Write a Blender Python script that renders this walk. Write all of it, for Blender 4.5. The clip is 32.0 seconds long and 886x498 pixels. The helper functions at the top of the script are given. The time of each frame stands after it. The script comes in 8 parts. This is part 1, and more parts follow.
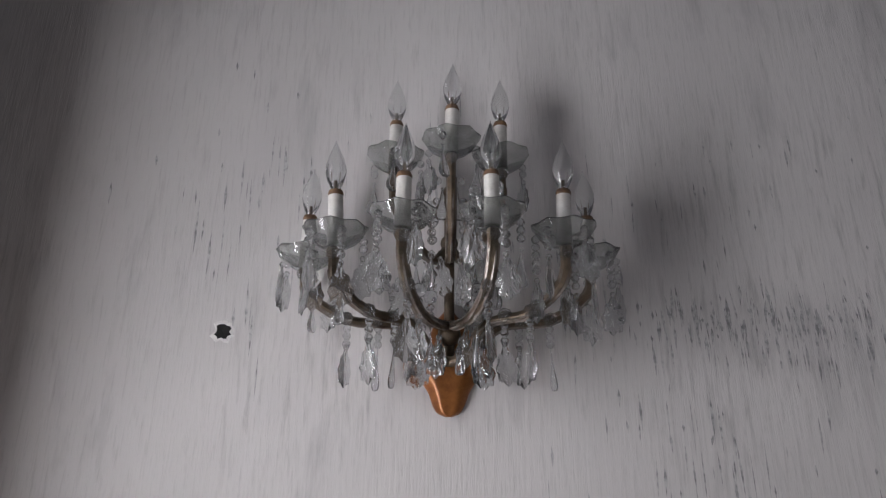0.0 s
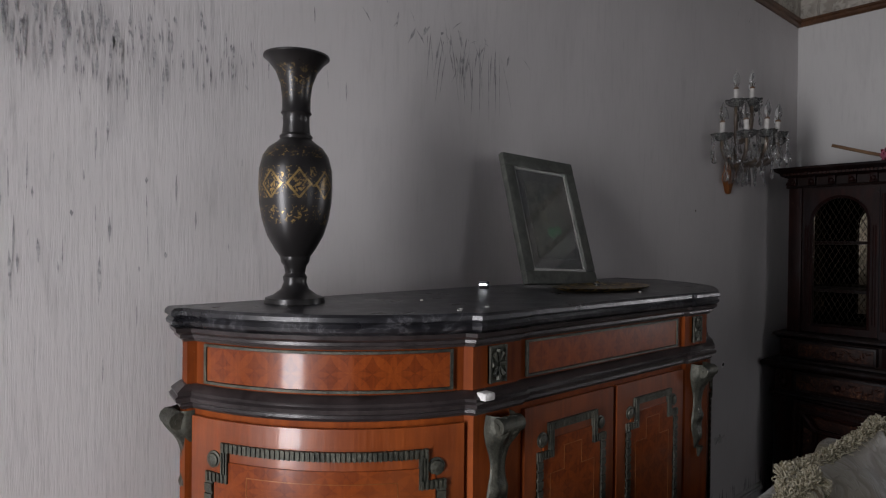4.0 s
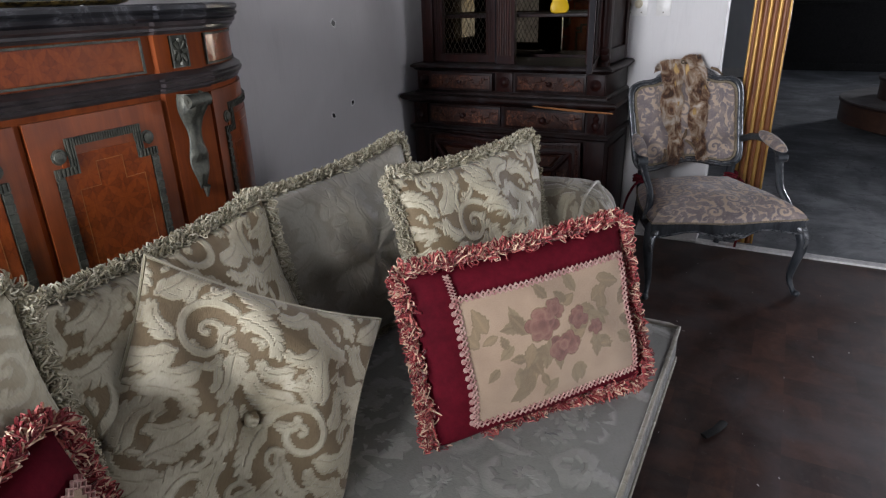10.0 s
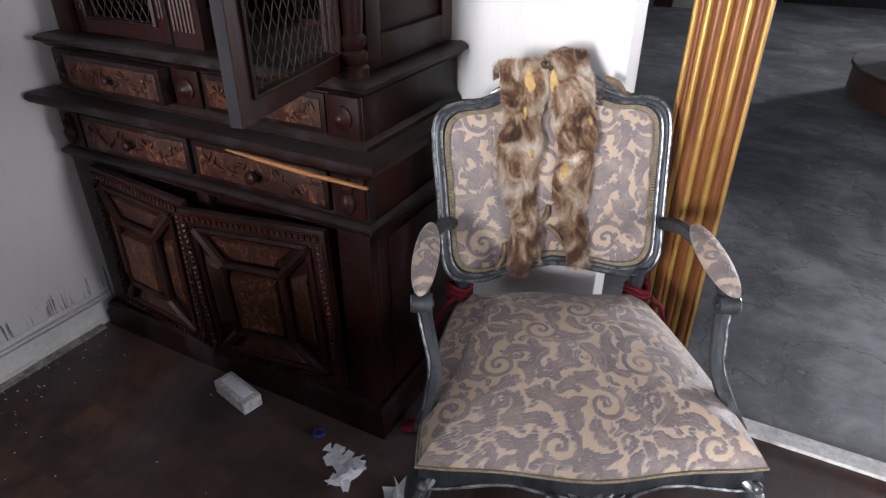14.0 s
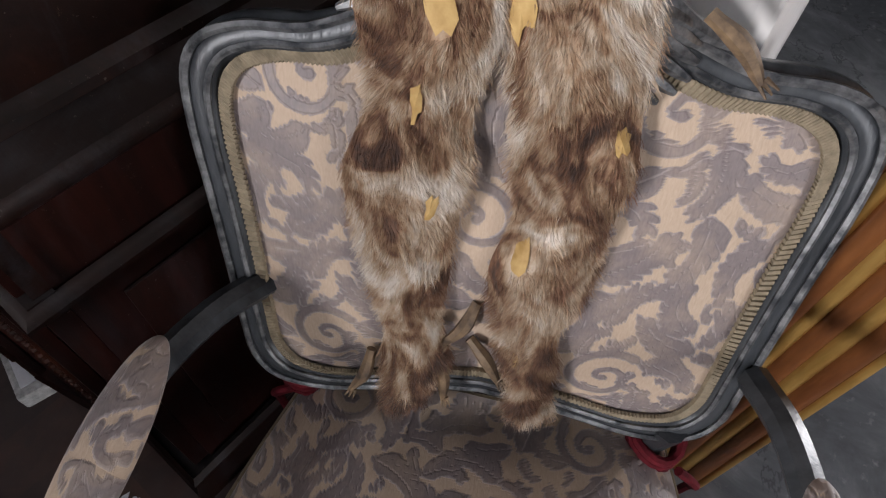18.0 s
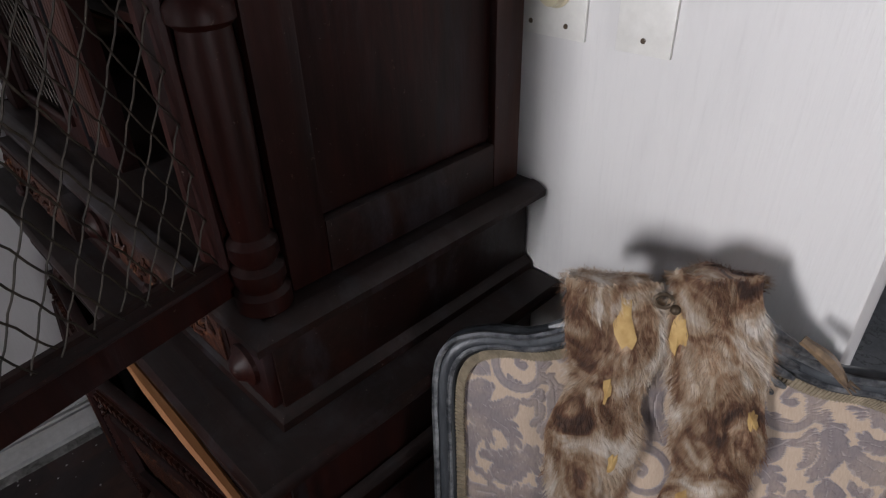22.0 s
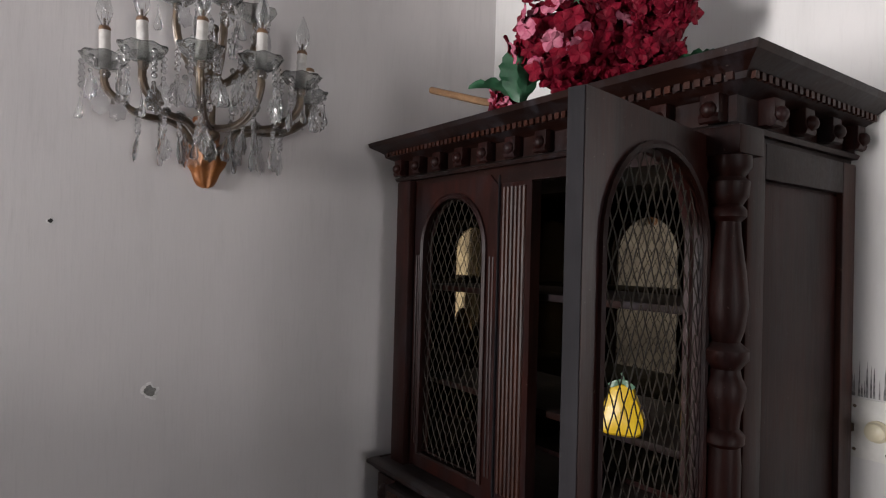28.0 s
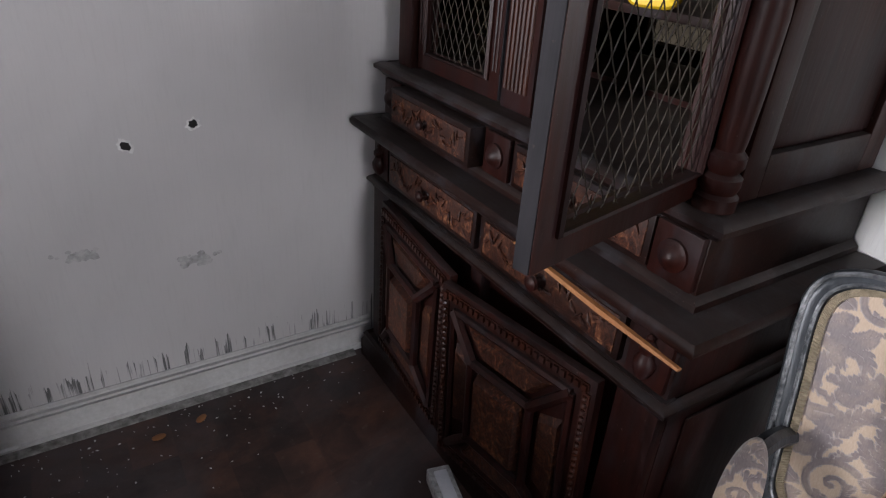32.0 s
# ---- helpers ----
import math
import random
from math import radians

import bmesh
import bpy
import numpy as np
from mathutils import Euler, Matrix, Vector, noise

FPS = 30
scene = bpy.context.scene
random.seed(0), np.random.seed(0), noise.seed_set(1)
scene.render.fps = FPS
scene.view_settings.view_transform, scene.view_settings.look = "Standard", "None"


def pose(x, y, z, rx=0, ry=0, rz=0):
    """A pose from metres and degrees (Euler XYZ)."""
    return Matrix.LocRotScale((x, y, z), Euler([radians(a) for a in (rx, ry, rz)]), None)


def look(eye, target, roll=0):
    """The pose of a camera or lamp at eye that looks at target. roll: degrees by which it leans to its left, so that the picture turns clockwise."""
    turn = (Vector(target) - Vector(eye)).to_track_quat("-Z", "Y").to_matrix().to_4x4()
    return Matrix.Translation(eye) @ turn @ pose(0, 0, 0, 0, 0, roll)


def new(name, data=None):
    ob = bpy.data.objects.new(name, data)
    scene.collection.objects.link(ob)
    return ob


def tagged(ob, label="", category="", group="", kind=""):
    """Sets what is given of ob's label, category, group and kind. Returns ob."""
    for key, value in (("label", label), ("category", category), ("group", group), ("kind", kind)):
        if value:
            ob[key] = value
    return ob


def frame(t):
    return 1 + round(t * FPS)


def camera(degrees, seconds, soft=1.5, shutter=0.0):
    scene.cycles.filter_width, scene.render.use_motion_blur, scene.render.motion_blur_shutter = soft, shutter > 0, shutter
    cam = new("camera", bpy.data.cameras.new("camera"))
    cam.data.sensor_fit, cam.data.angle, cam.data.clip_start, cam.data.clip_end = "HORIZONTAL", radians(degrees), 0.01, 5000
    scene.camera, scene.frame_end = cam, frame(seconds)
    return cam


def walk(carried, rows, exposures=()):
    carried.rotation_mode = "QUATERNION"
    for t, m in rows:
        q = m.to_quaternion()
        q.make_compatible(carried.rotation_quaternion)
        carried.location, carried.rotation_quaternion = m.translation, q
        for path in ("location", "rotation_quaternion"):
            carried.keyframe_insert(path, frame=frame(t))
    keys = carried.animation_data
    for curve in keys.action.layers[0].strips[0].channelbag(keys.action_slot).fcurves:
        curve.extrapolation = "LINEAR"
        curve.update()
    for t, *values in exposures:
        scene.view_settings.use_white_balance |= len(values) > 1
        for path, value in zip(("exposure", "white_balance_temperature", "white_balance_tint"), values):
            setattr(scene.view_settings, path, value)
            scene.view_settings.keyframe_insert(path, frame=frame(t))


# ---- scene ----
cam = camera(71.2, 32.0, soft=1.2)
PATH = [
    (0, (-0.176, -1.321, 1.638), (-0.16, 0.582, 2.255), 0.2),
    (0.5, (-0.186, -1.316, 1.641), (-0.018, 0.596, 2.201), 1.2),
    (1, (-0.14, -1.328, 1.633), (0.385, 0.538, 2.125), 1.9),
    (1.5, (-0.042, -1.353, 1.631), (0.856, 0.394, 2.007), 2.2),
    (2, (0.087, -1.395, 1.596), (1.212, 0.228, 1.917), 2.2),
    (2.5, (0.195, -1.44, 1.55), (1.418, 0.118, 1.823), 1.4),
    (4.5, (0.309, -1.469, 1.441), (1.624, 0.031, 1.305), 0.9),
    (5, (0.305, -1.496, 1.408), (1.597, 0.006, 1.138), 1.0),
    (5.5, (0.292, -1.516, 1.367), (1.593, -0.07, 0.904), 1.5),
    (6, (0.232, -1.538, 1.319), (1.677, -0.313, 0.678), 1.9),
    (6.5, (0.143, -1.594, 1.305), (1.719, -0.61, 0.564), 2.8),
    (7, (0.087, -1.651, 1.29), (1.743, -0.896, 0.461), 3.2),
    (7.5, (0.098, -1.695, 1.285), (1.771, -1.016, 0.424), 2.3),
    (8, (0.217, -1.768, 1.284), (1.883, -1.044, 0.449), 0.3),
    (8.5, (0.36, -1.852, 1.295), (1.987, -1.004, 0.5), -0.5),
    (9, (0.517, -1.875, 1.296), (2.131, -1.001, 0.501), -1.3),
    (9.5, (0.749, -1.871, 1.32), (2.359, -0.981, 0.536), -1.4),
    (10, (0.951, -1.901, 1.331), (2.576, -1.013, 0.576), -1.8),
    (10.5, (1.224, -1.958, 1.339), (2.842, -1.038, 0.605), -1.2),
    (11, (1.459, -1.976, 1.327), (3.085, -1.094, 0.568), -0.9),
    (11.5, (1.715, -1.93, 1.335), (3.391, -1.151, 0.572), 0.0),
    (12, (1.924, -1.901, 1.332), (3.606, -1.139, 0.565), 0.1),
    (12.5, (2.192, -1.936, 1.338), (3.788, -1.046, 0.524), -0.3),
    (13, (2.43, -1.95, 1.339), (4.004, -1.065, 0.48), 0.5),
    (13.5, (2.698, -1.918, 1.335), (4.263, -1.118, 0.38), 1.1),
    (14, (2.947, -1.911, 1.345), (4.48, -1.111, 0.341), 0.3),
    (14.5, (3.206, -1.936, 1.334), (4.648, -1.036, 0.279), -1.2),
    (16.5, (3.861, -1.699, 1.265), (4.923, -1.039, -0.297), 6.5),
    (17, (3.943, -1.67, 1.233), (4.902, -0.993, -0.385), 5.9),
    (17.5, (3.988, -1.659, 1.218), (4.905, -0.987, -0.427), 4.3),
    (18, (4.02, -1.66, 1.217), (4.928, -0.98, -0.43), 3.3),
    (18.5, (4.033, -1.664, 1.228), (4.957, -0.949, -0.395), 2.1),
    (19, (4.036, -1.675, 1.245), (4.99, -0.918, -0.342), 1.0),
    (19.5, (4.041, -1.68, 1.262), (5.027, -0.882, -0.284), 0.3),
    (20, (4.045, -1.678, 1.277), (5.06, -0.853, -0.237), 0.0),
    (20.5, (4.043, -1.678, 1.292), (5.095, -0.826, -0.18), -0.1),
    (21, (4.002, -1.677, 1.325), (5.147, -0.799, -0.06), 0.1),
    (21.5, (3.921, -1.669, 1.363), (5.097, -0.721, 0.051), -0.6),
    (22, (3.806, -1.661, 1.419), (4.976, -0.456, 0.334), -1.8),
    (22.5, (3.66, -1.63, 1.464), (4.773, -0.162, 0.686), -2.6),
    (23, (3.524, -1.59, 1.476), (4.666, -0.02, 0.996), -1.5),
    (23.5, (3.478, -1.655, 1.531), (4.571, -0.001, 1.269), -0.6),
    (24, (3.417, -1.773, 1.564), (4.477, -0.079, 1.486), -0.4),
    (24.5, (3.36, -1.844, 1.606), (4.306, -0.085, 1.724), -0.4),
    (25, (3.318, -1.834, 1.638), (4.206, -0.07, 1.953), -0.4),
    (25.5, (3.276, -1.791, 1.654), (4.177, -0.043, 2.019), -0.3),
    (27.5, (3.12, -1.662, 1.609), (4.286, -0.041, 1.733), 1.0),
    (28, (3.12, -1.652, 1.58), (4.282, -0.025, 1.604), 1.5),
    (28.5, (3.106, -1.635, 1.563), (4.272, -0.014, 1.458), 1.7),
    (29, (3.123, -1.622, 1.536), (4.284, -0.012, 1.29), 1.8),
    (29.5, (3.142, -1.612, 1.511), (4.303, -0.025, 1.15), 2.2),
    (30, (3.165, -1.609, 1.48), (4.306, -0.041, 0.992), 2.2),
    (30.5, (3.182, -1.61, 1.453), (4.299, -0.064, 0.85), 2.5),
    (31, (3.205, -1.616, 1.42), (4.295, -0.097, 0.709), 2.9),
    (31.5, (3.225, -1.618, 1.39), (4.265, -0.128, 0.555), 3.4),
    (32, (3.249, -1.617, 1.356), (4.213, -0.147, 0.403), 3.9),
]
walk(cam, [(t, look(eye, target, roll)) for t, eye, target, roll in PATH],
     exposures=[(0, -1.35, 6250, 10), (1, -1.45, 6200, 10), (2, -1.4, 6250, 10), (5, -0.9, 6350, 10), (6, -0.9, 6400, 10), (7, -0.65, 6400, 10), (9, 0.25, 6150, 10), (11, 0.95, 6000, 10), (12.5, 1.4, 6100, 10), (14, 1.75, 6200, 10), (16, 1.55, 6400, 10),
                (18, 1.35, 6450, 10), (20, 1.35, 6000, 10), (22, 0.85, 6250, 10), (23, 1.05, 6750, 10), (25, 0.85, 6900, 10), (28, 0.9, 6600, 10), (30, 1.3, 6350, 10), (32, 1.6, 6200, 10)])

# ---- light: an overcast sky, seen through the tall windows behind the walk, and an added south fill ----
world = bpy.data.worlds.new("overcast")
scene.world = world
world.use_nodes = True
sky = world.node_tree.nodes.new("ShaderNodeTexSky")
sky.sky_type, sky.sun_disc = "NISHITA", False
sky.sun_elevation, sky.sun_rotation = radians(38), radians(-80)
back = world.node_tree.nodes["Background"]
back.inputs["Strength"].default_value = 0.10
world.node_tree.links.new(sky.outputs[0], back.inputs[0])

sun = new("sun", bpy.data.lights.new("sun", "SUN"))
sun.data.energy, sun.data.angle, sun.data.color = 0.6, radians(15), (1.0, 0.96, 0.9)
sun.matrix_world = look((-6, -1.0, 6), (0, -1.2, 0))


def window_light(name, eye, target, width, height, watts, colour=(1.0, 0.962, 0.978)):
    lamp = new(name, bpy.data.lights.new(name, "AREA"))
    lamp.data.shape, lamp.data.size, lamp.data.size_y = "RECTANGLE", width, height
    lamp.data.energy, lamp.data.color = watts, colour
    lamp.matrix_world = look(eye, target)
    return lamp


window_light("window_sky_a", (-1.63, -1.12, 1.31), (0, -1.12, 1.31), 0.56, 2.3, 185)
window_light("window_sky_b", (-1.63, -2.80, 1.31), (0, -2.80, 1.31), 0.76, 2.3, 5)
window_light("window_sky_c", (-0.25, -6.88, 1.55), (-0.25, 0, 1.2), 0.66, 2.0, 15)
# Added fill for the north wall by the dresser; no window is known here.
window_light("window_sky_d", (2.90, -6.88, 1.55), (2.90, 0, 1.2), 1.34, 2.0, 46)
window_light("shopfront_sky", (14.95, -7.0, 1.5), (8.0, -3.2, 0.4), 1.6, 2.2, 420)


# ---- mesh tools ----
class Mesh:
    """Points and faces gathered from shapes, for one part."""

    def __init__(self):
        self.v, self.f = [], []

    def add(self, points, faces, m=None):
        n = len(self.v)
        self.v += [tuple(m @ Vector(p)) for p in points] if m else [tuple(p) for p in points]
        self.f += [tuple(i + n for i in face) for face in faces]
        return self

    def box(self, x0, x1, y0, y1, z0, z1, e=0.0, m=None):
        """A block; e rounds its edges off with one cut."""
        if e <= 0:
            p = [(x, y, z) for z in (z0, z1) for y in (y0, y1) for x in (x0, x1)]
            return self.add(p, [(0, 2, 3, 1), (4, 5, 7, 6), (0, 1, 5, 4), (2, 6, 7, 3), (0, 4, 6, 2), (1, 3, 7, 5)], m)
        bm = bmesh.new()
        bmesh.ops.create_cube(bm, size=1, matrix=Matrix.Translation(((x0 + x1) / 2, (y0 + y1) / 2, (z0 + z1) / 2)) @ Matrix.Diagonal((x1 - x0, y1 - y0, z1 - z0, 1)))
        bmesh.ops.bevel(bm, geom=bm.edges[:], offset=e, segments=2, affect="EDGES", profile=0.6)
        bm.verts.index_update()
        self.add([v.co.copy() for v in bm.verts], [[v.index for v in f.verts] for f in bm.faces], m)
        bm.free()
        return self

    def lathe(self, profile, n=20, m=None, squash=1.0):
        """A turned shape from (radius, height) steps, closed at both ends."""
        p, f = [], []
        for r, z in profile:
            p += [(r * math.cos(2 * math.pi * k / n), squash * r * math.sin(2 * math.pi * k / n), z) for k in range(n)]
        for i in range(len(profile) - 1):
            f += [(i * n + k, i * n + (k + 1) % n, (i + 1) * n + (k + 1) % n, (i + 1) * n + k) for k in range(n)]
        f += [tuple(range(n - 1, -1, -1)), tuple(range((len(profile) - 1) * n, len(profile) * n))]
        return self.add(p, f, m)

    def tube(self, path, radius, n=8, m=None, flat=1.0, shut=False):
        """A round bar along a path; radius is a number or one a point."""
        path = [Vector(p) for p in path]
        k = len(path)
        radii = radius if isinstance(radius, (list, tuple)) else [radius] * k
        p, f, side = [], [], None
        for i in range(k):
            a = path[(i - 1) % k] if shut or i else path[i]
            b = path[(i + 1) % k] if shut or i < k - 1 else path[i]
            way = (b - a).normalized()
            if side is None:
                side = way.cross(Vector((0, 0, 1)))
                side = way.cross(Vector((1, 0, 0))) if side.length < 0.05 else side
            side = (side - way * side.dot(way)).normalized()
            up = way.cross(side)
            p += [path[i] + radii[i] * (math.cos(2 * math.pi * j / n) * side + flat * math.sin(2 * math.pi * j / n) * up) for j in range(n)]
        for i in range(k if shut else k - 1):
            j = (i + 1) % k
            f += [(i * n + s, j * n + s, j * n + (s + 1) % n, i * n + (s + 1) % n) for s in range(n)]
        if not shut:
            f += [tuple(range(n)), tuple(range(k * n - 1, (k - 1) * n - 1, -1))]
        return self.add(p, f, m)

    def sweep(self, path, profile, m=None, shut=False):
        """A moulding: profile is (out, up) steps, laid along a level path with its outside on the right."""
        path = [Vector((p[0], p[1], 0)) for p in path]
        k, n, p, f = len(path), len(profile), [], []
        for i in range(k):
            a = path[(i - 1) % k] if shut or i else None
            b = path[(i + 1) % k] if shut or i < k - 1 else None
            ways = [w.normalized() for w in ((path[i] - a) if a is not None else None, (b - path[i]) if b is not None else None) if w is not None]
            rights = [Vector((w.y, -w.x, 0)) for w in ways]
            mid = sum(rights, Vector()).normalized()
            scale = 1 / max(0.35, mid.dot(rights[0]))
            p += [path[i] + mid * (o * scale) + Vector((0, 0, z)) for o, z in profile]
        for i in range(k if shut else k - 1):
            j = (i + 1) % k
            f += [(i * n + s, j * n + s, j * n + (s + 1) % n, i * n + (s + 1) % n) for s in range(n)]
        if not shut:
            f += [tuple(range(n - 1, -1, -1)), tuple(range((k - 1) * n, k * n))]
        return self.add(p, f, m)

    def prism(self, outline, z0, z1, m=None):
        n = len(outline)
        p = [(x, y, z) for z in (z0, z1) for x, y in outline]
        f = [tuple(range(n - 1, -1, -1)), tuple(range(n, 2 * n))]
        f += [(i, (i + 1) % n, n + (i + 1) % n, n + i) for i in range(n)]
        return self.add(p, f, m)

    def grid(self, fn, nu, nv, m=None, wrap_u=False):
        """A sheet of nu x nv cells from fn(u, v), u and v from 0 to 1."""
        w = nu if wrap_u else nu + 1
        p = [fn(i / nu, j / nv) for j in range(nv + 1) for i in range(w)]
        f = [(j * w + i, j * w + (i + 1) % w, (j + 1) * w + (i + 1) % w, (j + 1) * w + i) for j in range(nv) for i in range(nu)]
        return self.add(p, f, m)

    def ball(self, r, n=10, m=None, squash=(1, 1, 1)):
        prof = [(r * math.sin(math.pi * k / n), -r * math.cos(math.pi * k / n)) for k in range(n + 1)]
        prof[0], prof[-1] = (r * 0.02, -r), (r * 0.02, r)
        return self.lathe(prof, 2 * n, (m or Matrix()) @ Matrix.Diagonal((*squash, 1)))


def woven_tile(seed, n=288, spirals=3, leaves=70):
    """A repeat of acanthus scrolls as a square field: 0 on the ground, rising to 1 in the middle of a stem, lobe or petal."""
    rng = random.Random(seed)
    field, veins = np.zeros((n, n)), np.zeros((n, n))

    def dab(to, x, y, w):
        k = int(w * n) + 2
        ix, iy = int(math.floor(x * n)), int(math.floor(y * n))
        gx, gy = np.arange(ix - k, ix + k + 1), np.arange(iy - k, iy + k + 1)
        d = np.hypot((gx[None, :] + 0.5) / n - x, (gy[:, None] + 0.5) / n - y)
        at = np.ix_(gy % n, gx % n)
        to[at] = np.maximum(to[at], np.clip(1 - d / w, 0, 1))

    def blade(x, y, a, l, curl, w, vein=True):
        """One lobe: a curved spindle. Returns its spine."""
        k = max(6, int(l * n * 0.6))
        spine = []
        for i in range(k + 1):
            t = i / k
            spine.append((x, y, a + curl * t * t, t))
            dab(field, x, y, w * max(0.12, math.sin(math.pi * (0.12 + 0.86 * t)) ** 0.8))
            if vein and t < 0.8:
                dab(veins, x, y, 0.0075)
            x, y = x + l / k * math.cos(a + curl * t * t), y + l / k * math.sin(a + curl * t * t)
        return spine

    def acanthus(x, y, a, l, curl):
        """A serrated leaf: lobes in pairs along a curling rib, longer on its outer side."""
        spine = blade(x, y, a, l, curl, l * 0.13)
        for px, py, pa, t in spine[1::max(1, len(spine) // 7)]:
            if t > 0.9:
                continue
            for side in (-1, 1):
                outer = 1.25 if side * curl < 0 else 0.8
                blade(px, py, pa + side * (0.85 - 0.3 * t), l * outer * (0.34 - 0.17 * t), -side * 0.8, l * 0.062, False)

    def crowded(x, y, k):
        k = int(k * n)
        ix, iy = int(x * n), int(y * n)
        return (field[np.ix_(np.arange(iy - k, iy + k) % n, np.arange(ix - k, ix + k) % n)] > 0.05).mean()

    def volute(cx, cy, reach, hand, start, turns):
        for i in range(110):
            t = i / 109
            a, q = start + hand * t * turns, reach * (1 - t) ** 0.8 + 0.008
            dab(field, cx + q * math.cos(a), cy + q * math.sin(a), 0.007 + 0.10 * reach * (1 - t) ** 0.6)
        dab(field, cx, cy, 0.14 * reach)

    for j in range(spirals):
        cx, cy = (j / spirals + 0.12) % 1, (0.25 + 0.37 * j) % 1
        hand, start, reach = 1 if j % 2 else -1, rng.uniform(0, 6.28), rng.uniform(0.115, 0.14)
        volute(cx, cy, reach, hand, start, 9.0)
        for k in range(5):
            a = start - hand * (0.2 + k * 1.15)
            acanthus(cx + (reach + 0.015) * math.cos(a), cy + (reach + 0.015) * math.sin(a), a - hand * 0.9, 0.25 - 0.02 * k, -hand * 1.5)
    tries = 0
    while leaves and tries < 1600:
        tries += 1
        x, y, a, curl = rng.random(), rng.random(), rng.uniform(0, 6.28), rng.choice((-1, 1)) * rng.uniform(1.0, 2.2)
        l = 0.26 if tries < 350 else 0.18 if tries < 800 else 0.11 if tries < 1300 else 0.075
        way = a + curl * 0.3
        steps = [(x + l * f * math.cos(way), y + l * f * math.sin(way)) for f in (0.2, 0.5, 0.85)]
        if all(crowded(px, py, l * 0.17) < 0.12 for px, py in steps):
            if l == 0.11 and rng.random() < 0.4:
                volute(*steps[1], 0.045, 1 if curl > 0 else -1, a, 7.0)
            acanthus(x, y, a, l, curl)
            leaves -= 1
    return np.clip(field * 1.6, 0, 1) * (1 - 0.85 * np.clip(veins * 2.2, 0, 1))


def rose_tile(seed, n=256):
    """A spray of roses and leaves on a plain ground: leaves up to 0.45, roses above 0.55."""
    rng = random.Random(seed)
    gy, gx = np.mgrid[0:n, 0:n] / n
    field = np.zeros((n, n))
    for k in range(60):
        a, q = rng.uniform(0, 6.28), rng.uniform(0.10, 0.52)
        x, y, turn, l = 0.50 + q * math.cos(a), 0.52 + q * 0.58 * math.sin(a), a + rng.uniform(-1.1, 1.1), rng.uniform(0.040, 0.075)
        u = ((gx - x) * math.cos(turn) + (gy - y) * math.sin(turn)) / l
        v = (-(gx - x) * math.sin(turn) + (gy - y) * math.cos(turn)) / l
        wide = 0.52 * np.clip(1 - u * u, 0, 1) * (1 - 0.35 * u) * (1 + 0.10 * np.sin(u * 16))
        inside = (np.abs(u) < 1) & (np.abs(v) < wide)
        tone = 0.16 + 0.26 * rng.random() + 0.08 * (np.abs(v) < 0.06)
        field = np.where(inside, tone, field)
    blooms = ((0.42, 0.60, 0.092), (0.53, 0.46, 0.085), (0.50, 0.66, 0.060), (0.64, 0.58, 0.062), (0.74, 0.50, 0.045))
    for x, y, q in blooms:
        for ring, count in ((0.72, 6), (0.40, 4), (0.0, 1)):
            for k in range(count):
                a = 6.283 * k / count + rng.uniform(-0.4, 0.4)
                px, py, pr = x + q * ring * math.cos(a), y + q * ring * 0.85 * math.sin(a), q * rng.uniform(0.34, 0.46)
                d = np.hypot((gx - px) * rng.uniform(0.85, 1.2), gy - py) / pr
                shade = 0.60 + 0.13 * rng.random() + 0.20 * np.clip(d - 0.35, 0, 0.65)
                field = np.where(d < 1, shade, field)
    return field


def woven(me, uv, tile, size):
    """Lays a woven repeat on a mesh as a point attribute."""
    n = len(tile)
    q = np.array([uv(v.co) for v in me.vertices]) / size * n
    i = np.floor(q).astype(int)
    f = q - i
    x0, y0, x1, y1 = i[:, 0] % n, i[:, 1] % n, (i[:, 0] + 1) % n, (i[:, 1] + 1) % n
    top = tile[y0, x0] * (1 - f[:, 0]) + tile[y0, x1] * f[:, 0]
    low = tile[y1, x0] * (1 - f[:, 0]) + tile[y1, x1] * f[:, 0]
    layer = me.attributes.new("figure", "FLOAT", "POINT")
    layer.data.foreach_set("value", (top * (1 - f[:, 1]) + low * f[:, 1]).astype(np.float32))


def as_mesh(name, shape, smooth=40, uv=None, cloth=None):
    me = bpy.data.meshes.new(name)
    me.from_pydata(shape.v, [], shape.f)
    if cloth:
        woven(me, uv, *cloth)
    if uv:
        layer = me.uv_layers.new(name="UVMap")
        at = [uv(p) for p in shape.v]
        for loop in me.loops:
            layer.data[loop.index].uv = at[loop.vertex_index]
    bm = bmesh.new()
    bm.from_mesh(me)
    bmesh.ops.recalc_face_normals(bm, faces=bm.faces)
    bm.to_mesh(me)
    bm.free()
    if smooth:
        me.shade_smooth()
        me.set_sharp_from_angle(angle=radians(smooth))
    return me


def part(name, shape, material, parent=None, label="", smooth=40, uv=None, m=None, cloth=None):
    """One mesh object under a thing or a part, from a Mesh or from mesh data that another part shares."""
    me = shape if isinstance(shape, bpy.types.Mesh) else as_mesh(name, shape, smooth, uv, cloth)
    if not me.materials:
        me.materials.append(material)
    ob = new(name, me)
    ob.parent = parent
    if m is not None:
        ob.matrix_basis = m
    return tagged(ob, label)


def thing(name, label, category, m=None, group="", kind=""):
    ob = new(name)
    ob.empty_display_size = 0.1
    if m is not None:
        ob.matrix_basis = m
    return tagged(ob, label, category, group, kind)


def whole(name, shape, material, label, category, m=None, group="", kind="", smooth=40, uv=None):
    """A thing that is one mesh."""
    return tagged(part(name, shape, material, None, "", smooth, uv, m), label, category, group, kind)


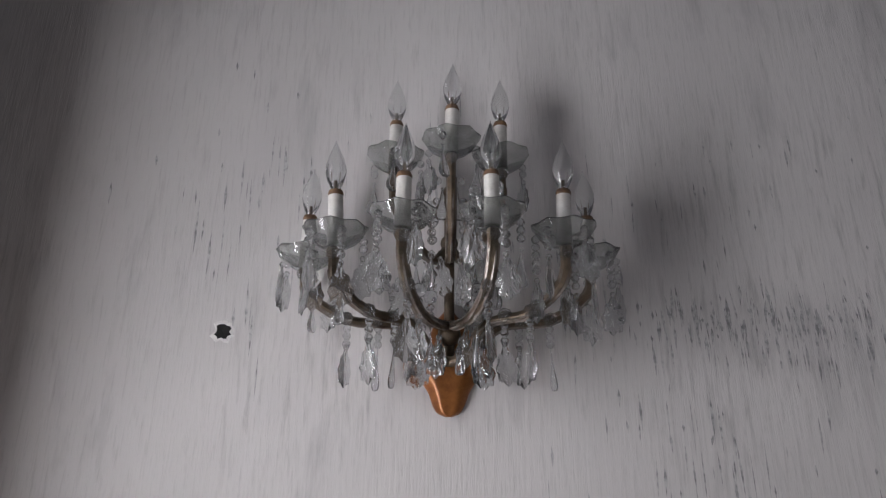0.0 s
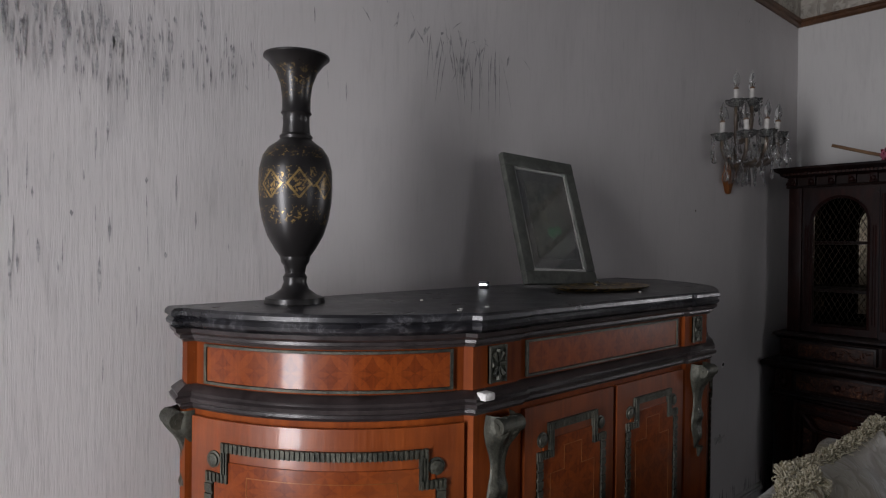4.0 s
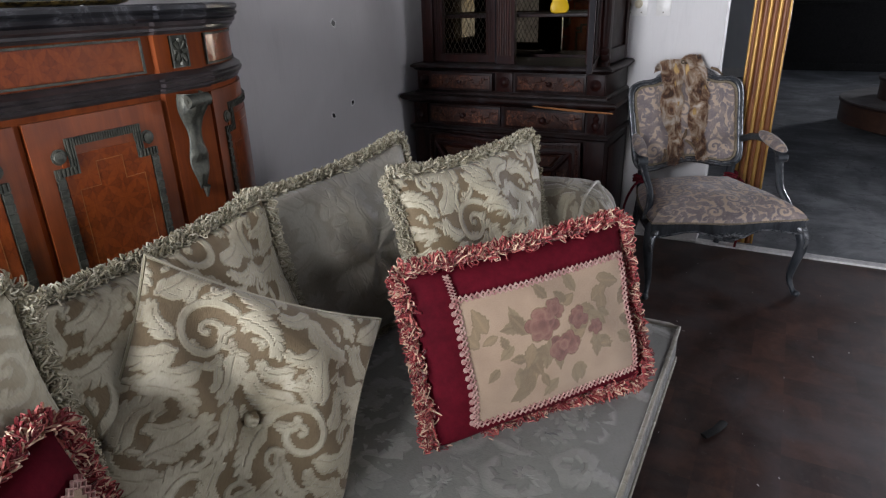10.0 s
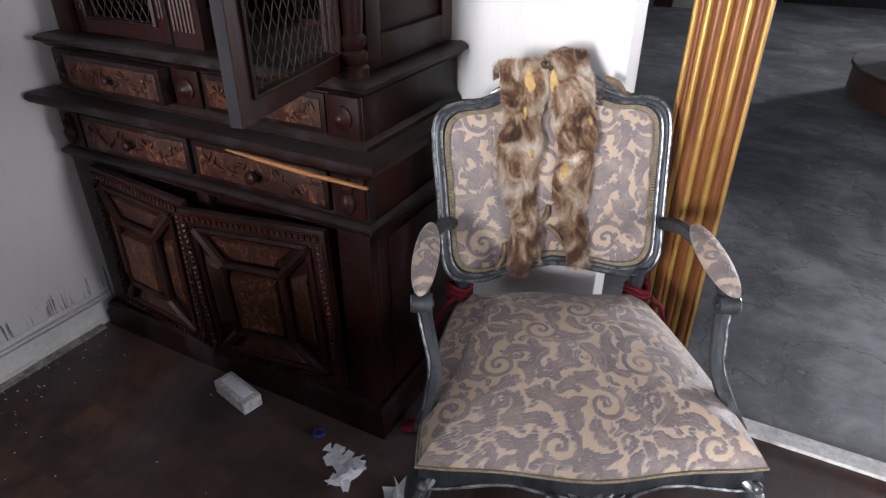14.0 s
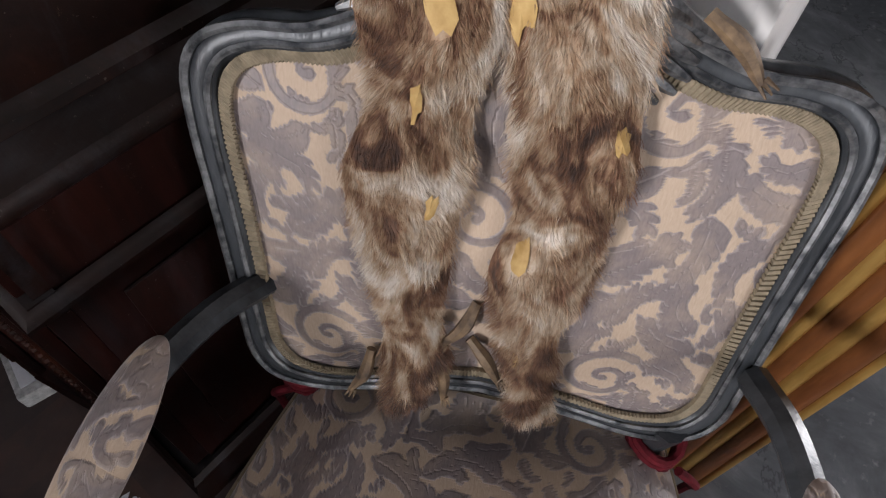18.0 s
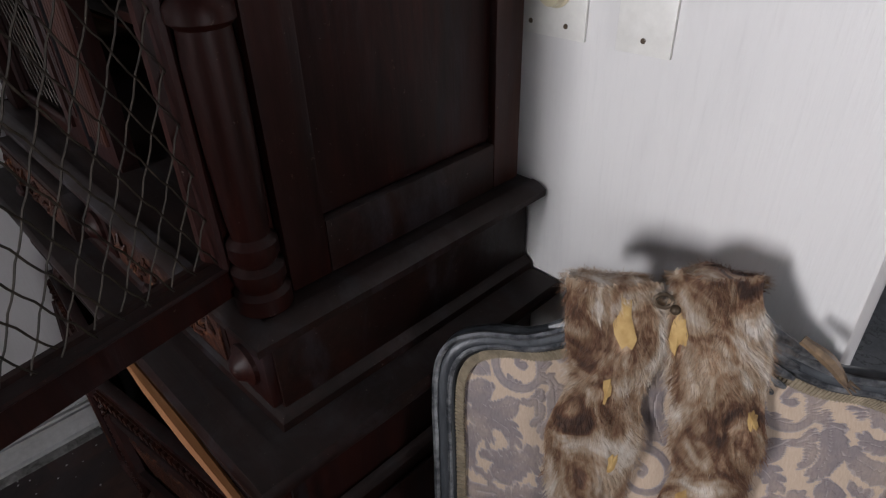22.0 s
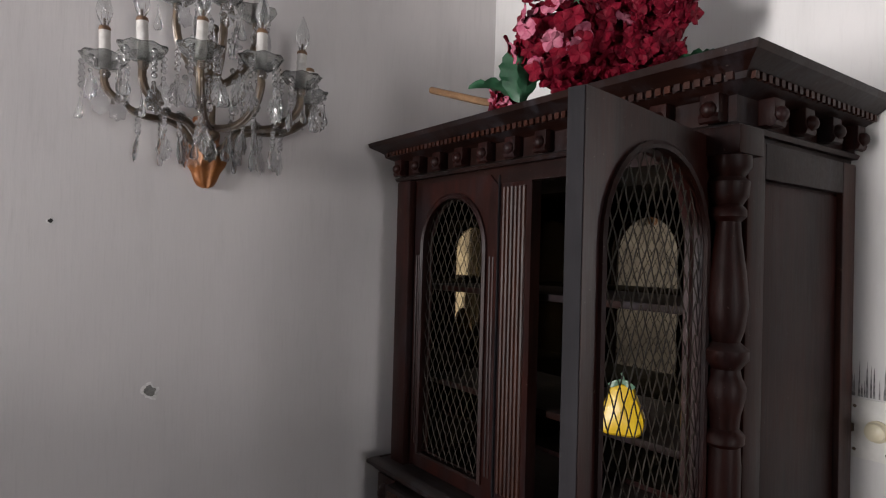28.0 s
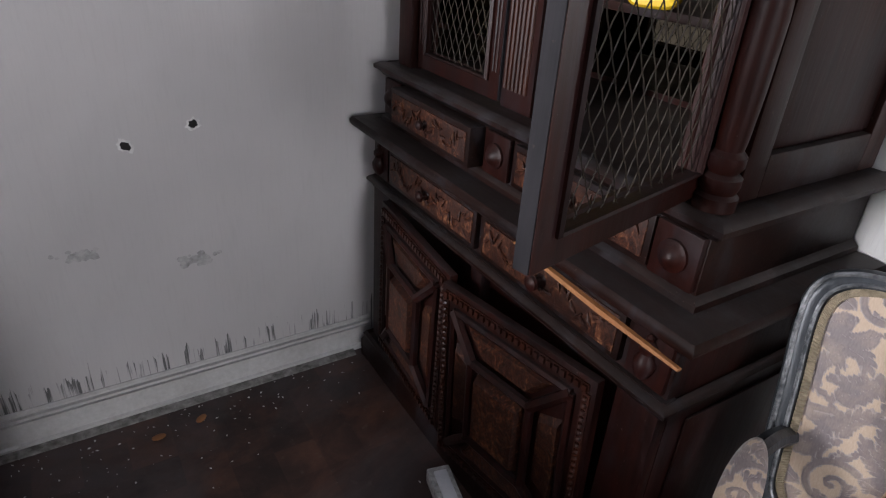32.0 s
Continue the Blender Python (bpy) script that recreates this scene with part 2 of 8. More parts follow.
def put(name, shape, material, parent, label="", smooth=40, uv=None, cloth=None):
    """A part whose shape is given in the world's coordinates, under a thing that is not turned."""
    at = parent.location if parent.parent is None else parent.location + parent.parent.location
    if uv:
        first = uv
        uv = lambda p: first((p[0] + at.x, p[1] + at.y, p[2] + at.z))
    moved = Mesh()
    moved.add([(x - at.x, y - at.y, z - at.z) for x, y, z in shape.v], shape.f)
    return part(name, moved, material, parent, label, smooth, uv, cloth=cloth)


def arc(cx, cy, r, a0, a1, n):
    return [(cx + r * math.cos(radians(a0 + (a1 - a0) * k / n)), cy + r * math.sin(radians(a0 + (a1 - a0) * k / n))) for k in range(n + 1)]


def smooth_path(points, n=6):
    """A Catmull-Rom curve through points."""
    pts = [Vector(p) for p in points]
    pts = [2 * pts[0] - pts[1], *pts, 2 * pts[-1] - pts[-2]]
    out = []
    for a, b, c, d in zip(pts, pts[1:], pts[2:], pts[3:]):
        for k in range(n):
            t = k / n
            out.append(0.5 * (2 * b + (c - a) * t + (2 * a - 5 * b + 4 * c - d) * t * t + (3 * b - a - 3 * c + d) * t ** 3))
    return out + [pts[-2]]


# ---- materials ----
class Nodes:
    """A node material, written from the surface back."""

    def __init__(self, name):
        self.mat = bpy.data.materials.new(name)
        self.mat.use_nodes = True
        self.tree = self.mat.node_tree
        self.bsdf = self.tree.nodes["Principled BSDF"]

    def node(self, kind, **values):
        n = self.tree.nodes.new(kind)
        for key, value in values.items():
            if key == "operation":
                n.operation = value
            elif key == "data_type":
                n.data_type = value
            elif key == "blend_type":
                n.blend_type = value
            elif key == "noise_dimensions":
                n.noise_dimensions = value
            elif key == "voronoi_dimensions":
                n.voronoi_dimensions = value
            else:
                self.plug(n.inputs[key], value)
        return n

    def plug(self, socket, value):
        if isinstance(value, bpy.types.NodeSocket):
            self.tree.links.new(value, socket)
        else:
            socket.default_value = value if not isinstance(value, tuple) or len(value) != 3 or socket.type != "RGBA" else (*value, 1)

    def set(self, **values):
        for key, value in values.items():
            self.plug(self.bsdf.inputs[key.replace("_", " ")], value)
        return self

    def coords(self, stretch=(1, 1, 1), uv=False, jitter=True):
        out = self.node("ShaderNodeTexCoord").outputs["UV" if uv else "Object"]
        if jitter and not uv:
            r = self.node("ShaderNodeObjectInfo").outputs["Random"]
            off = self.node("ShaderNodeVectorMath", operation="SCALE")
            self.plug(off.inputs[0], (7.3, 5.1, 9.7))
            self.plug(off.inputs["Scale"], r)
            add = self.node("ShaderNodeVectorMath", operation="ADD")
            self.plug(add.inputs[0], out)
            self.plug(add.inputs[1], off.outputs[0])
            out = add.outputs[0]
        mul = self.node("ShaderNodeVectorMath", operation="MULTIPLY")
        self.plug(mul.inputs[0], out)
        self.plug(mul.inputs[1], stretch)
        return mul.outputs[0]

    def noise(self, co, scale, detail=4, rough=0.6, warp=0.0):
        n = self.node("ShaderNodeTexNoise", Scale=scale, Detail=detail, Roughness=rough, Distortion=warp)
        self.plug(n.inputs["Vector"], co)
        return n.outputs["Fac"]

    def ramp(self, fac, *stops, hard=False):
        """stops: (place, value or colour)."""
        n = self.node("ShaderNodeValToRGB")
        n.color_ramp.interpolation = "CONSTANT" if hard else "LINEAR"
        while len(n.color_ramp.elements) < len(stops):
            n.color_ramp.elements.new(0.5)
        for e, (at, c) in zip(n.color_ramp.elements, stops):
            e.position, e.color = at, (*c, 1) if isinstance(c, tuple) else (c, c, c, 1)
        self.plug(n.inputs["Fac"], fac)
        return n.outputs["Color"]

    def mix(self, fac, a, b, mode="MIX"):
        n = self.node("ShaderNodeMix", data_type="RGBA", blend_type=mode)
        for socket, value in ((n.inputs[0], fac), (n.inputs[6], a), (n.inputs[7], b)):
            self.plug(socket, value)
        return n.outputs[2]

    def math(self, op, a, b=0.0, c=0.0):
        n = self.node("ShaderNodeMath", operation=op)
        for socket, value in zip(n.inputs, (a, b, c)):
            self.plug(socket, value)
        return n.outputs[0]

    def xyz(self, co):
        n = self.node("ShaderNodeSeparateXYZ")
        self.plug(n.inputs[0], co)
        return n.outputs

    def bump(self, height, strength=0.3, distance=0.01):
        n = self.node("ShaderNodeBump", Strength=strength, Distance=distance, Height=height)
        self.plug(self.bsdf.inputs["Normal"], n.outputs[0])
        return self


def plain(name, dark, light, scale=6.0, rough=0.5, metal=0.0, stretch=(1, 1, 1), grain=60.0, bump=0.15, spread=0.12, uv=False, low=0.35, high=0.7, gloss=0.5):
    """Two tones in broad patches, a finer grain, and a roughness that follows both."""
    n = Nodes(name)
    co = n.coords(stretch, uv)
    broad, fine = n.noise(co, scale, 5, 0.6, 0.3), n.noise(co, grain, 3, 0.7)
    both = n.math("ADD", n.math("MULTIPLY", broad, 0.65), n.math("MULTIPLY", fine, 0.35))
    n.set(Base_Color=n.ramp(both, (low, dark), (high, light)), Metallic=metal, Specular_IOR_Level=gloss,
          Roughness=n.math("ADD", rough - spread / 2, n.math("MULTIPLY", fine, spread)))
    n.bump(fine, bump, 0.004)
    return n.mat


def scroll_pattern(n, co, scale, seed=0.0, turns=1.6, leafy=True, fat=0.0, arms=1):
    """Acanthus scrolls: serrated spiral leaves, mirrored about upright axes, with five-lobed sprigs between."""
    x, y, _ = n.xyz(co)
    warp = n.node("ShaderNodeTexNoise", Scale=scale * 0.9, Detail=2.0, noise_dimensions="2D")
    n.plug(warp.inputs["Vector"], co)
    wx, wy, _ = n.xyz(warp.outputs["Color"])
    x = n.math("ADD", n.math("ADD", x, seed), n.math("MULTIPLY", wx, 0.35 / scale))
    y = n.math("ADD", n.math("ADD", y, seed * 1.7), n.math("MULTIPLY", wy, 0.35 / scale))
    flip = n.node("ShaderNodeMath", operation="PINGPONG")
    n.plug(flip.inputs[0], x)
    n.plug(flip.inputs[1], 1.35 / scale)
    at = n.node("ShaderNodeCombineXYZ", X=flip.outputs[0], Y=y).outputs[0]

    def around(size, randomness):
        cell = n.node("ShaderNodeTexVoronoi", Scale=size, voronoi_dimensions="2D", Randomness=randomness)
        n.plug(cell.inputs["Vector"], at)
        off = n.node("ShaderNodeVectorMath", operation="SUBTRACT")
        n.plug(off.inputs[0], at)
        n.plug(off.inputs[1], cell.outputs["Position"])
        dx, dy, _z = n.xyz(off.outputs[0])
        return cell.outputs["Distance"], n.math("ARCTAN2", dy, dx), n.xyz(cell.outputs["Color"])[0]

    r, angle, chance = around(scale, 0.85)
    hand = n.math("SIGN", n.math("SUBTRACT", chance, 0.5))
    turn = n.math("ADD", n.math("DIVIDE", n.math("MULTIPLY", angle, hand), 6.2832 / arms), n.math("MULTIPLY", n.math("POWER", r, 0.6), turns))
    phase = n.math("FRACT", turn)
    band = n.math("ABSOLUTE", n.math("SUBTRACT", phase, 0.5))
    tooth = n.math("FRACT", n.math("ADD", n.math("MULTIPLY", angle, 1.75), n.math("MULTIPLY", band, 2.2)))
    width = n.math("MULTIPLY_ADD", n.math("POWER", tooth, 0.6), 0.20, 0.16 + fat if leafy else 0.13 + fat)
    leaf = n.math("SUBTRACT", width, band)
    leaf = n.math("MINIMUM", leaf, n.math("MULTIPLY", n.math("SUBTRACT", 0.62, r), 0.6))
    if not leafy:
        return n.math("MULTIPLY_ADD", leaf, 2.2, 0.5)
    rib = n.math("SUBTRACT", n.math("ABSOLUTE", n.math("SUBTRACT", band, 0.035)), 0.010)
    leaf = n.math("MINIMUM", leaf, n.math("MULTIPLY", rib, 2.0))
    r2, angle2, chance2 = around(scale * 3.4, 1.0)
    lobes = n.math("SINE", n.math("ADD", n.math("MULTIPLY", angle2, 3.0), n.math("MULTIPLY", chance2, 20.0)))
    sprig = n.math("SUBTRACT", n.math("MULTIPLY_ADD", lobes, 0.09, 0.50 + 1.2 * fat), r2)
    vein = n.math("SUBTRACT", n.math("ABSOLUTE", n.math("SINE", n.math("ADD", n.math("MULTIPLY", angle2, 1.5), n.math("MULTIPLY", chance2, 10.0)))), 0.07)
    sprig = n.math("MINIMUM", n.math("MULTIPLY", sprig, 0.7), n.math("MULTIPLY", vein, 0.3))
    sprig = n.math("MINIMUM", sprig, n.math("MULTIPLY", n.math("SUBTRACT", r, 0.36), 0.8))
    return n.math("MULTIPLY_ADD", n.math("MAXIMUM", leaf, sprig), 2.2, 0.5)


def damask(name, ground, figure, worn, scale=7.0, rough=0.75, sheen=0.3, relief=0.5, seed=0.0, dirt=(0.5, 0.72), edge=0.06, leafy=True, turns=1.6, fat=0.0, arms=1, outline=None):
    """A woven figured cloth, dulled and stained by age."""
    n = Nodes(name)
    co = n.coords((1, 1, 1), True)
    if outline:
        at = n.node("ShaderNodeAttribute")
        at.attribute_name = "figure"
        ragged = n.math("MULTIPLY", n.math("SUBTRACT", n.noise(co, 240, 3, 0.7), 0.5), 0.30)
        raised = n.math("ADD", at.outputs["Fac"], n.math("MULTIPLY", ragged, n.math("GREATER_THAN", at.outputs["Fac"], 0.02)))
        figure_at = n.ramp(raised, (0.05, 0.0), (0.14, 1.0))
        figure = n.mix(n.ramp(raised, (0.22, 0.0), (0.42, 1.0)), outline, figure)
    else:
        raised = scroll_pattern(n, co, scale, seed, turns, leafy, fat, arms)
        figure_at = n.ramp(raised, (0.5 - edge, 0.0), (0.5 + edge, 1.0))
    weave = n.noise(n.coords((1, 0.25, 1), True), 420, 2, 0.6)
    stain = n.noise(co, 3.1, 4, 0.6, 0.6)
    worn_off = n.noise(co, 17, 4, 0.65)
    cloth = n.mix(n.math("MULTIPLY", figure_at, n.ramp(worn_off, (0.30, 0.55), (0.55, 1.0))), ground, figure)
    cloth = n.mix(n.ramp(stain, (dirt[0], 0.0), (dirt[1], 0.8)), cloth, worn)
    cloth = n.mix(0.35, cloth, n.ramp(weave, (0.3, 0.35), (0.7, 0.75)), "SOFT_LIGHT")
    n.set(Base_Color=cloth, Roughness=n.math("SUBTRACT", rough, n.math("MULTIPLY", figure_at, 0.22)), Sheen_Weight=sheen, Sheen_Roughness=0.4)
    folds = n.noise(co, 5.5, 3, 0.5, 0.4)
    puckers = n.noise(co, 26, 3, 0.6, 0.8)
    height = n.math("ADD", n.math("ADD", n.math("MULTIPLY", n.ramp(raised, (0.0, 0.0), (0.6, 1.0)) if outline else n.ramp(raised, (0.42, 0.0), (0.75, 1.0)), 1.5 if outline else 0.8), n.math("MULTIPLY", weave, 0.15)), n.math("ADD", n.math("MULTIPLY", folds, 0.9), n.math("MULTIPLY", puckers, 0.35)))
    n.bump(height, relief, 0.008)
    return n.mat


def wall_paint(name, light, dark, streaks=0.55, drips=True, seam=None):
    """Old paint: upright brush marks, soot smears, and dark runs above the skirting and about head height."""
    n = Nodes(name)
    raw = n.node("ShaderNodeTexCoord").outputs["Object"]
    z = n.xyz(raw)[2]
    papered = n.ramp(n.math("DIVIDE", n.math("SUBTRACT", n.xyz(raw)[0], seam), 0.04), (0.0, 1.0), (1.0, 0.3)) if seam else 1.0
    brush = n.noise(n.coords((1, 1, 0.07), jitter=False), 120, 4, 0.72)
    cloud = n.noise(n.coords((1, 1, 0.7), jitter=False), 0.9, 4, 0.6, 0.5)
    soot = n.noise(n.coords((1, 1, 0.22), jitter=False), 9.0, 5, 0.62, 0.3)
    fleck = n.noise(n.coords((1, 1, 0.11), jitter=False), 52.0, 4, 0.65)
    patch = n.noise(n.coords((1, 1, 0.8), jitter=False), 1.5, 2, 0.5)
    c = n.mix(n.ramp(cloud, (0.3, 0.0), (0.75, 1.0)), light, dark)
    c = n.mix(n.math("MULTIPLY", n.ramp(brush, (0.52, 0.0), (0.75, 1.0)), n.math("MULTIPLY", papered, streaks)), c, tuple(v * 0.72 for v in dark))
    high = n.ramp(n.math("MULTIPLY", z, 0.25), (0.34, 0.0), (0.42, 1.0), (0.56, 1.0), (0.70, 0.9))
    marks = n.math("MULTIPLY", n.ramp(fleck, (0.52, 0.0), (0.70, 1.0)), n.math("MULTIPLY", n.ramp(patch, (0.48, 0.0), (0.6, 1.0)), n.math("MULTIPLY", high, papered)))
    c = n.mix(n.math("MULTIPLY", marks, 0.65 * streaks), c, (0.085, 0.083, 0.086))
    smear = n.math("MULTIPLY", n.ramp(soot, (0.56, 0.0), (0.76, 1.0)), n.math("MULTIPLY", papered, 0.75 * streaks))
    c = n.mix(smear, c, (0.16, 0.16, 0.17))
    if drips:
        runs = n.noise(n.coords((1, 1, 0.04), jitter=False), 95, 3, 0.6)
        reach = n.math("MULTIPLY_ADD", n.noise(n.coords((1, 1, 0.0), jitter=False), 38, 3, 0.65), 0.26, 0.045)
        low = n.math("LESS_THAN", z, n.math("ADD", reach, 0.0))
        run = n.math("MULTIPLY", n.math("MULTIPLY", n.ramp(runs, (0.52, 0.0), (0.62, 1.0)), low), 0.85)
        c = n.mix(run, c, (0.03, 0.03, 0.03))
    n.set(Base_Color=c, Roughness=n.math("MULTIPLY_ADD", brush, 0.25, 0.42))
    n.bump(n.math("ADD", n.math("MULTIPLY", brush, papered), n.math("MULTIPLY", soot, 0.4)), 0.16 + 0.30 * streaks, 0.005)
    return n.mat


def worn_wood(name, dark, light, rough=0.4, scratch=0.25, coat=0.0, axis=2, scale=22.0, dust=0.0, gloss=0.5, bloom=0.0):
    """Stained wood: grain along one axis, rubbed edges and pale scratches."""
    n = Nodes(name)
    stretch = [1.0, 1.0, 1.0]
    stretch[axis] = 0.08
    co = n.coords(tuple(stretch))
    grain = n.noise(co, scale, 6, 0.65, 1.1)
    fine = n.noise(co, scale * 6, 3, 0.7)
    patch = n.noise(n.coords(), 5.0, 4, 0.6)
    c = n.ramp(n.math("ADD", n.math("MULTIPLY", grain, 0.7), n.math("MULTIPLY", fine, 0.3)), (0.32, dark), (0.72, light))
    c = n.mix(n.ramp(patch, (0.35, 0.55), (0.65, 0.0)), c, tuple(v * 0.5 for v in dark))
    marks = n.noise(n.coords((1, 1, 1)), 34, 6, 0.85)
    c = n.mix(n.math("MULTIPLY", n.ramp(marks, (0.64, 0.0), (0.70, 1.0)), scratch), c, (0.42, 0.30, 0.20))
    if bloom:
        haze = n.noise(n.coords((1, 1, 0.35)), 11, 6, 0.72, 0.5)
        c = n.mix(n.math("MULTIPLY", n.ramp(haze, (0.50, 0.0), (0.72, 1.0)), bloom), c, (0.034, 0.034, 0.040))
        specks = n.noise(n.coords(), 150, 3, 0.6)
        c = n.mix(n.math("MULTIPLY", n.ramp(specks, (0.70, 0.0), (0.74, 1.0)), 0.35), c, (0.20, 0.17, 0.15))
    if dust:
        up = n.xyz(n.node("ShaderNodeNewGeometry").outputs["Normal"])[2]
        c = n.mix(n.math("MULTIPLY", n.ramp(up, (0.55, 0.0), (0.95, 1.0)), n.math("MULTIPLY", n.ramp(patch, (0.3, 0.4), (0.7, 1.0)), dust)), c, (0.25, 0.24, 0.23))
    n.set(Base_Color=c, Roughness=n.math("MULTIPLY_ADD", fine, 0.25, rough - 0.1), Coat_Weight=coat, Coat_Roughness=0.09, Specular_IOR_Level=gloss)
    n.bump(n.math("ADD", grain, n.math("MULTIPLY", fine, 0.5)), 0.16, 0.003)
    return n.mat


def parquetry(name, dark=1.0):
    """Polished veneer laid in lozenges that meet as eight-petalled stars."""
    n = Nodes(name)
    co = n.coords((1, 1, 1), True)
    x, y, _ = n.xyz(co)
    size = 0.074
    fa = n.math("ABSOLUTE", n.math("SUBTRACT", n.math("FRACT", n.math("DIVIDE", x, size)), 0.5))
    fb = n.math("ABSOLUTE", n.math("SUBTRACT", n.math("FRACT", n.math("DIVIDE", y, size)), 0.5))
    diag = n.math("SUBTRACT", fa, fb)
    petal = n.math("LESS_THAN", n.math("ABSOLUTE", diag), n.math("MULTIPLY", n.math("SINE", n.math("MULTIPLY", n.math("ADD", fa, fb), 3.1416)), 0.16))
    cross = n.math("LESS_THAN", n.math("MINIMUM", fa, fb), n.math("MULTIPLY", n.math("SINE", n.math("MULTIPLY", n.math("MAXIMUM", fa, fb), 6.283)), 0.075))
    joint = n.math("LESS_THAN", n.math("ABSOLUTE", n.math("SUBTRACT", n.math("ADD", fa, fb), 0.5)), 0.015)
    grain = n.noise(n.coords((1, 0.1, 1), True), 120, 4, 0.65, 0.6)
    cross_grain = n.noise(n.coords((0.1, 1, 1), True), 120, 4, 0.65, 0.6)
    tone = n.math("ADD", n.math("MULTIPLY", grain, 0.30), n.math("MULTIPLY", cross_grain, 0.18))
    tone = n.math("ADD", tone, n.math("MULTIPLY", petal, 0.10))
    tone = n.math("SUBTRACT", n.math("ADD", tone, n.math("MULTIPLY", cross, 0.07)), n.math("MULTIPLY", joint, 0.05))
    shades = [tuple(v * dark for v in c) for c in ((0.085, 0.014, 0.0035), (0.20, 0.042, 0.007), (0.35, 0.095, 0.016))]
    c = n.ramp(tone, (0.12, shades[0]), (0.36, shades[1]), (0.60, shades[2]))
    wear = n.noise(co, 4.0, 4, 0.6)
    c = n.mix(n.ramp(wear, (0.48, 0.0), (0.72, 0.7)), c, tuple(v * dark for v in (0.22, 0.062, 0.018)))
    chips = n.noise(co, 45, 5, 0.8)
    c = n.mix(n.ramp(chips, (0.70, 0.0), (0.74, 0.6)), c, (0.45, 0.30, 0.18))
    n.set(Base_Color=c, Roughness=n.math("MULTIPLY_ADD", wear, 0.2, 0.25), Coat_Weight=0.42, Coat_Roughness=n.math("MULTIPLY_ADD", wear, 0.12, 0.05), Specular_IOR_Level=0.2)
    n.bump(n.math("ADD", n.noise(co, 9, 3, 0.5), n.math("MULTIPLY", petal, 0.04)), 0.05, 0.004)
    return n.mat


def glass(name, tint, rough=0.05, dust=(0.4, 0.4, 0.4), dusty=0.3, ior=1.45):
    n = Nodes(name)
    film = n.noise(n.coords(), 55, 4, 0.7)
    n.set(Base_Color=tint, Roughness=n.math("MULTIPLY_ADD", film, 0.06, rough), Transmission_Weight=1.0, IOR=ior)
    veil = n.node("ShaderNodeBsdfDiffuse", Color=(*dust, 1))
    both = n.node("ShaderNodeMixShader")
    n.plug(both.inputs[0], n.math("MULTIPLY", n.ramp(film, (0.25, 0.35), (0.75, 1.0)), dusty))
    n.plug(both.inputs[1], n.bsdf.outputs[0])
    n.plug(both.inputs[2], veil.outputs[0])
    n.plug(n.tree.nodes["Material Output"].inputs["Surface"], both.outputs[0])
    return n.mat


def floor_paint(name):
    """Dark red-brown wood blocks, worn and greyed, with dust and fine litter; the grey also stands in for window haze.
    """
    n = Nodes(name)
    co = n.coords((1, 1, 1), jitter=False)
    broad, mid, fine = n.noise(co, 1.3, 6, 0.62, 0.8), n.noise(co, 8, 5, 0.65, 0.4), n.noise(co, 70, 4, 0.7)
    x, y, _ = n.xyz(co)
    block = n.node("ShaderNodeTexWhiteNoise", noise_dimensions="2D")
    n.plug(block.inputs["Vector"], n.node("ShaderNodeCombineXYZ", X=n.math("FLOOR", n.math("DIVIDE", x, 0.115)), Y=n.math("FLOOR", n.math("DIVIDE", y, 0.115))).outputs[0])
    tone = n.math("ADD", mid, n.math("MULTIPLY", n.math("SUBTRACT", block.outputs["Value"], 0.5), 0.22))
    c = n.ramp(tone, (0.28, (0.024, 0.015, 0.013)), (0.50, (0.050, 0.026, 0.020)), (0.75, (0.098, 0.046, 0.031)))
    # Broad greying, strengthened to paint in the hazy reflection of the windows.
    c = n.mix(n.ramp(broad, (0.44, 0.0), (0.64, 0.70)), c, (0.086, 0.076, 0.078))
    c = n.mix(n.ramp(n.noise(co, 26, 5, 0.7), (0.60, 0.0), (0.74, 0.35)), c, (0.12, 0.105, 0.10))
    c = n.mix(n.ramp(fine, (0.68, 0.0), (0.78, 0.5)), c, (0.20, 0.18, 0.17))
    n.set(Base_Color=c, Roughness=n.math("MULTIPLY_ADD", broad, 0.4, 0.24), Specular_IOR_Level=0.28)
    n.bump(n.math("ADD", mid, n.math("MULTIPLY", fine, 0.4)), 0.2, 0.004)
    return n.mat


def concrete(name):
    n = Nodes(name)
    co = n.coords(jitter=False)
    broad, mid, fine = n.noise(co, 0.9, 6, 0.62, 1.2), n.noise(n.coords((1, 0.6, 1), jitter=False), 5.5, 8, 0.74, 0.8), n.noise(co, 60, 3, 0.7)
    c = n.ramp(n.math("ADD", n.math("MULTIPLY", broad, 0.6), n.math("MULTIPLY", mid, 0.4)), (0.38, (0.045, 0.049, 0.053)), (0.50, (0.135, 0.142, 0.15)), (0.62, (0.29, 0.30, 0.31)))
    crack = n.math("ABSOLUTE", n.math("SUBTRACT", n.noise(co, 1.1, 6, 0.6, 1.6), 0.5))
    c = n.mix(n.ramp(crack, (0.002, 0.75), (0.007, 0.0)), c, (0.05, 0.052, 0.055))
    c = n.mix(n.ramp(n.noise(co, 28, 4, 0.7), (0.60, 0.0), (0.72, 0.5)), c, (0.36, 0.36, 0.36))
    n.set(Base_Color=c, Roughness=n.math("MULTIPLY_ADD", mid, 0.35, 0.38))
    n.bump(n.math("ADD", mid, n.math("MULTIPLY", fine, 0.3)), 0.2, 0.006)
    return n.mat


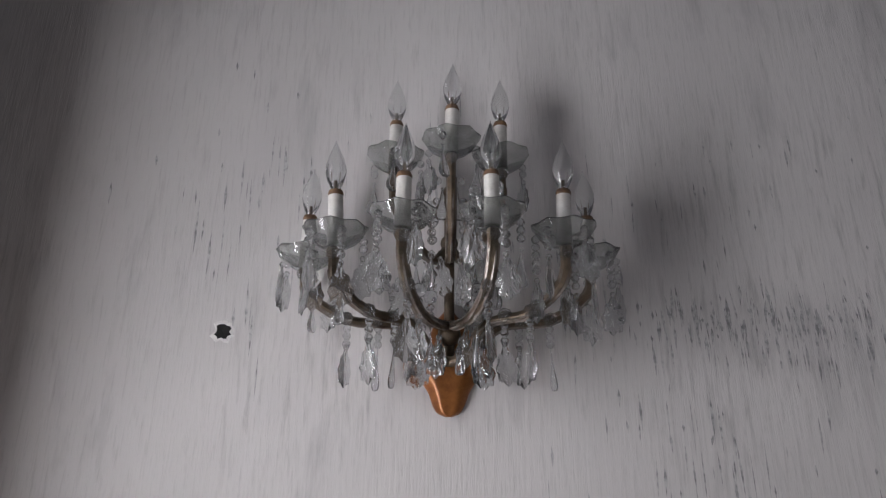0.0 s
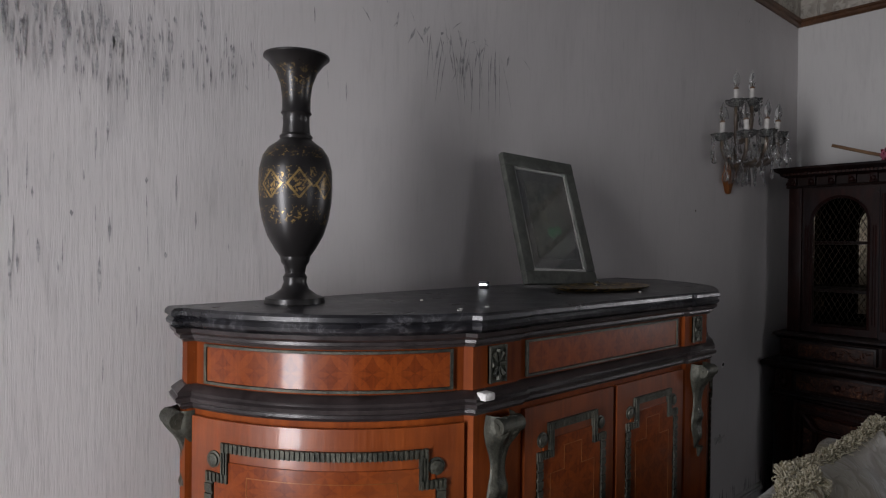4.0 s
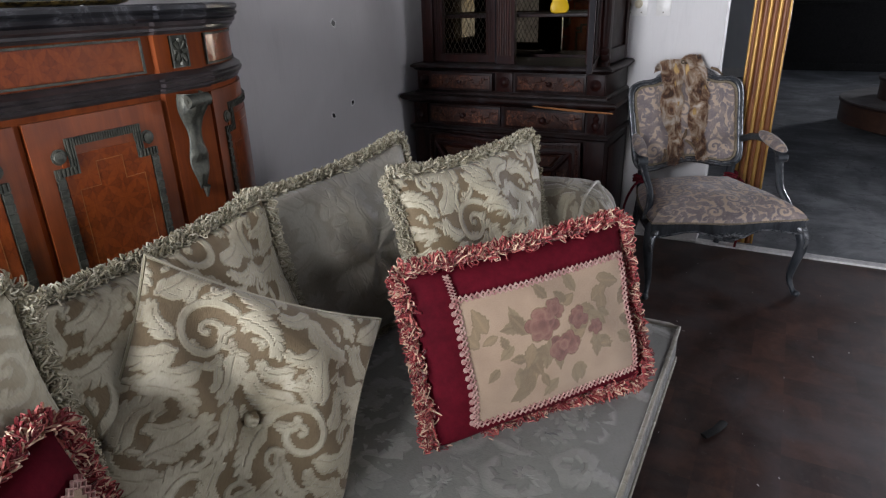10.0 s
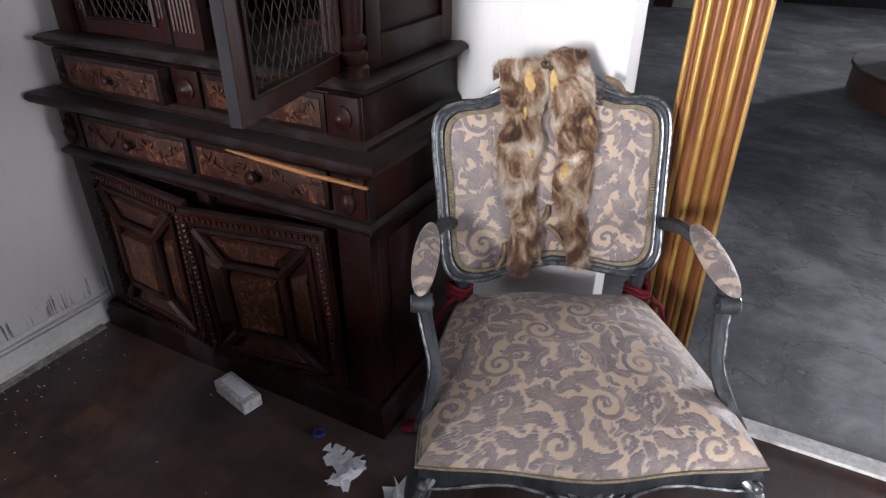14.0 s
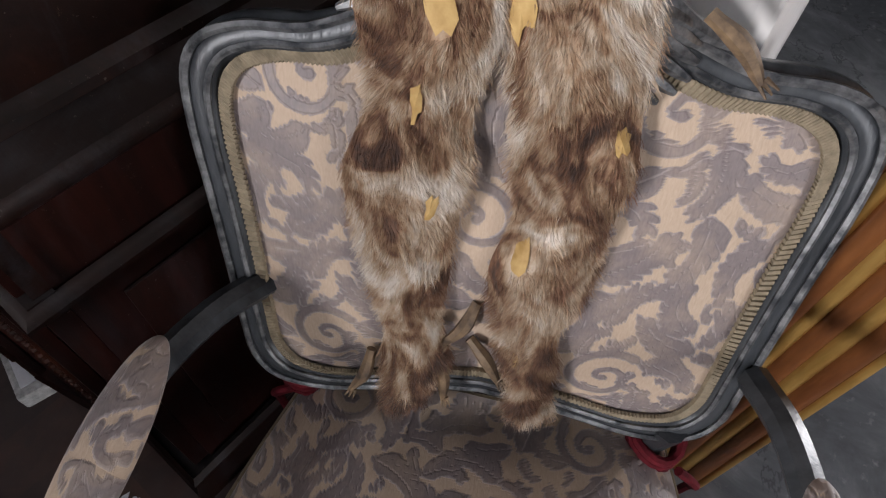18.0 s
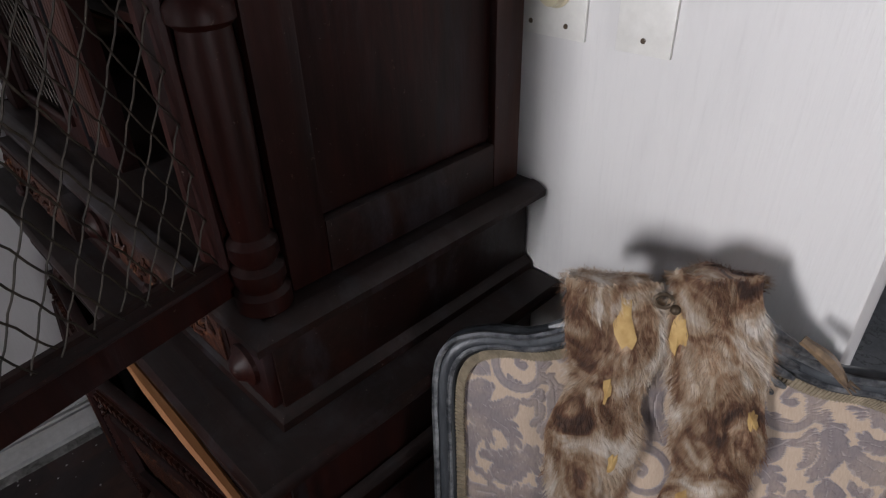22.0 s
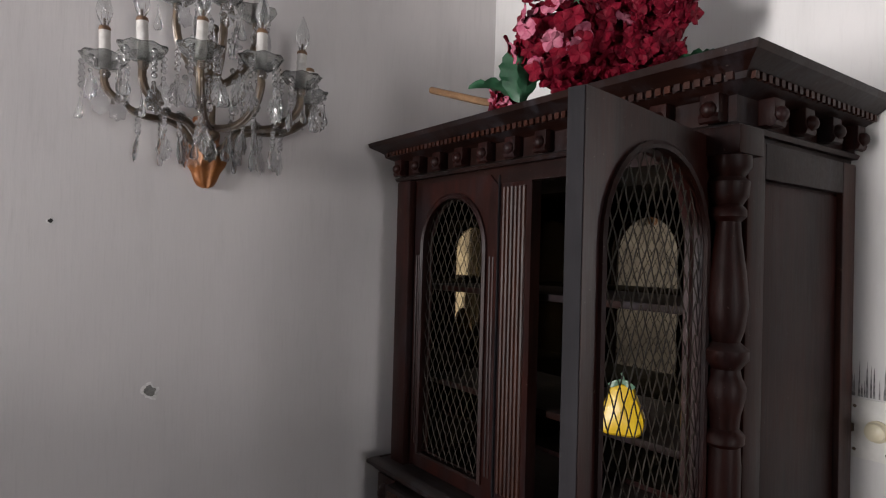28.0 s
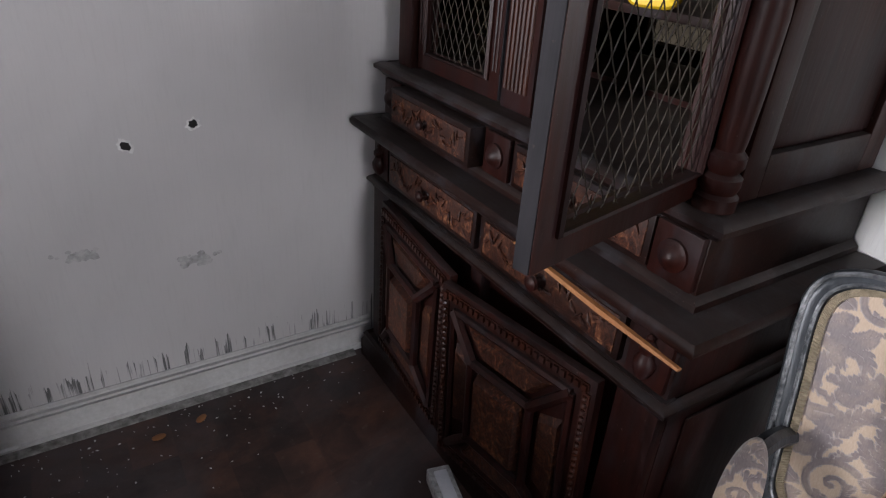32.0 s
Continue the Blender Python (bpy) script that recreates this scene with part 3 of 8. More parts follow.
def frieze_paper(name):
    """Embossed border paper in dusty beige."""
    n = Nodes(name)
    co = n.coords((1, 1, 1), True)
    figure = n.ramp(scroll_pattern(n, co, 5.0, 3.0), (0.4, 0.0), (0.6, 1.0))
    age = n.noise(co, 2.0, 5, 0.65)
    c = n.mix(figure, (0.36, 0.33, 0.28), (0.52, 0.49, 0.43))
    c = n.mix(n.ramp(age, (0.4, 0.0), (0.75, 0.7)), c, (0.22, 0.20, 0.17))
    n.set(Base_Color=c, Roughness=0.7)
    n.bump(figure, 0.7, 0.01)
    return n.mat


def marble(name):
    n = Nodes(name)
    co = n.coords((1, 1, 1))
    vein = n.math("ABSOLUTE", n.math("SUBTRACT", n.noise(co, 5, 8, 0.6, 2.2), 0.5))
    c = n.ramp(vein, (0.0, (0.085, 0.085, 0.09)), (0.012, (0.026, 0.026, 0.030)), (0.06, (0.010, 0.010, 0.012)))
    dust = n.noise(co, 7, 5, 0.7)
    up = n.xyz(n.node("ShaderNodeNewGeometry").outputs["Normal"])[2]
    c = n.mix(n.math("MULTIPLY", n.ramp(dust, (0.4, 0.0), (0.7, 0.12)), n.ramp(up, (0.6, 0.0), (0.95, 1.0))), c, (0.34, 0.34, 0.35))
    n.set(Base_Color=c, Roughness=n.math("MULTIPLY_ADD", dust, 0.4, 0.12))
    return n.mat


def banded(name, stripes, axis, size, rough=0.35, metal=0.6):
    n = Nodes(name)
    co = n.coords(jitter=False)
    at = n.math("FRACT", n.math("DIVIDE", n.xyz(co)[axis], size))
    wear = n.noise(n.coords((1, 1, 0.3)), 30, 5, 0.7)
    c = n.ramp(at, *stripes)
    c = n.mix(n.ramp(wear, (0.55, 0.0), (0.75, 0.6)), c, (0.10, 0.05, 0.025))
    n.set(Base_Color=c, Roughness=n.math("MULTIPLY_ADD", wear, 0.3, rough - 0.1), Metallic=metal)
    n.bump(wear, 0.1, 0.003)
    return n.mat


WALL = wall_paint("old_white_wall_paint", (0.62, 0.595, 0.585), (0.47, 0.452, 0.445), seam=0.98)
WALL_EAST = wall_paint("white_wall_paint", (0.70, 0.69, 0.675), (0.58, 0.57, 0.555), 0.15, False)
WALL_FAR = wall_paint("far_room_paint", (0.55, 0.56, 0.57), (0.40, 0.41, 0.42), 0.2, False)
CEILING = plain("blue_grey_ceiling_paint", (0.10, 0.11, 0.14), (0.16, 0.17, 0.20), 2.0, 0.8)
FLOOR = floor_paint("dark_floor")
CONCRETE = concrete("bare_concrete")
SKIRTING = plain("white_skirting_paint", (0.42, 0.41, 0.39), (0.66, 0.65, 0.63), 4.0, 0.45)
FRIEZE = frieze_paper("embossed_frieze")
TRIM = worn_wood("brown_moulding", (0.05, 0.02, 0.008), (0.16, 0.075, 0.03), 0.4, 0.1, axis=0)
RED_WOOD = worn_wood("polished_red_wood", (0.135, 0.026, 0.005), (0.31, 0.072, 0.011), 0.34, 0.08, 0.4)
RED_WOOD_FLAT = worn_wood("polished_red_wood_crossways", (0.135, 0.026, 0.005), (0.31, 0.072, 0.011), 0.34, 0.08, 0.4, axis=0)
RED_WOOD_DULL = worn_wood("worn_red_wood", (0.135, 0.026, 0.005), (0.31, 0.072, 0.011), 0.55, 0.10, 0.0, gloss=0.10)
VENEER = parquetry("lozenge_veneer")
EBONY = plain("black_lacquer", (0.012, 0.010, 0.010), (0.05, 0.04, 0.04), 14, 0.3)
MARBLE = marble("black_marble")
VERDIGRIS = plain("dull_bronze", (0.018, 0.020, 0.016), (0.115, 0.115, 0.09), 30, 0.5, 0.55, grain=160, bump=0.5)
BLACK_WOOD = worn_wood("dark_stained_oak", (0.0036, 0.0011, 0.0010), (0.034, 0.0072, 0.0046), 0.42, 0.10, 0.0, dust=0.07, gloss=0.15, bloom=0.3)
OAK_FLAT = worn_wood("dark_stained_oak_crossways", (0.0034, 0.0014, 0.0012), (0.024, 0.0068, 0.0040), 0.42, 0.12, 0.0, axis=0, dust=0.10, gloss=0.17, bloom=0.6)
def carved_wood(name):
    """Shallow carving rubbed pale on its high places and black in its hollows."""
    n = Nodes(name)
    co = n.coords((1, 1, 0.8))
    leaf, fine = n.noise(co, 46, 5, 0.68, 1.6), n.noise(co, 190, 3, 0.7)
    patch = n.noise(co, 7, 3, 0.6)
    relief = n.math("ADD", n.math("MULTIPLY", leaf, 0.75), n.math("MULTIPLY", fine, 0.25))
    c = n.ramp(relief, (0.38, (0.006, 0.0025, 0.002)), (0.50, (0.040, 0.0115, 0.006)), (0.58, (0.105, 0.036, 0.016)), (0.66, (0.25, 0.125, 0.06)))
    c = n.mix(n.ramp(patch, (0.40, 0.75), (0.62, 0.0)), c, (0.014, 0.0048, 0.0032))
    n.set(Base_Color=c, Roughness=n.math("MULTIPLY_ADD", fine, 0.25, 0.38), Specular_IOR_Level=0.25)
    n.bump(relief, 0.55, 0.006)
    return n.mat


CARVED = carved_wood("carved_drawer_wood")
REDDISH = worn_wood("reddish_oak", (0.008, 0.0023, 0.0015), (0.060, 0.0155, 0.0070), 0.40, 0.16, 0.0, gloss=0.22, bloom=0.3)
GREY_EDGE = worn_wood("grey_edge_wood", (0.008, 0.0075, 0.009), (0.028, 0.026, 0.029), 0.6, 0.12, gloss=0.12)
RAW_WOOD = worn_wood("split_raw_wood", (0.26, 0.10, 0.032), (0.44, 0.21, 0.075), 0.6, 0.3, axis=0)
STICK = worn_wood("bare_stick", (0.12, 0.06, 0.025), (0.30, 0.17, 0.08), 0.6, 0.2, axis=0)
WIRE = plain("brass_wire", (0.010, 0.008, 0.006), (0.038, 0.028, 0.018), 40, 0.55, 0.4)
SOFA_CLOTH = damask("sofa_damask", (0.120, 0.095, 0.060), (0.225, 0.200, 0.135), (0.17, 0.158, 0.13), relief=0.45, dirt=(0.52, 0.8), outline=(0.20, 0.176, 0.115))
SOFA_WORN = damask("sofa_plain_side", (0.235, 0.215, 0.165), (0.29, 0.268, 0.21), (0.20, 0.19, 0.16), 5.2, seed=4.3, relief=0.35)
SEAT_CLOTH = damask("seat_cushion_damask", (0.140, 0.138, 0.118), (0.225, 0.225, 0.195), (0.18, 0.178, 0.155), 8.5, seed=2.2, dirt=(0.42, 0.62), leafy=False)
PILLOW_CLOTH = damask("pillow_damask", (0.150, 0.108, 0.055), (0.43, 0.39, 0.275), (0.36, 0.33, 0.245), relief=0.5, dirt=(0.6, 0.85), outline=(0.37, 0.325, 0.215))
PILLOW_FADED = damask("faded_pillow_damask", (0.245, 0.205, 0.125), (0.42, 0.375, 0.255), (0.36, 0.33, 0.235), relief=0.27, dirt=(0.40, 0.60), outline=(0.36, 0.32, 0.235))
CHAIR_CLOTH = damask("chair_damask", (0.50, 0.385, 0.285), (0.200, 0.167, 0.166), (0.36, 0.30, 0.255), relief=0.3, dirt=(0.6, 0.85), outline=(0.31, 0.268, 0.262))
ROSES = rose_tile(6)
SCROLLS, LEAVES = woven_tile(4), woven_tile(9, spirals=2, leaves=120)
GIMP = plain("beige_gimp_braid", (0.16, 0.13, 0.085), (0.34, 0.28, 0.19), 90, 0.8, bump=0.6)
VELVET = plain("crimson_velvet", (0.045, 0.0025, 0.006), (0.115, 0.006, 0.014), 5, 0.85, gloss=0.08)
CORD = plain("crimson_cord", (0.065, 0.006, 0.010), (0.17, 0.016, 0.025), 60, 0.8, gloss=0.15)
# Dark colour for walls out of view, chosen to cut bounced light and reflections.
DARK_UNSEEN_WALL = plain("dark_unseen_wall", (0.05, 0.04, 0.032), (0.11, 0.09, 0.072), 3, 0.8)
def strands(name, *stops, rough=0.8):
    """Cut cords: each its own colour."""
    n = Nodes(name)
    n.set(Base_Color=n.ramp(n.node("ShaderNodeNewGeometry").outputs["Random Per Island"], *stops, hard=True), Roughness=rough, Specular_IOR_Level=0.2, Sheen_Weight=0.2)
    return n.mat


FRINGE_SAGE = strands("sage_fringe", (0.0, (0.18, 0.155, 0.095)), (0.2, (0.30, 0.27, 0.18)), (0.45, (0.42, 0.385, 0.275)), (0.75, (0.52, 0.48, 0.36)))
FRINGE_RED = strands("rose_fringe", (0.0, (0.13, 0.010, 0.014)), (0.25, (0.27, 0.035, 0.038)), (0.52, (0.42, 0.12, 0.10)), (0.76, (0.60, 0.42, 0.29)))
LACE = plain("cream_braid", (0.24, 0.075, 0.075), (0.50, 0.38, 0.31), 80, 0.8, bump=0.6)
SILVERED = plain("silvered_black_frame", (0.014, 0.017, 0.021), (0.085, 0.094, 0.104), 16, 0.38, 0.25, stretch=(1, 1, 0.3), bump=0.3)
SILVER_EDGE = plain("rubbed_silver", (0.045, 0.050, 0.056), (0.42, 0.43, 0.44), 34, 0.36, 0.6, low=0.42, high=0.72)
GILT = plain("gilt", (0.36, 0.19, 0.045), (0.66, 0.42, 0.13), 20, 0.38, 0.55, stretch=(1, 1, 0.2))
GILT_DARK = plain("brown_gilding", (0.11, 0.034, 0.010), (0.26, 0.095, 0.026), 20, 0.42, 0.2, stretch=(1, 1, 0.2))
COPPER_WOOD = plain("gold_brown_varnish", (0.16, 0.050, 0.012), (0.38, 0.15, 0.04), 10, 0.32, 0.35)
BRASS_OLD = plain("dull_brass", (0.055, 0.042, 0.028), (0.16, 0.115, 0.075), 40, 0.48, 0.6)
CRYSTAL = glass("dusty_crystal", (0.90, 0.91, 0.92), 0.015, (0.45, 0.45, 0.44), 0.13)
GLASS_DISH = glass("smoky_glass_dish", (0.78, 0.80, 0.79), 0.02, (0.22, 0.225, 0.22), 0.24)
BULB = glass("clear_bulb_glass", (0.95, 0.96, 0.96), 0.02, (0.40, 0.40, 0.40), 0.08)
CANDLE = plain("ivory_candle_sleeve", (0.42, 0.40, 0.37), (0.70, 0.69, 0.66), 30, 0.5)
RUST = plain("rusted_socket", (0.06, 0.03, 0.015), (0.20, 0.11, 0.05), 60, 0.7)
CHROME = plain("chrome", (0.5, 0.52, 0.54), (0.75, 0.77, 0.79), 8, 0.15, 1.0, bump=0.02)
# Near-black that stands in for shade: hole depths, stage foot, far end.
SHADE = plain("shade_black", (0.006, 0.006, 0.006), (0.015, 0.014, 0.013), 10, 0.9)
PLASTER = plain("broken_plaster", (0.55, 0.54, 0.52), (0.8, 0.79, 0.77), 60, 0.9, bump=0.8)
PLATE = plain("painted_plate", (0.62, 0.61, 0.57), (0.76, 0.75, 0.71), 20, 0.35)
IVORY = plain("ivory_plastic", (0.52, 0.47, 0.33), (0.66, 0.60, 0.44), 20, 0.35)
PAPER = plain("crumpled_tissue", (0.62, 0.63, 0.66), (0.80, 0.81, 0.84), 12, 0.9)
CRUST = plain("grey_dust_crust", (0.10, 0.095, 0.085), (0.34, 0.33, 0.31), 30, 0.9, bump=0.8)
CLEAR = glass("clear_acrylic", (0.96, 0.97, 0.97), 0.08, (0.80, 0.80, 0.79), 0.85, 1.49)
# Black of the cloth scraps; on the counter it stands in for shade.
BLACK = plain("black_cloth_and_shade", (0.006, 0.006, 0.006), (0.02, 0.02, 0.02), 40, 0.9)
YELLOW = plain("yellow_glaze", (0.58, 0.36, 0.006), (0.70, 0.48, 0.012), 4, 0.34)
GREEN = plain("green_glaze", (0.03, 0.09, 0.05), (0.20, 0.32, 0.22), 40, 0.35)
LEAF = plain("silk_leaf", (0.008, 0.045, 0.020), (0.03, 0.12, 0.055), 14, 0.55)
PETAL_RED = plain("crimson_petal", (0.050, 0.001, 0.006), (0.23, 0.006, 0.022), 28, 0.6, gloss=0.12)
PETAL_PINK = plain("pink_petal", (0.28, 0.03, 0.08), (0.60, 0.25, 0.32), 28, 0.6, gloss=0.15)
DARK_WOOD2 = worn_wood("bar_wood", (0.012, 0.006, 0.004), (0.05, 0.022, 0.012), 0.45, 0.1, dust=0.9)
RIM_WOOD = worn_wood("brown_rim", (0.03, 0.013, 0.008), (0.10, 0.045, 0.025), 0.4, 0.1, axis=0)
PANE = glass("window_pane", (0.98, 0.99, 0.99), 0.0, (0.6, 0.6, 0.6), 0.03)
FRAME_WHITE = plain("window_paint", (0.5, 0.5, 0.48), (0.7, 0.7, 0.68), 8, 0.5)


# ---- the room: north wall at y = 0, east wall at x = 4.5 with the wide opening south of it ----
def structure(name, shape, material, label, category, smooth=0, uv=None):
    return whole(name, shape, material, label, category, kind="structure", smooth=smooth, uv=uv)


structure("floor", Mesh().box(-1.4, 4.47, -6.5, 0.0, -0.12, 0), FLOOR, "dark red-brown painted floor, dusty and worn", "floor")
structure("floor_far_room", Mesh().box(4.53, 15.0, -8.0, 3.0, -0.12, 0.002), CONCRETE, "bare grey concrete floor of the next room", "floor")
structure("threshold", Mesh().box(4.47, 4.53, -6.5, -1.6, -0.1, 0.012, 0.004), PLASTER, "pale strip of broken screed along the threshold", "threshold")
structure("wall_north", Mesh().box(-1.4, 4.5, 0.0, 0.15, 0, 3.3), WALL, "old white wall with soot smears and scratches", "wall")
structure("wall_east", Mesh().box(4.5, 4.64, -1.603, 0.15, 0, 3.3, 0.004), WALL_EAST, "white painted end wall beside the opening", "wall")
structure("wall_east_return", Mesh().box(4.5, 4.64, -6.65, -4.35, 0, 3.3), WALL_EAST, "white wall beyond the opening", "wall")
structure("lintel_east", Mesh().box(4.5, 4.64, -4.35, -1.603, 2.75, 3.3), WALL_EAST, "white lintel over the wide opening", "wall")
south = Mesh()
south.box(-1.65, -0.60, -6.9, -6.5, 0, 3.3).box(0.10, 2.20, -6.9, -6.5, 0, 3.3).box(3.60, 4.5, -6.9, -6.5, 0, 3.3)
# The wider opening is added for the south fill lamp.
for x0, x1 in ((-0.60, 0.10), (2.20, 3.60)):
    south.box(x0, x1, -6.9, -6.5, 0, 0.5).box(x0, x1, -6.9, -6.5, 2.6, 3.3)
structure("wall_south", south, DARK_UNSEEN_WALL, "unseen wall coloured dark brown, with a window and an added fill opening", "wall")
west = Mesh()
west.box(-1.65, -1.4, -0.82, 0.15, 0, 3.3).box(-1.65, -1.4, -2.4, -1.42, 0, 3.3).box(-1.65, -1.4, -6.5, -3.2, 0, 3.3)
for y0, y1 in ((-1.42, -0.82), (-3.2, -2.4)):
    west.box(-1.65, -1.4, y0, y1, 0, 0.12).box(-1.65, -1.4, y0, y1, 2.5, 3.3)
structure("wall_west", west, DARK_UNSEEN_WALL, "unseen thick wall coloured dark brown, with two tall windows", "wall")
structure("ceiling", Mesh().box(-1.65, 4.64, -6.9, 0.15, 3.205, 3.4), CEILING, "dark blue-grey painted ceiling", "ceiling")


def window(name, axis, at, a0, a1, z0, z1):
    """A casement with two panes in a painted frame."""
    w = thing(name, "tall window in a white painted frame", "window", kind="structure")
    def bar(s0, s1, h0, h1, d=0.025):
        return Mesh().box(at - d, at + d, s0, s1, h0, h1) if axis == "x" else Mesh().box(s0, s1, at - d, at + d, h0, h1)
    frame_mesh = Mesh()
    for s0, s1, h0, h1 in ((a0, a0 + 0.06, z0, z1), (a1 - 0.06, a1, z0, z1), (a0 + 0.06, a1 - 0.06, z0, z0 + 0.07), (a0 + 0.06, a1 - 0.06, z1 - 0.06, z1)):
        b = bar(s0, s1, h0, h1)
        frame_mesh.add(b.v, b.f)
    part("window_frame", frame_mesh, FRAME_WHITE, w, smooth=0)
    mid = (z0 + z1) / 2
    part("glazing_bar", bar(a0 + 0.06, a1 - 0.06, mid + 0.25, mid + 0.29, 0.015), FRAME_WHITE, w, smooth=0)
    for h0, h1 in ((z0 + 0.07, mid + 0.25), (mid + 0.29, z1 - 0.06)):
        pane = part("pane", bar(a0 + 0.06, a1 - 0.06, h0, h1, 0.003), PANE, w, smooth=0)
        pane.visible_shadow = False
    return w


window("window_1", "x", -1.67, -1.42, -0.82, 0.12, 2.5)
window("window_2", "x", -1.67, -3.2, -2.4, 0.12, 2.5)
window("window_4", "y", -6.93, -0.60, 0.10, 0.5, 2.6)
# Unseen window, added to hold the south fill lamp.
window("fill_window", "y", -6.93, 2.20, 3.60, 0.5, 2.6)

# frieze between two brown mouldings, under the ceiling
run = [(-1.4, 0.0), (4.5, 0.0), (4.5, -6.5)]
def frieze_uv(p):
    return (p[0] - p[1], p[2])
structure("frieze", Mesh().sweep(run, [(0.0, 2.86), (0.012, 2.86), (0.03, 3.17), (0.0, 3.17)]), FRIEZE, "embossed beige border paper under the ceiling", "frieze", uv=frieze_uv)
structure("trim_lower", Mesh().sweep(run, [(0.0, 2.825), (0.012, 2.825), (0.022, 2.835), (0.022, 2.85), (0.03, 2.856), (0.03, 2.866), (0.0, 2.866)]), TRIM, "brown wooden picture moulding", "moulding")
structure("trim_upper", Mesh().sweep(run, [(0.0, 3.15), (0.035, 3.15), (0.05, 3.165), (0.05, 3.185), (0.07, 3.204), (0.0, 3.204)]), TRIM, "brown wooden ceiling moulding", "moulding")
skirt = [(0.0, 0.0), (0.022, 0.0), (0.022, 0.016), (0.014, 0.02), (0.014, 0.080), (0.018, 0.083), (0.018, 0.088), (0.006, 0.089), (0.006, 0.093), (0.016, 0.094), (0.015, 0.102), (0.004, 0.103), (0.004, 0.107), (0.011, 0.108), (0.010, 0.114), (0.004, 0.120), (0.0, 0.120)]
structure("baseboard_north", Mesh().sweep([(-1.4, -0.0005), (4.02, -0.0005)], skirt), SKIRTING, "white skirting board, dirty along the top", "skirting")
structure("baseboard_east", Mesh().sweep([(4.4995, -1.2), (4.4995, -1.603)], skirt), SKIRTING, "white skirting board", "skirting")
structure("floor_edging", Mesh().sweep([(-1.4, -0.024), (3.95, -0.024)], [(0, 0), (0.026, 0), (0.024, 0.003), (0, 0.010)]), CRUST, "crust of pale dust along the skirting", "dust")

# the next room
far = Mesh()
far.box(15.0, 15.2, -8.2, -7.85, 0, 3.4).box(15.0, 15.2, -6.15, -3.4, 0, 3.4).box(15.0, 15.2, -7.85, -6.15, 0, 0.3).box(15.0, 15.2, -7.85, -6.15, 2.7, 3.4).box(15.0, 15.2, -2.0, 3.2, 0, 3.4).box(15.0, 15.2, -3.4, -2.0, 2.2, 3.4)
structure("wall_far_east", far, WALL_FAR, "dim grey far wall of the next room", "wall")
structure("wall_far_north", Mesh().box(4.64, 15.0, 3.0, 3.2, 0, 3.4), WALL_FAR, "dim grey side wall of the next room", "wall")
window("window_3", "x", 15.1, -7.85, -6.15, 0.3, 2.7)
structure("wall_far_south", Mesh().box(4.5, 15.2, -8.2, -8.0, 0, 3.4), WALL_FAR, "grey side wall of the next room", "wall")
structure("wall_far_west", Mesh().box(4.5, 4.64, -8.2, -6.65, 0, 3.4), WALL_FAR, "grey wall of the next room", "wall")
structure("wall_far_west_b", Mesh().box(4.5, 4.64, 0.15, 3.2, 0, 3.4), WALL_FAR, "grey wall of the next room", "wall")
structure("ceiling_far_room", Mesh().box(4.64, 15.2, -8.2, 3.2, 3.4, 3.5), CEILING, "dark ceiling of the next room", "ceiling")
structure("ground_outside", Mesh().box(-60, 80, -70, 60, -0.5, -0.14), CONCRETE, "plain paved ground outside", "ground")


# ---- the bowed cabinet with a black marble top ----
CX = 1.620
def bowed(s, out=0.0, side=1):
    """A point on the bowed end, s from 0 (side) to 1 (front corner), moved outwards by out."""
    a, b, c = Vector((0.748, -0.208)), Vector((0.850, -0.505)), Vector((1.130, -0.584))
    p = (1 - s) ** 2 * a + 2 * s * (1 - s) * b + s * s * c
    d = (2 * (1 - s) * (b - a) + 2 * s * (c - b)).normalized()
    p = p + Vector((d.y, -d.x)) * out
    return (p.x, p.y) if side == 1 else (2 * CX - p.x, p.y)


def plan(out=0.0):
    """The cabinet's outline without its back, which stands a little askew to the wall, moved outwards by out."""
    left = [(0.738 - out, -0.152), (0.730 - out, -0.205 - out * 0.4)]
    left += [bowed(k / 12, out) for k in range(13)]
    left += [(1.140 - out * 0.3, -0.600 - out), (1.270, -0.600 - out), (1.278, -0.592 - out)]
    right = [(2 * CX - x, y) for x, y in reversed(left)]
    return left + right + [(2 * CX - 0.772 + out, -0.140), (2 * CX - 0.772 + out, -0.035)]


commode = thing("sideboard", "bowed red-brown veneered sideboard with dull bronze mounts and black marble top", "sideboard", pose(CX, -0.3, 0))
put("body", Mesh().prism(plan(0), 0.10, 1.140), RED_WOOD_DULL, commode, smooth=25)
put("base", Mesh().prism(plan(0.012), 0.05, 0.10), EBONY, commode, smooth=25)
for fx, fy in ((0.78, -0.10), (0.90, -0.36), (1.20, -0.54), (2.04, -0.54), (2.36, -0.34), (2.46, -0.10)):
    put("foot", Mesh().lathe([(0.03, 0.0), (0.045, 0.015), (0.03, 0.04), (0.035, 0.06)], 14, Matrix.Translation((fx, fy, 0))), EBONY, commode)
put("frieze_band", Mesh().prism(plan(-0.004), 1.178, 1.272), RED_WOOD_DULL, commode, smooth=25)
waist = [(-0.01, 1.136), (0.008, 1.136), (0.012, 1.142), (0.010, 1.147), (0.020, 1.152), (0.022, 1.160), (0.016, 1.164), (0.018, 1.170), (0.010, 1.176), (0.0, 1.182), (-0.01, 1.182)]
put("waist_moulding", Mesh().sweep(plan(0), waist), EBONY, commode, "ridged black lacquered moulding", smooth=30)
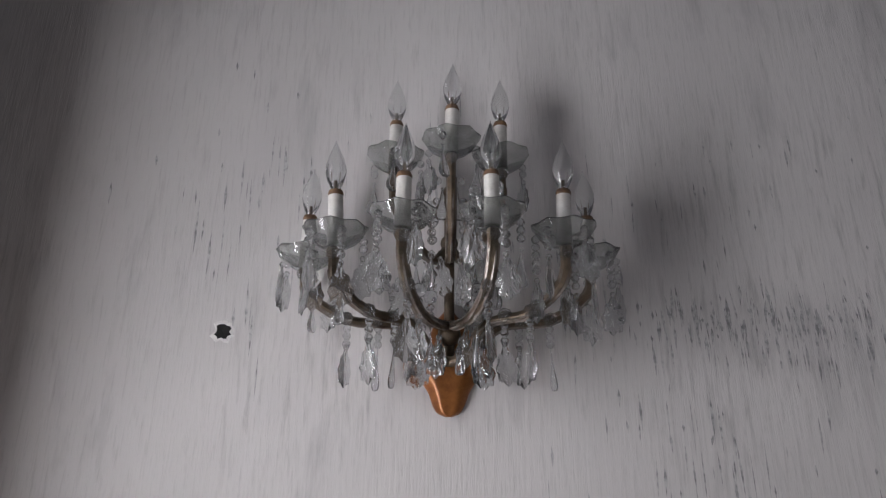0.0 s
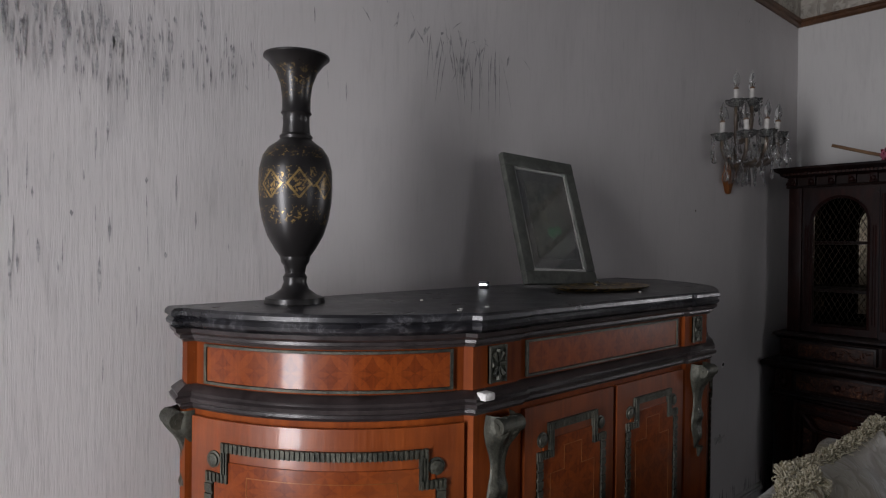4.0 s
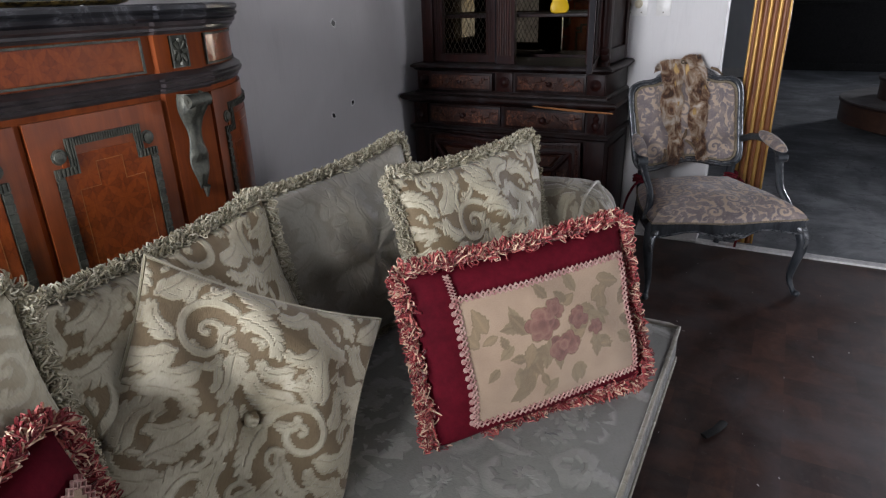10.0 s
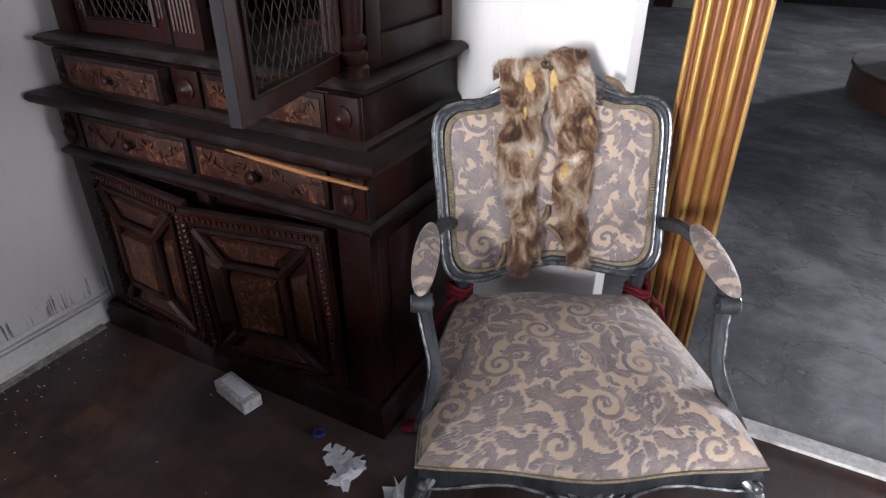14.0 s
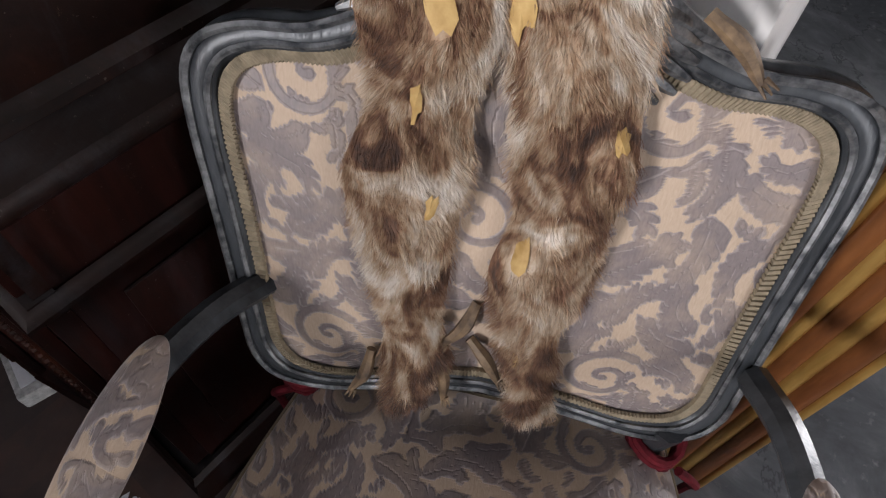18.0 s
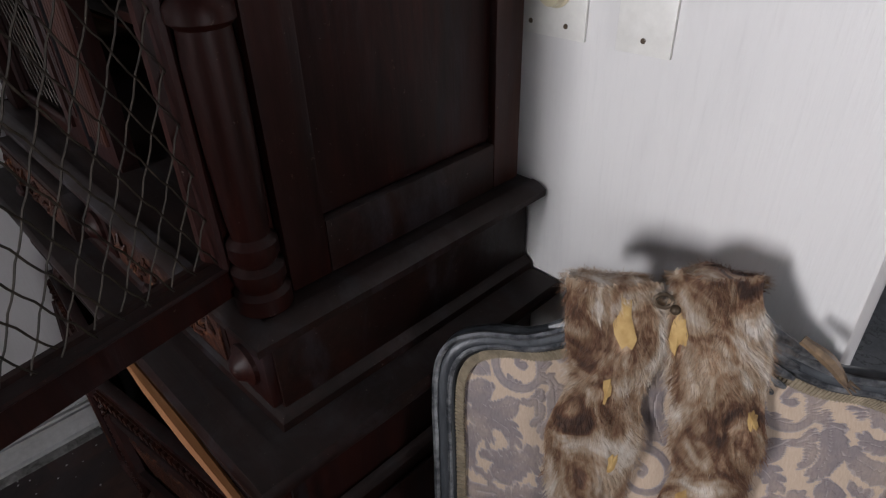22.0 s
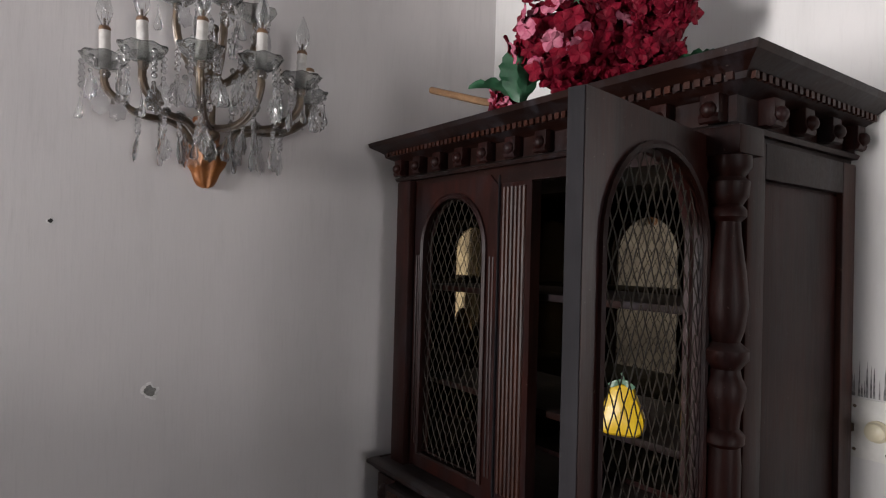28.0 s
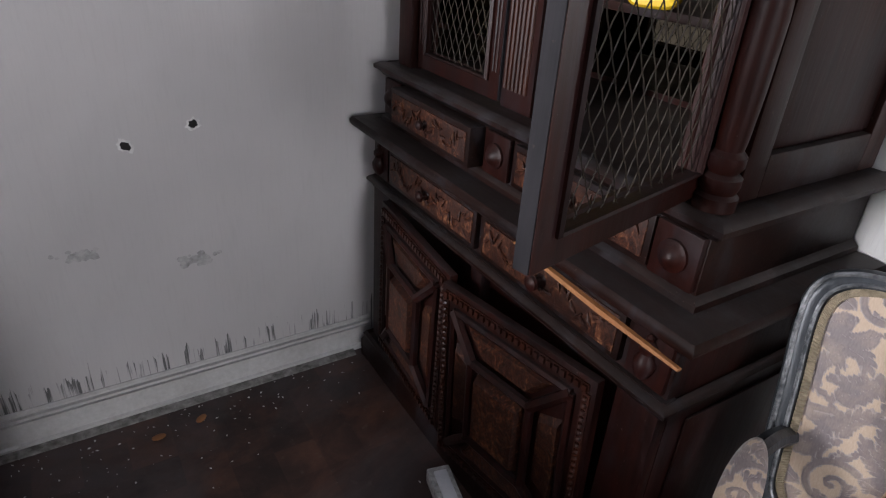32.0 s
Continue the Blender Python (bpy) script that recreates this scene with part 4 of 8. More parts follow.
crown = [(-0.01, 1.268), (0.004, 1.268), (0.006, 1.274), (0.012, 1.276), (0.012, 1.282), (0.020, 1.288), (0.022, 1.296), (-0.01, 1.296)]
put("cornice", Mesh().sweep(plan(0), crown), EBONY, commode, smooth=30)
lip = plan(0.030)
top = Mesh().sweep(lip, [(-0.03, 1.296), (-0.012, 1.296), (-0.002, 1.303), (0.0, 1.310), (-0.006, 1.316), (0.002, 1.322), (0.001, 1.330), (-0.006, 1.335), (-0.03, 1.335)])
top.prism(plan(0.004), 1.297, 1.3345)
put("marble_top", top, MARBLE, commode, "black marble top with grey veins, dusty", smooth=30)


def strip(fn, s0, s1, z0, z1, t, n=8, ripple=0.0):
    """A raised band on a curved front, from s0 to s1 along it."""
    m = Mesh()
    if not ripple:
        p = []
        for k in range(n + 1):
            a = s0 + (s1 - s0) * k / n
            p += [(*fn(a, 0), z0), (*fn(a, t), z0), (*fn(a, t), z1), (*fn(a, 0), z1)]
        f = [(4 * k + j, 4 * k + 4 + j, 4 * k + 4 + (j + 1) % 4, 4 * k + (j + 1) % 4) for k in range(n) for j in range(4)]
        return m.add(p, f + [(0, 1, 2, 3), (4 * n + 3, 4 * n + 2, 4 * n + 1, 4 * n)])
    for k in range(n):
        a, b = s0 + (s1 - s0) * k / n, s0 + (s1 - s0) * (k + 1) / n
        t2 = t + (ripple if k % 2 else 0)
        p = [(*fn(a, 0), z0), (*fn(b, 0), z0), (*fn(b, t2), z0), (*fn(a, t2), z0), (*fn(a, 0), z1), (*fn(b, 0), z1), (*fn(b, t2), z1), (*fn(a, t2), z1)]
        m.add(p, [(0, 1, 2, 3), (7, 6, 5, 4), (0, 4, 5, 1), (1, 5, 6, 2), (2, 6, 7, 3), (3, 7, 4, 0)])
    return m


def cabinet_door(fn, width, name="door", fine=10, veneer=None):
    """A veneered door with a stepped bronze fret border and two bosses; fn(s, out), s in metres."""
    n = 12
    door = put(name, strip(fn, 0.004, width - 0.004, 0.125, 1.122, 0.010, n), RED_WOOD, commode, smooth=30)
    field = put("veneer_panel", strip(lambda s, o: fn(s, o + 0.010), 0.062, width - 0.062, 0.19, 1.045, 0.003, n), veneer or VENEER, door,
                uv=lambda p: (math.hypot(p[0] - fn(0, 0)[0], p[1] - fn(0, 0)[1]), p[2]), smooth=30)
    up = lambda s, o: fn(s, o + 0.0095)
    w, e, k = 0.017, 0.042, 0.052
    pieces = [(e, e + w, 0.160, 1.005, 2), (width - e - w, width - e, 0.160, 1.005, 2), (e + w, width - e - w, 0.160, 0.160 + w, fine)]
    pieces += [(e, e + k, 1.005, 1.005 + w, 4), (width - e - k, width - e, 1.005, 1.005 + w, 4)]
    pieces += [(e + k - w, e + k, 1.005 + w, 1.064, 2), (width - e - k, width - e - k + w, 1.005 + w, 1.064, 2), (e + k - w, width - e - k + w, 1.064, 1.064 + w, fine * 2)]
    for s0, s1, z0, z1, cuts in pieces:
        if z1 - z0 > 0.2:
            m = Mesh()
            for i in range(42):
                a, b = z0 + (z1 - z0) * i / 42, z0 + (z1 - z0) * (i + 0.72) / 42
                q = strip(up, s0, s1, a, b, 0.007, 1)
                m.add(q.v, q.f)
            q = strip(up, s0, s1, z0, z1, 0.004, 1)
            m.add(q.v, q.f)
        else:
            m = strip(up, s0, s1, z0, z1, 0.005, cuts * 3, 0.003)
        put("fret_border", m, VERDIGRIS, door, "dull bronze fret border", smooth=0)
    for s in (e + 0.018, width - e - 0.018):
        x, y = up(s, 0.0)
        x2, y2 = up(s, 0.02)
        turn = Vector((x2 - x, y2 - y, 0)).to_track_quat("Z", "Y").to_matrix().to_4x4()
        put("boss", Mesh().lathe([(0.017, 0), (0.017, 0.003), (0.013, 0.004), (0.012, 0.007), (0.006, 0.009), (0.001, 0.0095)], 18, Matrix.Translation((x, y, 1.046)) @ turn), VERDIGRIS, door)
    inner = Mesh()
    for s0, s1, z0, z1 in ((0.135, width - 0.135, 1.0205, 1.022), (0.085, 0.0865, 0.25, 0.968), (width - 0.0865, width - 0.085, 0.25, 0.968), (0.085, 0.135, 0.968, 0.9695), (width - 0.135, width - 0.085, 0.968, 0.9695), (0.1335, 0.135, 0.968, 1.022), (width - 0.135, width - 0.1335, 0.968, 1.022)):
        q = strip(lambda s, o: fn(s, o + 0.0128), s0, s1, z0, z1, 0.0008, 6)
        inner.add(q.v, q.f)
    put("string_inlay", inner, COPPER_WOOD, door, smooth=0)
    return door


ARC = 0.56
door = cabinet_door(lambda s, o: bowed(s / ARC, o), ARC, fine=14)
part("key", Mesh().tube([(0, 0, 0), (0, -0.02, 0)], 0.003, 6).tube([(0.010 * math.cos(a), -0.026, 0.016 * math.sin(a)) for a in [k * 0.5236 for k in range(12)]], 0.0028, 6, shut=True),
     BRASS_OLD, commode, m=pose(bowed(0.93, 0.012)[0] - CX, bowed(0.93, 0.012)[1] + 0.3, 0.62, 0, 0, 25))
cabinet_door(lambda s, o: bowed(1 - s / ARC, o, -1), ARC, fine=14)
for x0 in (1.284, 1.624):
    cabinet_door(lambda s, o, x0=x0: (x0 + s, -0.592 - o), 0.332)


def bowed_frieze(fn, width, n):
    panel = put("frieze_panel", strip(fn, 0.03, width - 0.03, 1.192, 1.258, 0.003, n), VENEER, commode, smooth=30,
                uv=lambda p: (math.hypot(p[0] - fn(0, 0)[0], p[1] - fn(0, 0)[1]), p[2]))
    m = Mesh()
    for s0, s1, z0, z1 in ((0.03, width - 0.03, 1.186, 1.191), (0.03, width - 0.03, 1.259, 1.264), (0.024, 0.03, 1.186, 1.264), (width - 0.03, width - 0.024, 1.186, 1.264)):
        q = strip(fn, s0, s1, z0, z1, 0.006, n if s1 - s0 > 0.1 else 1)
        m.add(q.v, q.f)
    put("frieze_edging", m, VERDIGRIS, panel, smooth=0)


bowed_frieze(lambda s, o: bowed(s / ARC, o - 0.004), ARC, 14)
bowed_frieze(lambda s, o: bowed(1 - s / ARC, o - 0.004, -1), ARC, 14)
bowed_frieze(lambda s, o: (1.278 + s, -0.588 - o), 0.684, 3)


def corbel(x, y, turn):
    """A bronze bracket: a scroll above a tapering leaf, ribbed lengthways."""
    m = Mesh()
    def skin(u, v):
        z = 1.130 - 0.245 * v
        w = 0.033 - 0.015 * v + 0.007 * math.sin(v * 11)
        out = 0.028 * math.exp(-((v - 0.1) / 0.13) ** 2) + 0.020 * (1 - v) + 0.008 * math.exp(-((v - 0.62) / 0.06) ** 2) + 0.010 * math.exp(-((v - 0.85) / 0.1) ** 2)
        a = math.pi * u
        rib = 1 + 0.10 * math.cos(u * math.pi * 6)
        return (-w * math.cos(a), -out * math.sin(a) ** 0.7 * rib - 0.001, z)
    m.grid(skin, 18, 34)
    m.tube([(-0.032, -0.032, 1.112), (0.032, -0.032, 1.112)], 0.017, 10)
    m.tube([(-0.034, -0.032, 1.112), (0.034, -0.032, 1.112)], 0.007, 8)
    m.tube([(0, -0.012, 0.892), (0, -0.008, 0.862)], [0.010, 0.003], 8)
    put("corbel", Mesh().add(m.v, m.f, pose(x, y, 0, 0, 0, turn)), VERDIGRIS, commode, "dull bronze scrolled leaf bracket")


for x, y, turn in ((0.748, -0.176, -90), (1.206, -0.600, 0), (2 * CX - 1.206, -0.600, 0), (2 * CX - 0.748, -0.176, 90)):
    corbel(x, y, turn)
for x, y, turn in ((0.752, -0.176, -90), (1.206, -0.596, 0), (2 * CX - 1.206, -0.596, 0), (2 * CX - 0.752, -0.176, 90)):
    m = Mesh().box(-0.024, 0.024, -0.004, 0, 1.190, 1.264)
    for k in range(8):
        a = k * math.pi / 4
        m.tube([(0.004 * math.cos(a), -0.005, 1.227 + 0.006 * math.sin(a)), (0.019 * math.cos(a), -0.007, 1.227 + 0.031 * math.sin(a))], [0.003, 0.006], 6)
    m.box(-0.024, -0.020, -0.008, 0, 1.190, 1.264).box(0.020, 0.024, -0.008, 0, 1.190, 1.264)
    put("rosette_plaque", Mesh().add(m.v, m.f, pose(x, y, 0, 0, 0, turn)), VERDIGRIS, commode, "dull bronze rosette plaque", smooth=30)
put("plaster_chip", Mesh().box(1.140, 1.168, -0.632, -0.606, 1.166, 1.182, 0.005), PLASTER, commode, "white chip of plaster")

# ---- what stands on the marble ----
n = Nodes("black_vase_lacquer")
co = n.coords(jitter=False)
zz = n.xyz(co)[2]
angle = n.math("ARCTAN2", n.xyz(co)[1], n.xyz(co)[0])
belts = n.ramp(n.math("DIVIDE", zz, 0.54), (0.0, 0.0), (0.30, 0.0), (0.31, 1.0), (0.37, 1.0), (0.38, 0.0), (0.40, 0.0), (0.41, 1.0), (0.52, 1.0), (0.53, 0.0), (0.56, 0.0), (0.57, 0.8), (0.60, 0.8), (0.61, 0.0), (0.80, 0.0), (0.81, 0.7), (0.92, 0.7), (0.93, 0.0), hard=True)
figure = n.noise(co, 95, 3, 0.6, 1.5)
turn_at = n.math("ABSOLUTE", n.math("SUBTRACT", n.math("FRACT", n.math("MULTIPLY", angle, 8 / 6.2832)), 0.5))
level = n.math("ABSOLUTE", n.math("SUBTRACT", n.math("DIVIDE", zz, 0.54), 0.465))
reach = n.math("ADD", turn_at, n.math("MULTIPLY", level, 7.5))
ring = n.math("LESS_THAN", n.math("ABSOLUTE", n.math("SUBTRACT", reach, 0.40)), 0.05)
bloom = n.math("MULTIPLY", n.math("LESS_THAN", reach, 0.30), n.math("GREATER_THAN", figure, 0.50))
gold = n.math("MULTIPLY", belts, n.ramp(figure, (0.57, 0.0), (0.62, 1.0)))
gold = n.math("MAXIMUM", gold, n.math("MULTIPLY", n.math("MAXIMUM", ring, bloom), n.math("LESS_THAN", level, 0.055)))
gold = n.math("MULTIPLY", gold, n.ramp(n.noise(co, 30, 4, 0.7), (0.38, 0.25), (0.6, 1.0)))
n.set(Base_Color=n.mix(gold, (0.012, 0.011, 0.011), (0.34, 0.23, 0.085)), Roughness=n.math("MULTIPLY_ADD", figure, 0.2, 0.22), Metallic=n.math("MULTIPLY", gold, 0.7))
VASE = n.mat
profile = [(0.064, 0.0), (0.064, 0.004), (0.062, 0.012), (0.046, 0.018), (0.030, 0.030), (0.024, 0.045), (0.026, 0.056), (0.021, 0.064), (0.024, 0.080), (0.030, 0.088), (0.032, 0.100), (0.046, 0.115), (0.064, 0.145), (0.076, 0.180), (0.082, 0.215), (0.084, 0.250), (0.083, 0.285), (0.075, 0.315), (0.062, 0.333), (0.044, 0.345), (0.036, 0.352), (0.038, 0.358), (0.030, 0.364), (0.028, 0.385), (0.028, 0.402), (0.033, 0.408), (0.030, 0.414), (0.030, 0.440), (0.034, 0.470), (0.044, 0.497), (0.060, 0.518), (0.070, 0.526), (0.070, 0.530), (0.062, 0.527), (0.040, 0.508), (0.026, 0.480), (0.024, 0.40)]
profile = [(q * (0.93 if 0.1 < z < 0.36 else 1.0), z) for q, z in profile]
vase = thing("vase", "tall black lacquer vase with gold engraved bands on marble", "vase", pose(0.948, -0.240, 1.335))
part("foot", Mesh().lathe(profile[:11], 36), VASE, vase)
part("body", Mesh().lathe(profile[10:23], 36), VASE, vase, "belly engraved with gold medallions")
part("neck", Mesh().lathe(profile[22:], 36), VASE, vase, "slender neck with a flared lip")

picture = thing("picture_frame", "small grey-green framed picture leaning on the wall", "picture", pose(1.868, -0.235, 1.3375, -18.0, 2, -3))
FRAME_GREY = plain("grey_green_frame", (0.035, 0.038, 0.033), (0.10, 0.105, 0.092), 24, 0.45)
INNER_SLIP = plain("pale_inner_slip", (0.16, 0.16, 0.15), (0.28, 0.28, 0.26), 20, 0.5)
PICTURE = plain("dark_flower_painting", (0.010, 0.014, 0.011), (0.06, 0.06, 0.048), 26, 0.4, low=0.42, high=0.62)
MAT_BOARD = plain("dark_mat_board", (0.022, 0.022, 0.021), (0.055, 0.055, 0.052), 8, 0.8)
w, h = 0.165, 0.428
rim = Mesh()
for a, b, c, d in ((-w, w, 0, 0.042), (-w, w, h - 0.042, h), (-w, -w + 0.042, 0.042, h - 0.042), (w - 0.042, w, 0.042, h - 0.042)):
    rim.box(a, b, -0.022, 0.0, c, d, 0.005)
part("frame_rim", rim, FRAME_GREY, picture)
part("mat_board", Mesh().box(-w + 0.04, w - 0.04, -0.010, -0.003, 0.04, h - 0.04), MAT_BOARD, picture, smooth=0)
part("painting", Mesh().box(-w + 0.082, w - 0.082, -0.013, -0.010, 0.085, h - 0.085), PICTURE, picture, smooth=0)
glaze = part("glazing", Mesh().box(-w + 0.041, w - 0.041, -0.017, -0.0155, 0.041, h - 0.041), PANE, picture, smooth=0)
glaze.visible_shadow = False
slip = Mesh()
for a, b, c, d in ((-w + 0.040, w - 0.040, 0.040, 0.050), (-w + 0.040, w - 0.040, h - 0.050, h - 0.040), (-w + 0.040, -w + 0.050, 0.050, h - 0.050), (w - 0.050, w - 0.040, 0.050, h - 0.050)):
    slip.box(a, b, -0.015, -0.011, c, d)
part("inner_slip", slip, INNER_SLIP, picture, smooth=0)
for fx, fz, s, mt in ((-0.02, 0.22, 0.022, VERDIGRIS), (0.0, 0.17, 0.02, LEAF), (0.03, 0.18, 0.016, LEAF)):
    part("painted_flower", Mesh().lathe([(s, 0), (s * 0.8, 0.001)], 9, pose(fx, -0.0132, fz, 90, 0, 0)), mt, picture, smooth=0)

tray_mat = plain("gilt_tray", (0.03, 0.02, 0.01), (0.50, 0.34, 0.10), 55, 0.3, 0.8, low=0.45, high=0.6)
tray = [(0.0, 0.0), (0.100, 0.0), (0.118, 0.006), (0.122, 0.010), (0.118, 0.011), (0.100, 0.005), (0.002, 0.004)]
whole("gilt_tray", Mesh().lathe([(0.001, 0.0)] + tray[1:], 36, Matrix.Diagonal((1.62, 0.85, 1, 1))), tray_mat, "shallow black and gold oval tray on the marble top", "tray", pose(1.87, -0.39, 1.336))
whole("metal_cap", Mesh().lathe([(0.013, 0.0), (0.013, 0.022), (0.011, 0.024), (0.010, 0.02), (0.010, 0.004)], 18), CHROME, "small metal cap lying on the marble", "cap", pose(1.56, -0.19, 1.349, 90, 0, 30))
whole("glass_stopper", Mesh().ball(0.009, 8).lathe([(0.007, -0.012), (0.004, -0.006)], 10), CRYSTAL, "small glass stopper beside the tray", "stopper", pose(1.93, -0.33, 1.347))
rng = random.Random(4)
for k in range(7):
    whole("paint_flake", Mesh().box(-0.004, 0.004, -0.003, 0.003, 0, 0.002), PLASTER, "white paint flake on the marble", "flake", pose(rng.uniform(0.95, 2.1), rng.uniform(-0.6, -0.15), 1.3352, 0, 0, rng.uniform(0, 180)), group="flakes on the marble", smooth=0)


# ---- the sofa and its pillows ----
def rolled(x0, x1, y0, y1, top, foot=0.06, n=190, k=170):
    """An upholstered arm: a level roll with a rounded front end at y0."""
    def skin(u, v):
        a = math.pi * (1.0 - u)
        c, s = math.cos(a), math.sin(a)
        power = 0.62
        half, mid = (x1 - x0) / 2, (x0 + x1) / 2
        t = min(1.0, v / 0.16)
        shrink = math.sqrt(max(0.0, 1 - (1 - t) ** 2))
        sx = math.copysign(abs(c) ** power, c)
        sz = s ** 0.55 if s > 0 else 0
        bulge = 1.0 + 0.06 * math.sin(math.pi * min(1, sz))
        x = mid + half * sx * (0.35 + 0.65 * shrink) * bulge
        z = foot + (top - foot) * (0.90 + 0.10 * shrink) * (0.02 + 0.98 * sz)
        z += 0.006 * math.sin(v * 9 + x * 11)
        return (x, y0 + (y1 - y0) * v + 0.012 * (1 - t) * sz, z)
    m = Mesh().grid(skin, n, k)
    m.f.append(tuple(range(n + 1)))
    m.f.append(tuple(range((n + 1) * k, (n + 1) * (k + 1))))
    seam = [Vector(skin(j / 40, 0.10)) + Vector((0, -0.003, 0.003)) for j in range(2, 39)]
    return m, seam


def box_cushion(x0, x1, y0, y1, z0, z1, crown=0.02, n=26):
    """A boxed seat cushion with a soft crown and rounded rim."""
    hx, hy, mx, my = (x1 - x0) / 2, (y1 - y0) / 2, (x0 + x1) / 2, (y0 + y1) / 2
    def soft(t):
        t = 2 * t - 1
        return math.copysign(1 - (1 - abs(t)) ** 1.35, t)
    def face(top):
        def skin(u, v):
            a, b = soft(u), soft(v)
            edge = (1 - abs(a) ** 7) * (1 - abs(b) ** 7)
            wave = 0.005 * math.sin(a * 5 + b * 3) + 0.004 * math.sin(b * 7 - a * 2)
            z = z1 + crown * (1 - a * a) * (1 - b * b) + wave * edge if top else z0
            return (mx + hx * a, my + hy * b, z - (0.028 * (1 - edge) if top else -0.02 * (1 - edge)))
        return skin
    m = Mesh().grid(face(True), n, n).grid(face(False), n, n)
    w = n + 1
    rim = [i for i in range(w)] + [j * w + n for j in range(1, w)] + [n * w + i for i in range(n - 1, -1, -1)] + [j * w for j in range(n - 1, 0, -1)]
    k = len(rim)
    m.f += [(rim[i], rim[(i + 1) % k], rim[(i + 1) % k] + w * w, rim[i] + w * w) for i in range(k)]
    cord = [Vector(m.v[i]) + Vector((0, 0, 0.002)) for i in rim]
    return m, cord


sofa = thing("sofa", "long sage-green damask sofa, faded and dusty, beside the sideboard", "sofa", pose(1.70, -1.2, 0))
def flat_uv(p):
    return (p[0] + 0.35 * p[2], p[1] + 0.9 * p[2])
def arm_uv(mid):
    return lambda p: (p[1], math.atan2(p[0] - mid, max(0.02, p[2] - 0.42)) * 0.33 + p[2] * 0.1)
put("base", Mesh().box(0.55, 2.85, -1.715, -0.72, 0.07, 0.335, 0.02), SOFA_WORN, sofa, uv=flat_uv)
back_mesh = Mesh().grid(lambda u, v: (0.55 + 2.35 * v, -0.79 + 0.115 * math.cos(math.pi * (1 - u)) * (1.0 + 0.1 * math.sin(math.pi * u)), 0.08 + (0.720 - 0.10 * abs(2 * v - 1) ** 6 + 0.012 * math.sin(v * 17)) * math.sin(math.pi * u) ** 0.45), 22, 34)
put("backrest", back_mesh, SOFA_WORN, sofa, "faded sage backrest, worn along the top", uv=lambda p: (p[0], p[2] + p[1]))
roll_l, seam_l = rolled(0.450, 0.778, -1.51, -0.70, 0.716)
roll_r, seam_r = rolled(2.600, 2.985, -1.51, -0.70, 0.775)
arm_l = put("arm", roll_l, SOFA_CLOTH, sofa, "rounded arm in brown and sage scrolled damask", uv=arm_uv(0.61), cloth=(SCROLLS, 0.52))
arm_r = put("arm", roll_r, SOFA_CLOTH, sofa, "rounded arm in sage scrolled damask", uv=arm_uv(2.79), cloth=(SCROLLS, 0.52))
for ob, seam in ((arm_l, seam_l), (arm_r, seam_r)):
    put("piping", Mesh().tube(seam, 0.005, 6), SOFA_WORN, ob, uv=flat_uv)
for x0, x1 in ((0.775, 1.572), (1.584, 2.600)):
    shape, cord = box_cushion(x0, x1, -1.748, -0.90, 0.335, 0.475)
    seat = put("seat_cushion", shape, SEAT_CLOTH, sofa, "grey-green damask seat cushion, stained", uv=flat_uv)
    put("piping", Mesh().tube(cord, 0.006, 6, shut=True), SOFA_WORN, seat, uv=flat_uv)
    put("piping", Mesh().tube([c + Vector((0, 0, -0.098)) for c in cord], 0.006, 6, shut=True), SOFA_WORN, seat, uv=flat_uv)
for fx, fy in ((0.62, -0.80), (2.78, -0.80), (0.70, -1.68), (2.72, -1.68)):
    put("foot", Mesh().lathe([(0.022, 0), (0.03, 0.03), (0.026, 0.075)], 12, Matrix.Translation((fx, fy, 0))), BLACK_WOOD, sofa)


def pillow_shape(w, h, thick, seed=0, tuft=0.0, n=32, pull=0.06, calm=1.0):
    """A stuffed pillow in the xz plane, its face to -y; corners pulled out, seams drawn in."""
    rng = random.Random(seed)
    waves = [(rng.uniform(2, 7), rng.uniform(2, 7), rng.uniform(0, 6.28), rng.uniform(0.003, 0.009) * calm) for _ in range(7)]
    def skin(side):
        def fn(u, v):
            a, b = 2 * u - 1, 2 * v - 1
            sx = 1 - pull * (1 - abs(b) ** 2.2) * abs(a) ** 2 - 0.02 * (1 - b * b)
            sz = 1 - pull * (1 - abs(a) ** 2.2) * abs(b) ** 2 - 0.02 * (1 - a * a)
            body = max(0.0, (1 - a * a) * (1 - b * b)) ** 0.42
            out = thick / 2 * body
            out -= tuft * math.exp(-(a * a + b * b) / 0.035)
            crease = sum(g * math.sin(p * a + q * b + s) for p, q, s, g in waves)
            out += crease * body * (1.0 if side < 0 else 0.4)
            out += 0.012 * calm * body * math.sin(6 * math.atan2(b, a) + seed) * min(1.0, math.hypot(a, b) * 1.4)
            return (w / 2 * a * sx, side * max(0.0015, out), h / 2 + h / 2 * b * sz)
        return fn
    m = Mesh().grid(skin(-1), n, n).grid(skin(1), n, n)
    k = n + 1
    rim = [i for i in range(k)] + [j * k + n for j in range(1, k)] + [n * k + i for i in range(n - 1, -1, -1)] + [j * k for j in range(n - 1, 0, -1)]
    m.f += [(rim[i], rim[(i + 1) % len(rim)], rim[(i + 1) % len(rim)] + k * k, rim[i] + k * k) for i in range(len(rim))]
    return m, [Vector(m.v[i]) for i in rim], skin(-1)


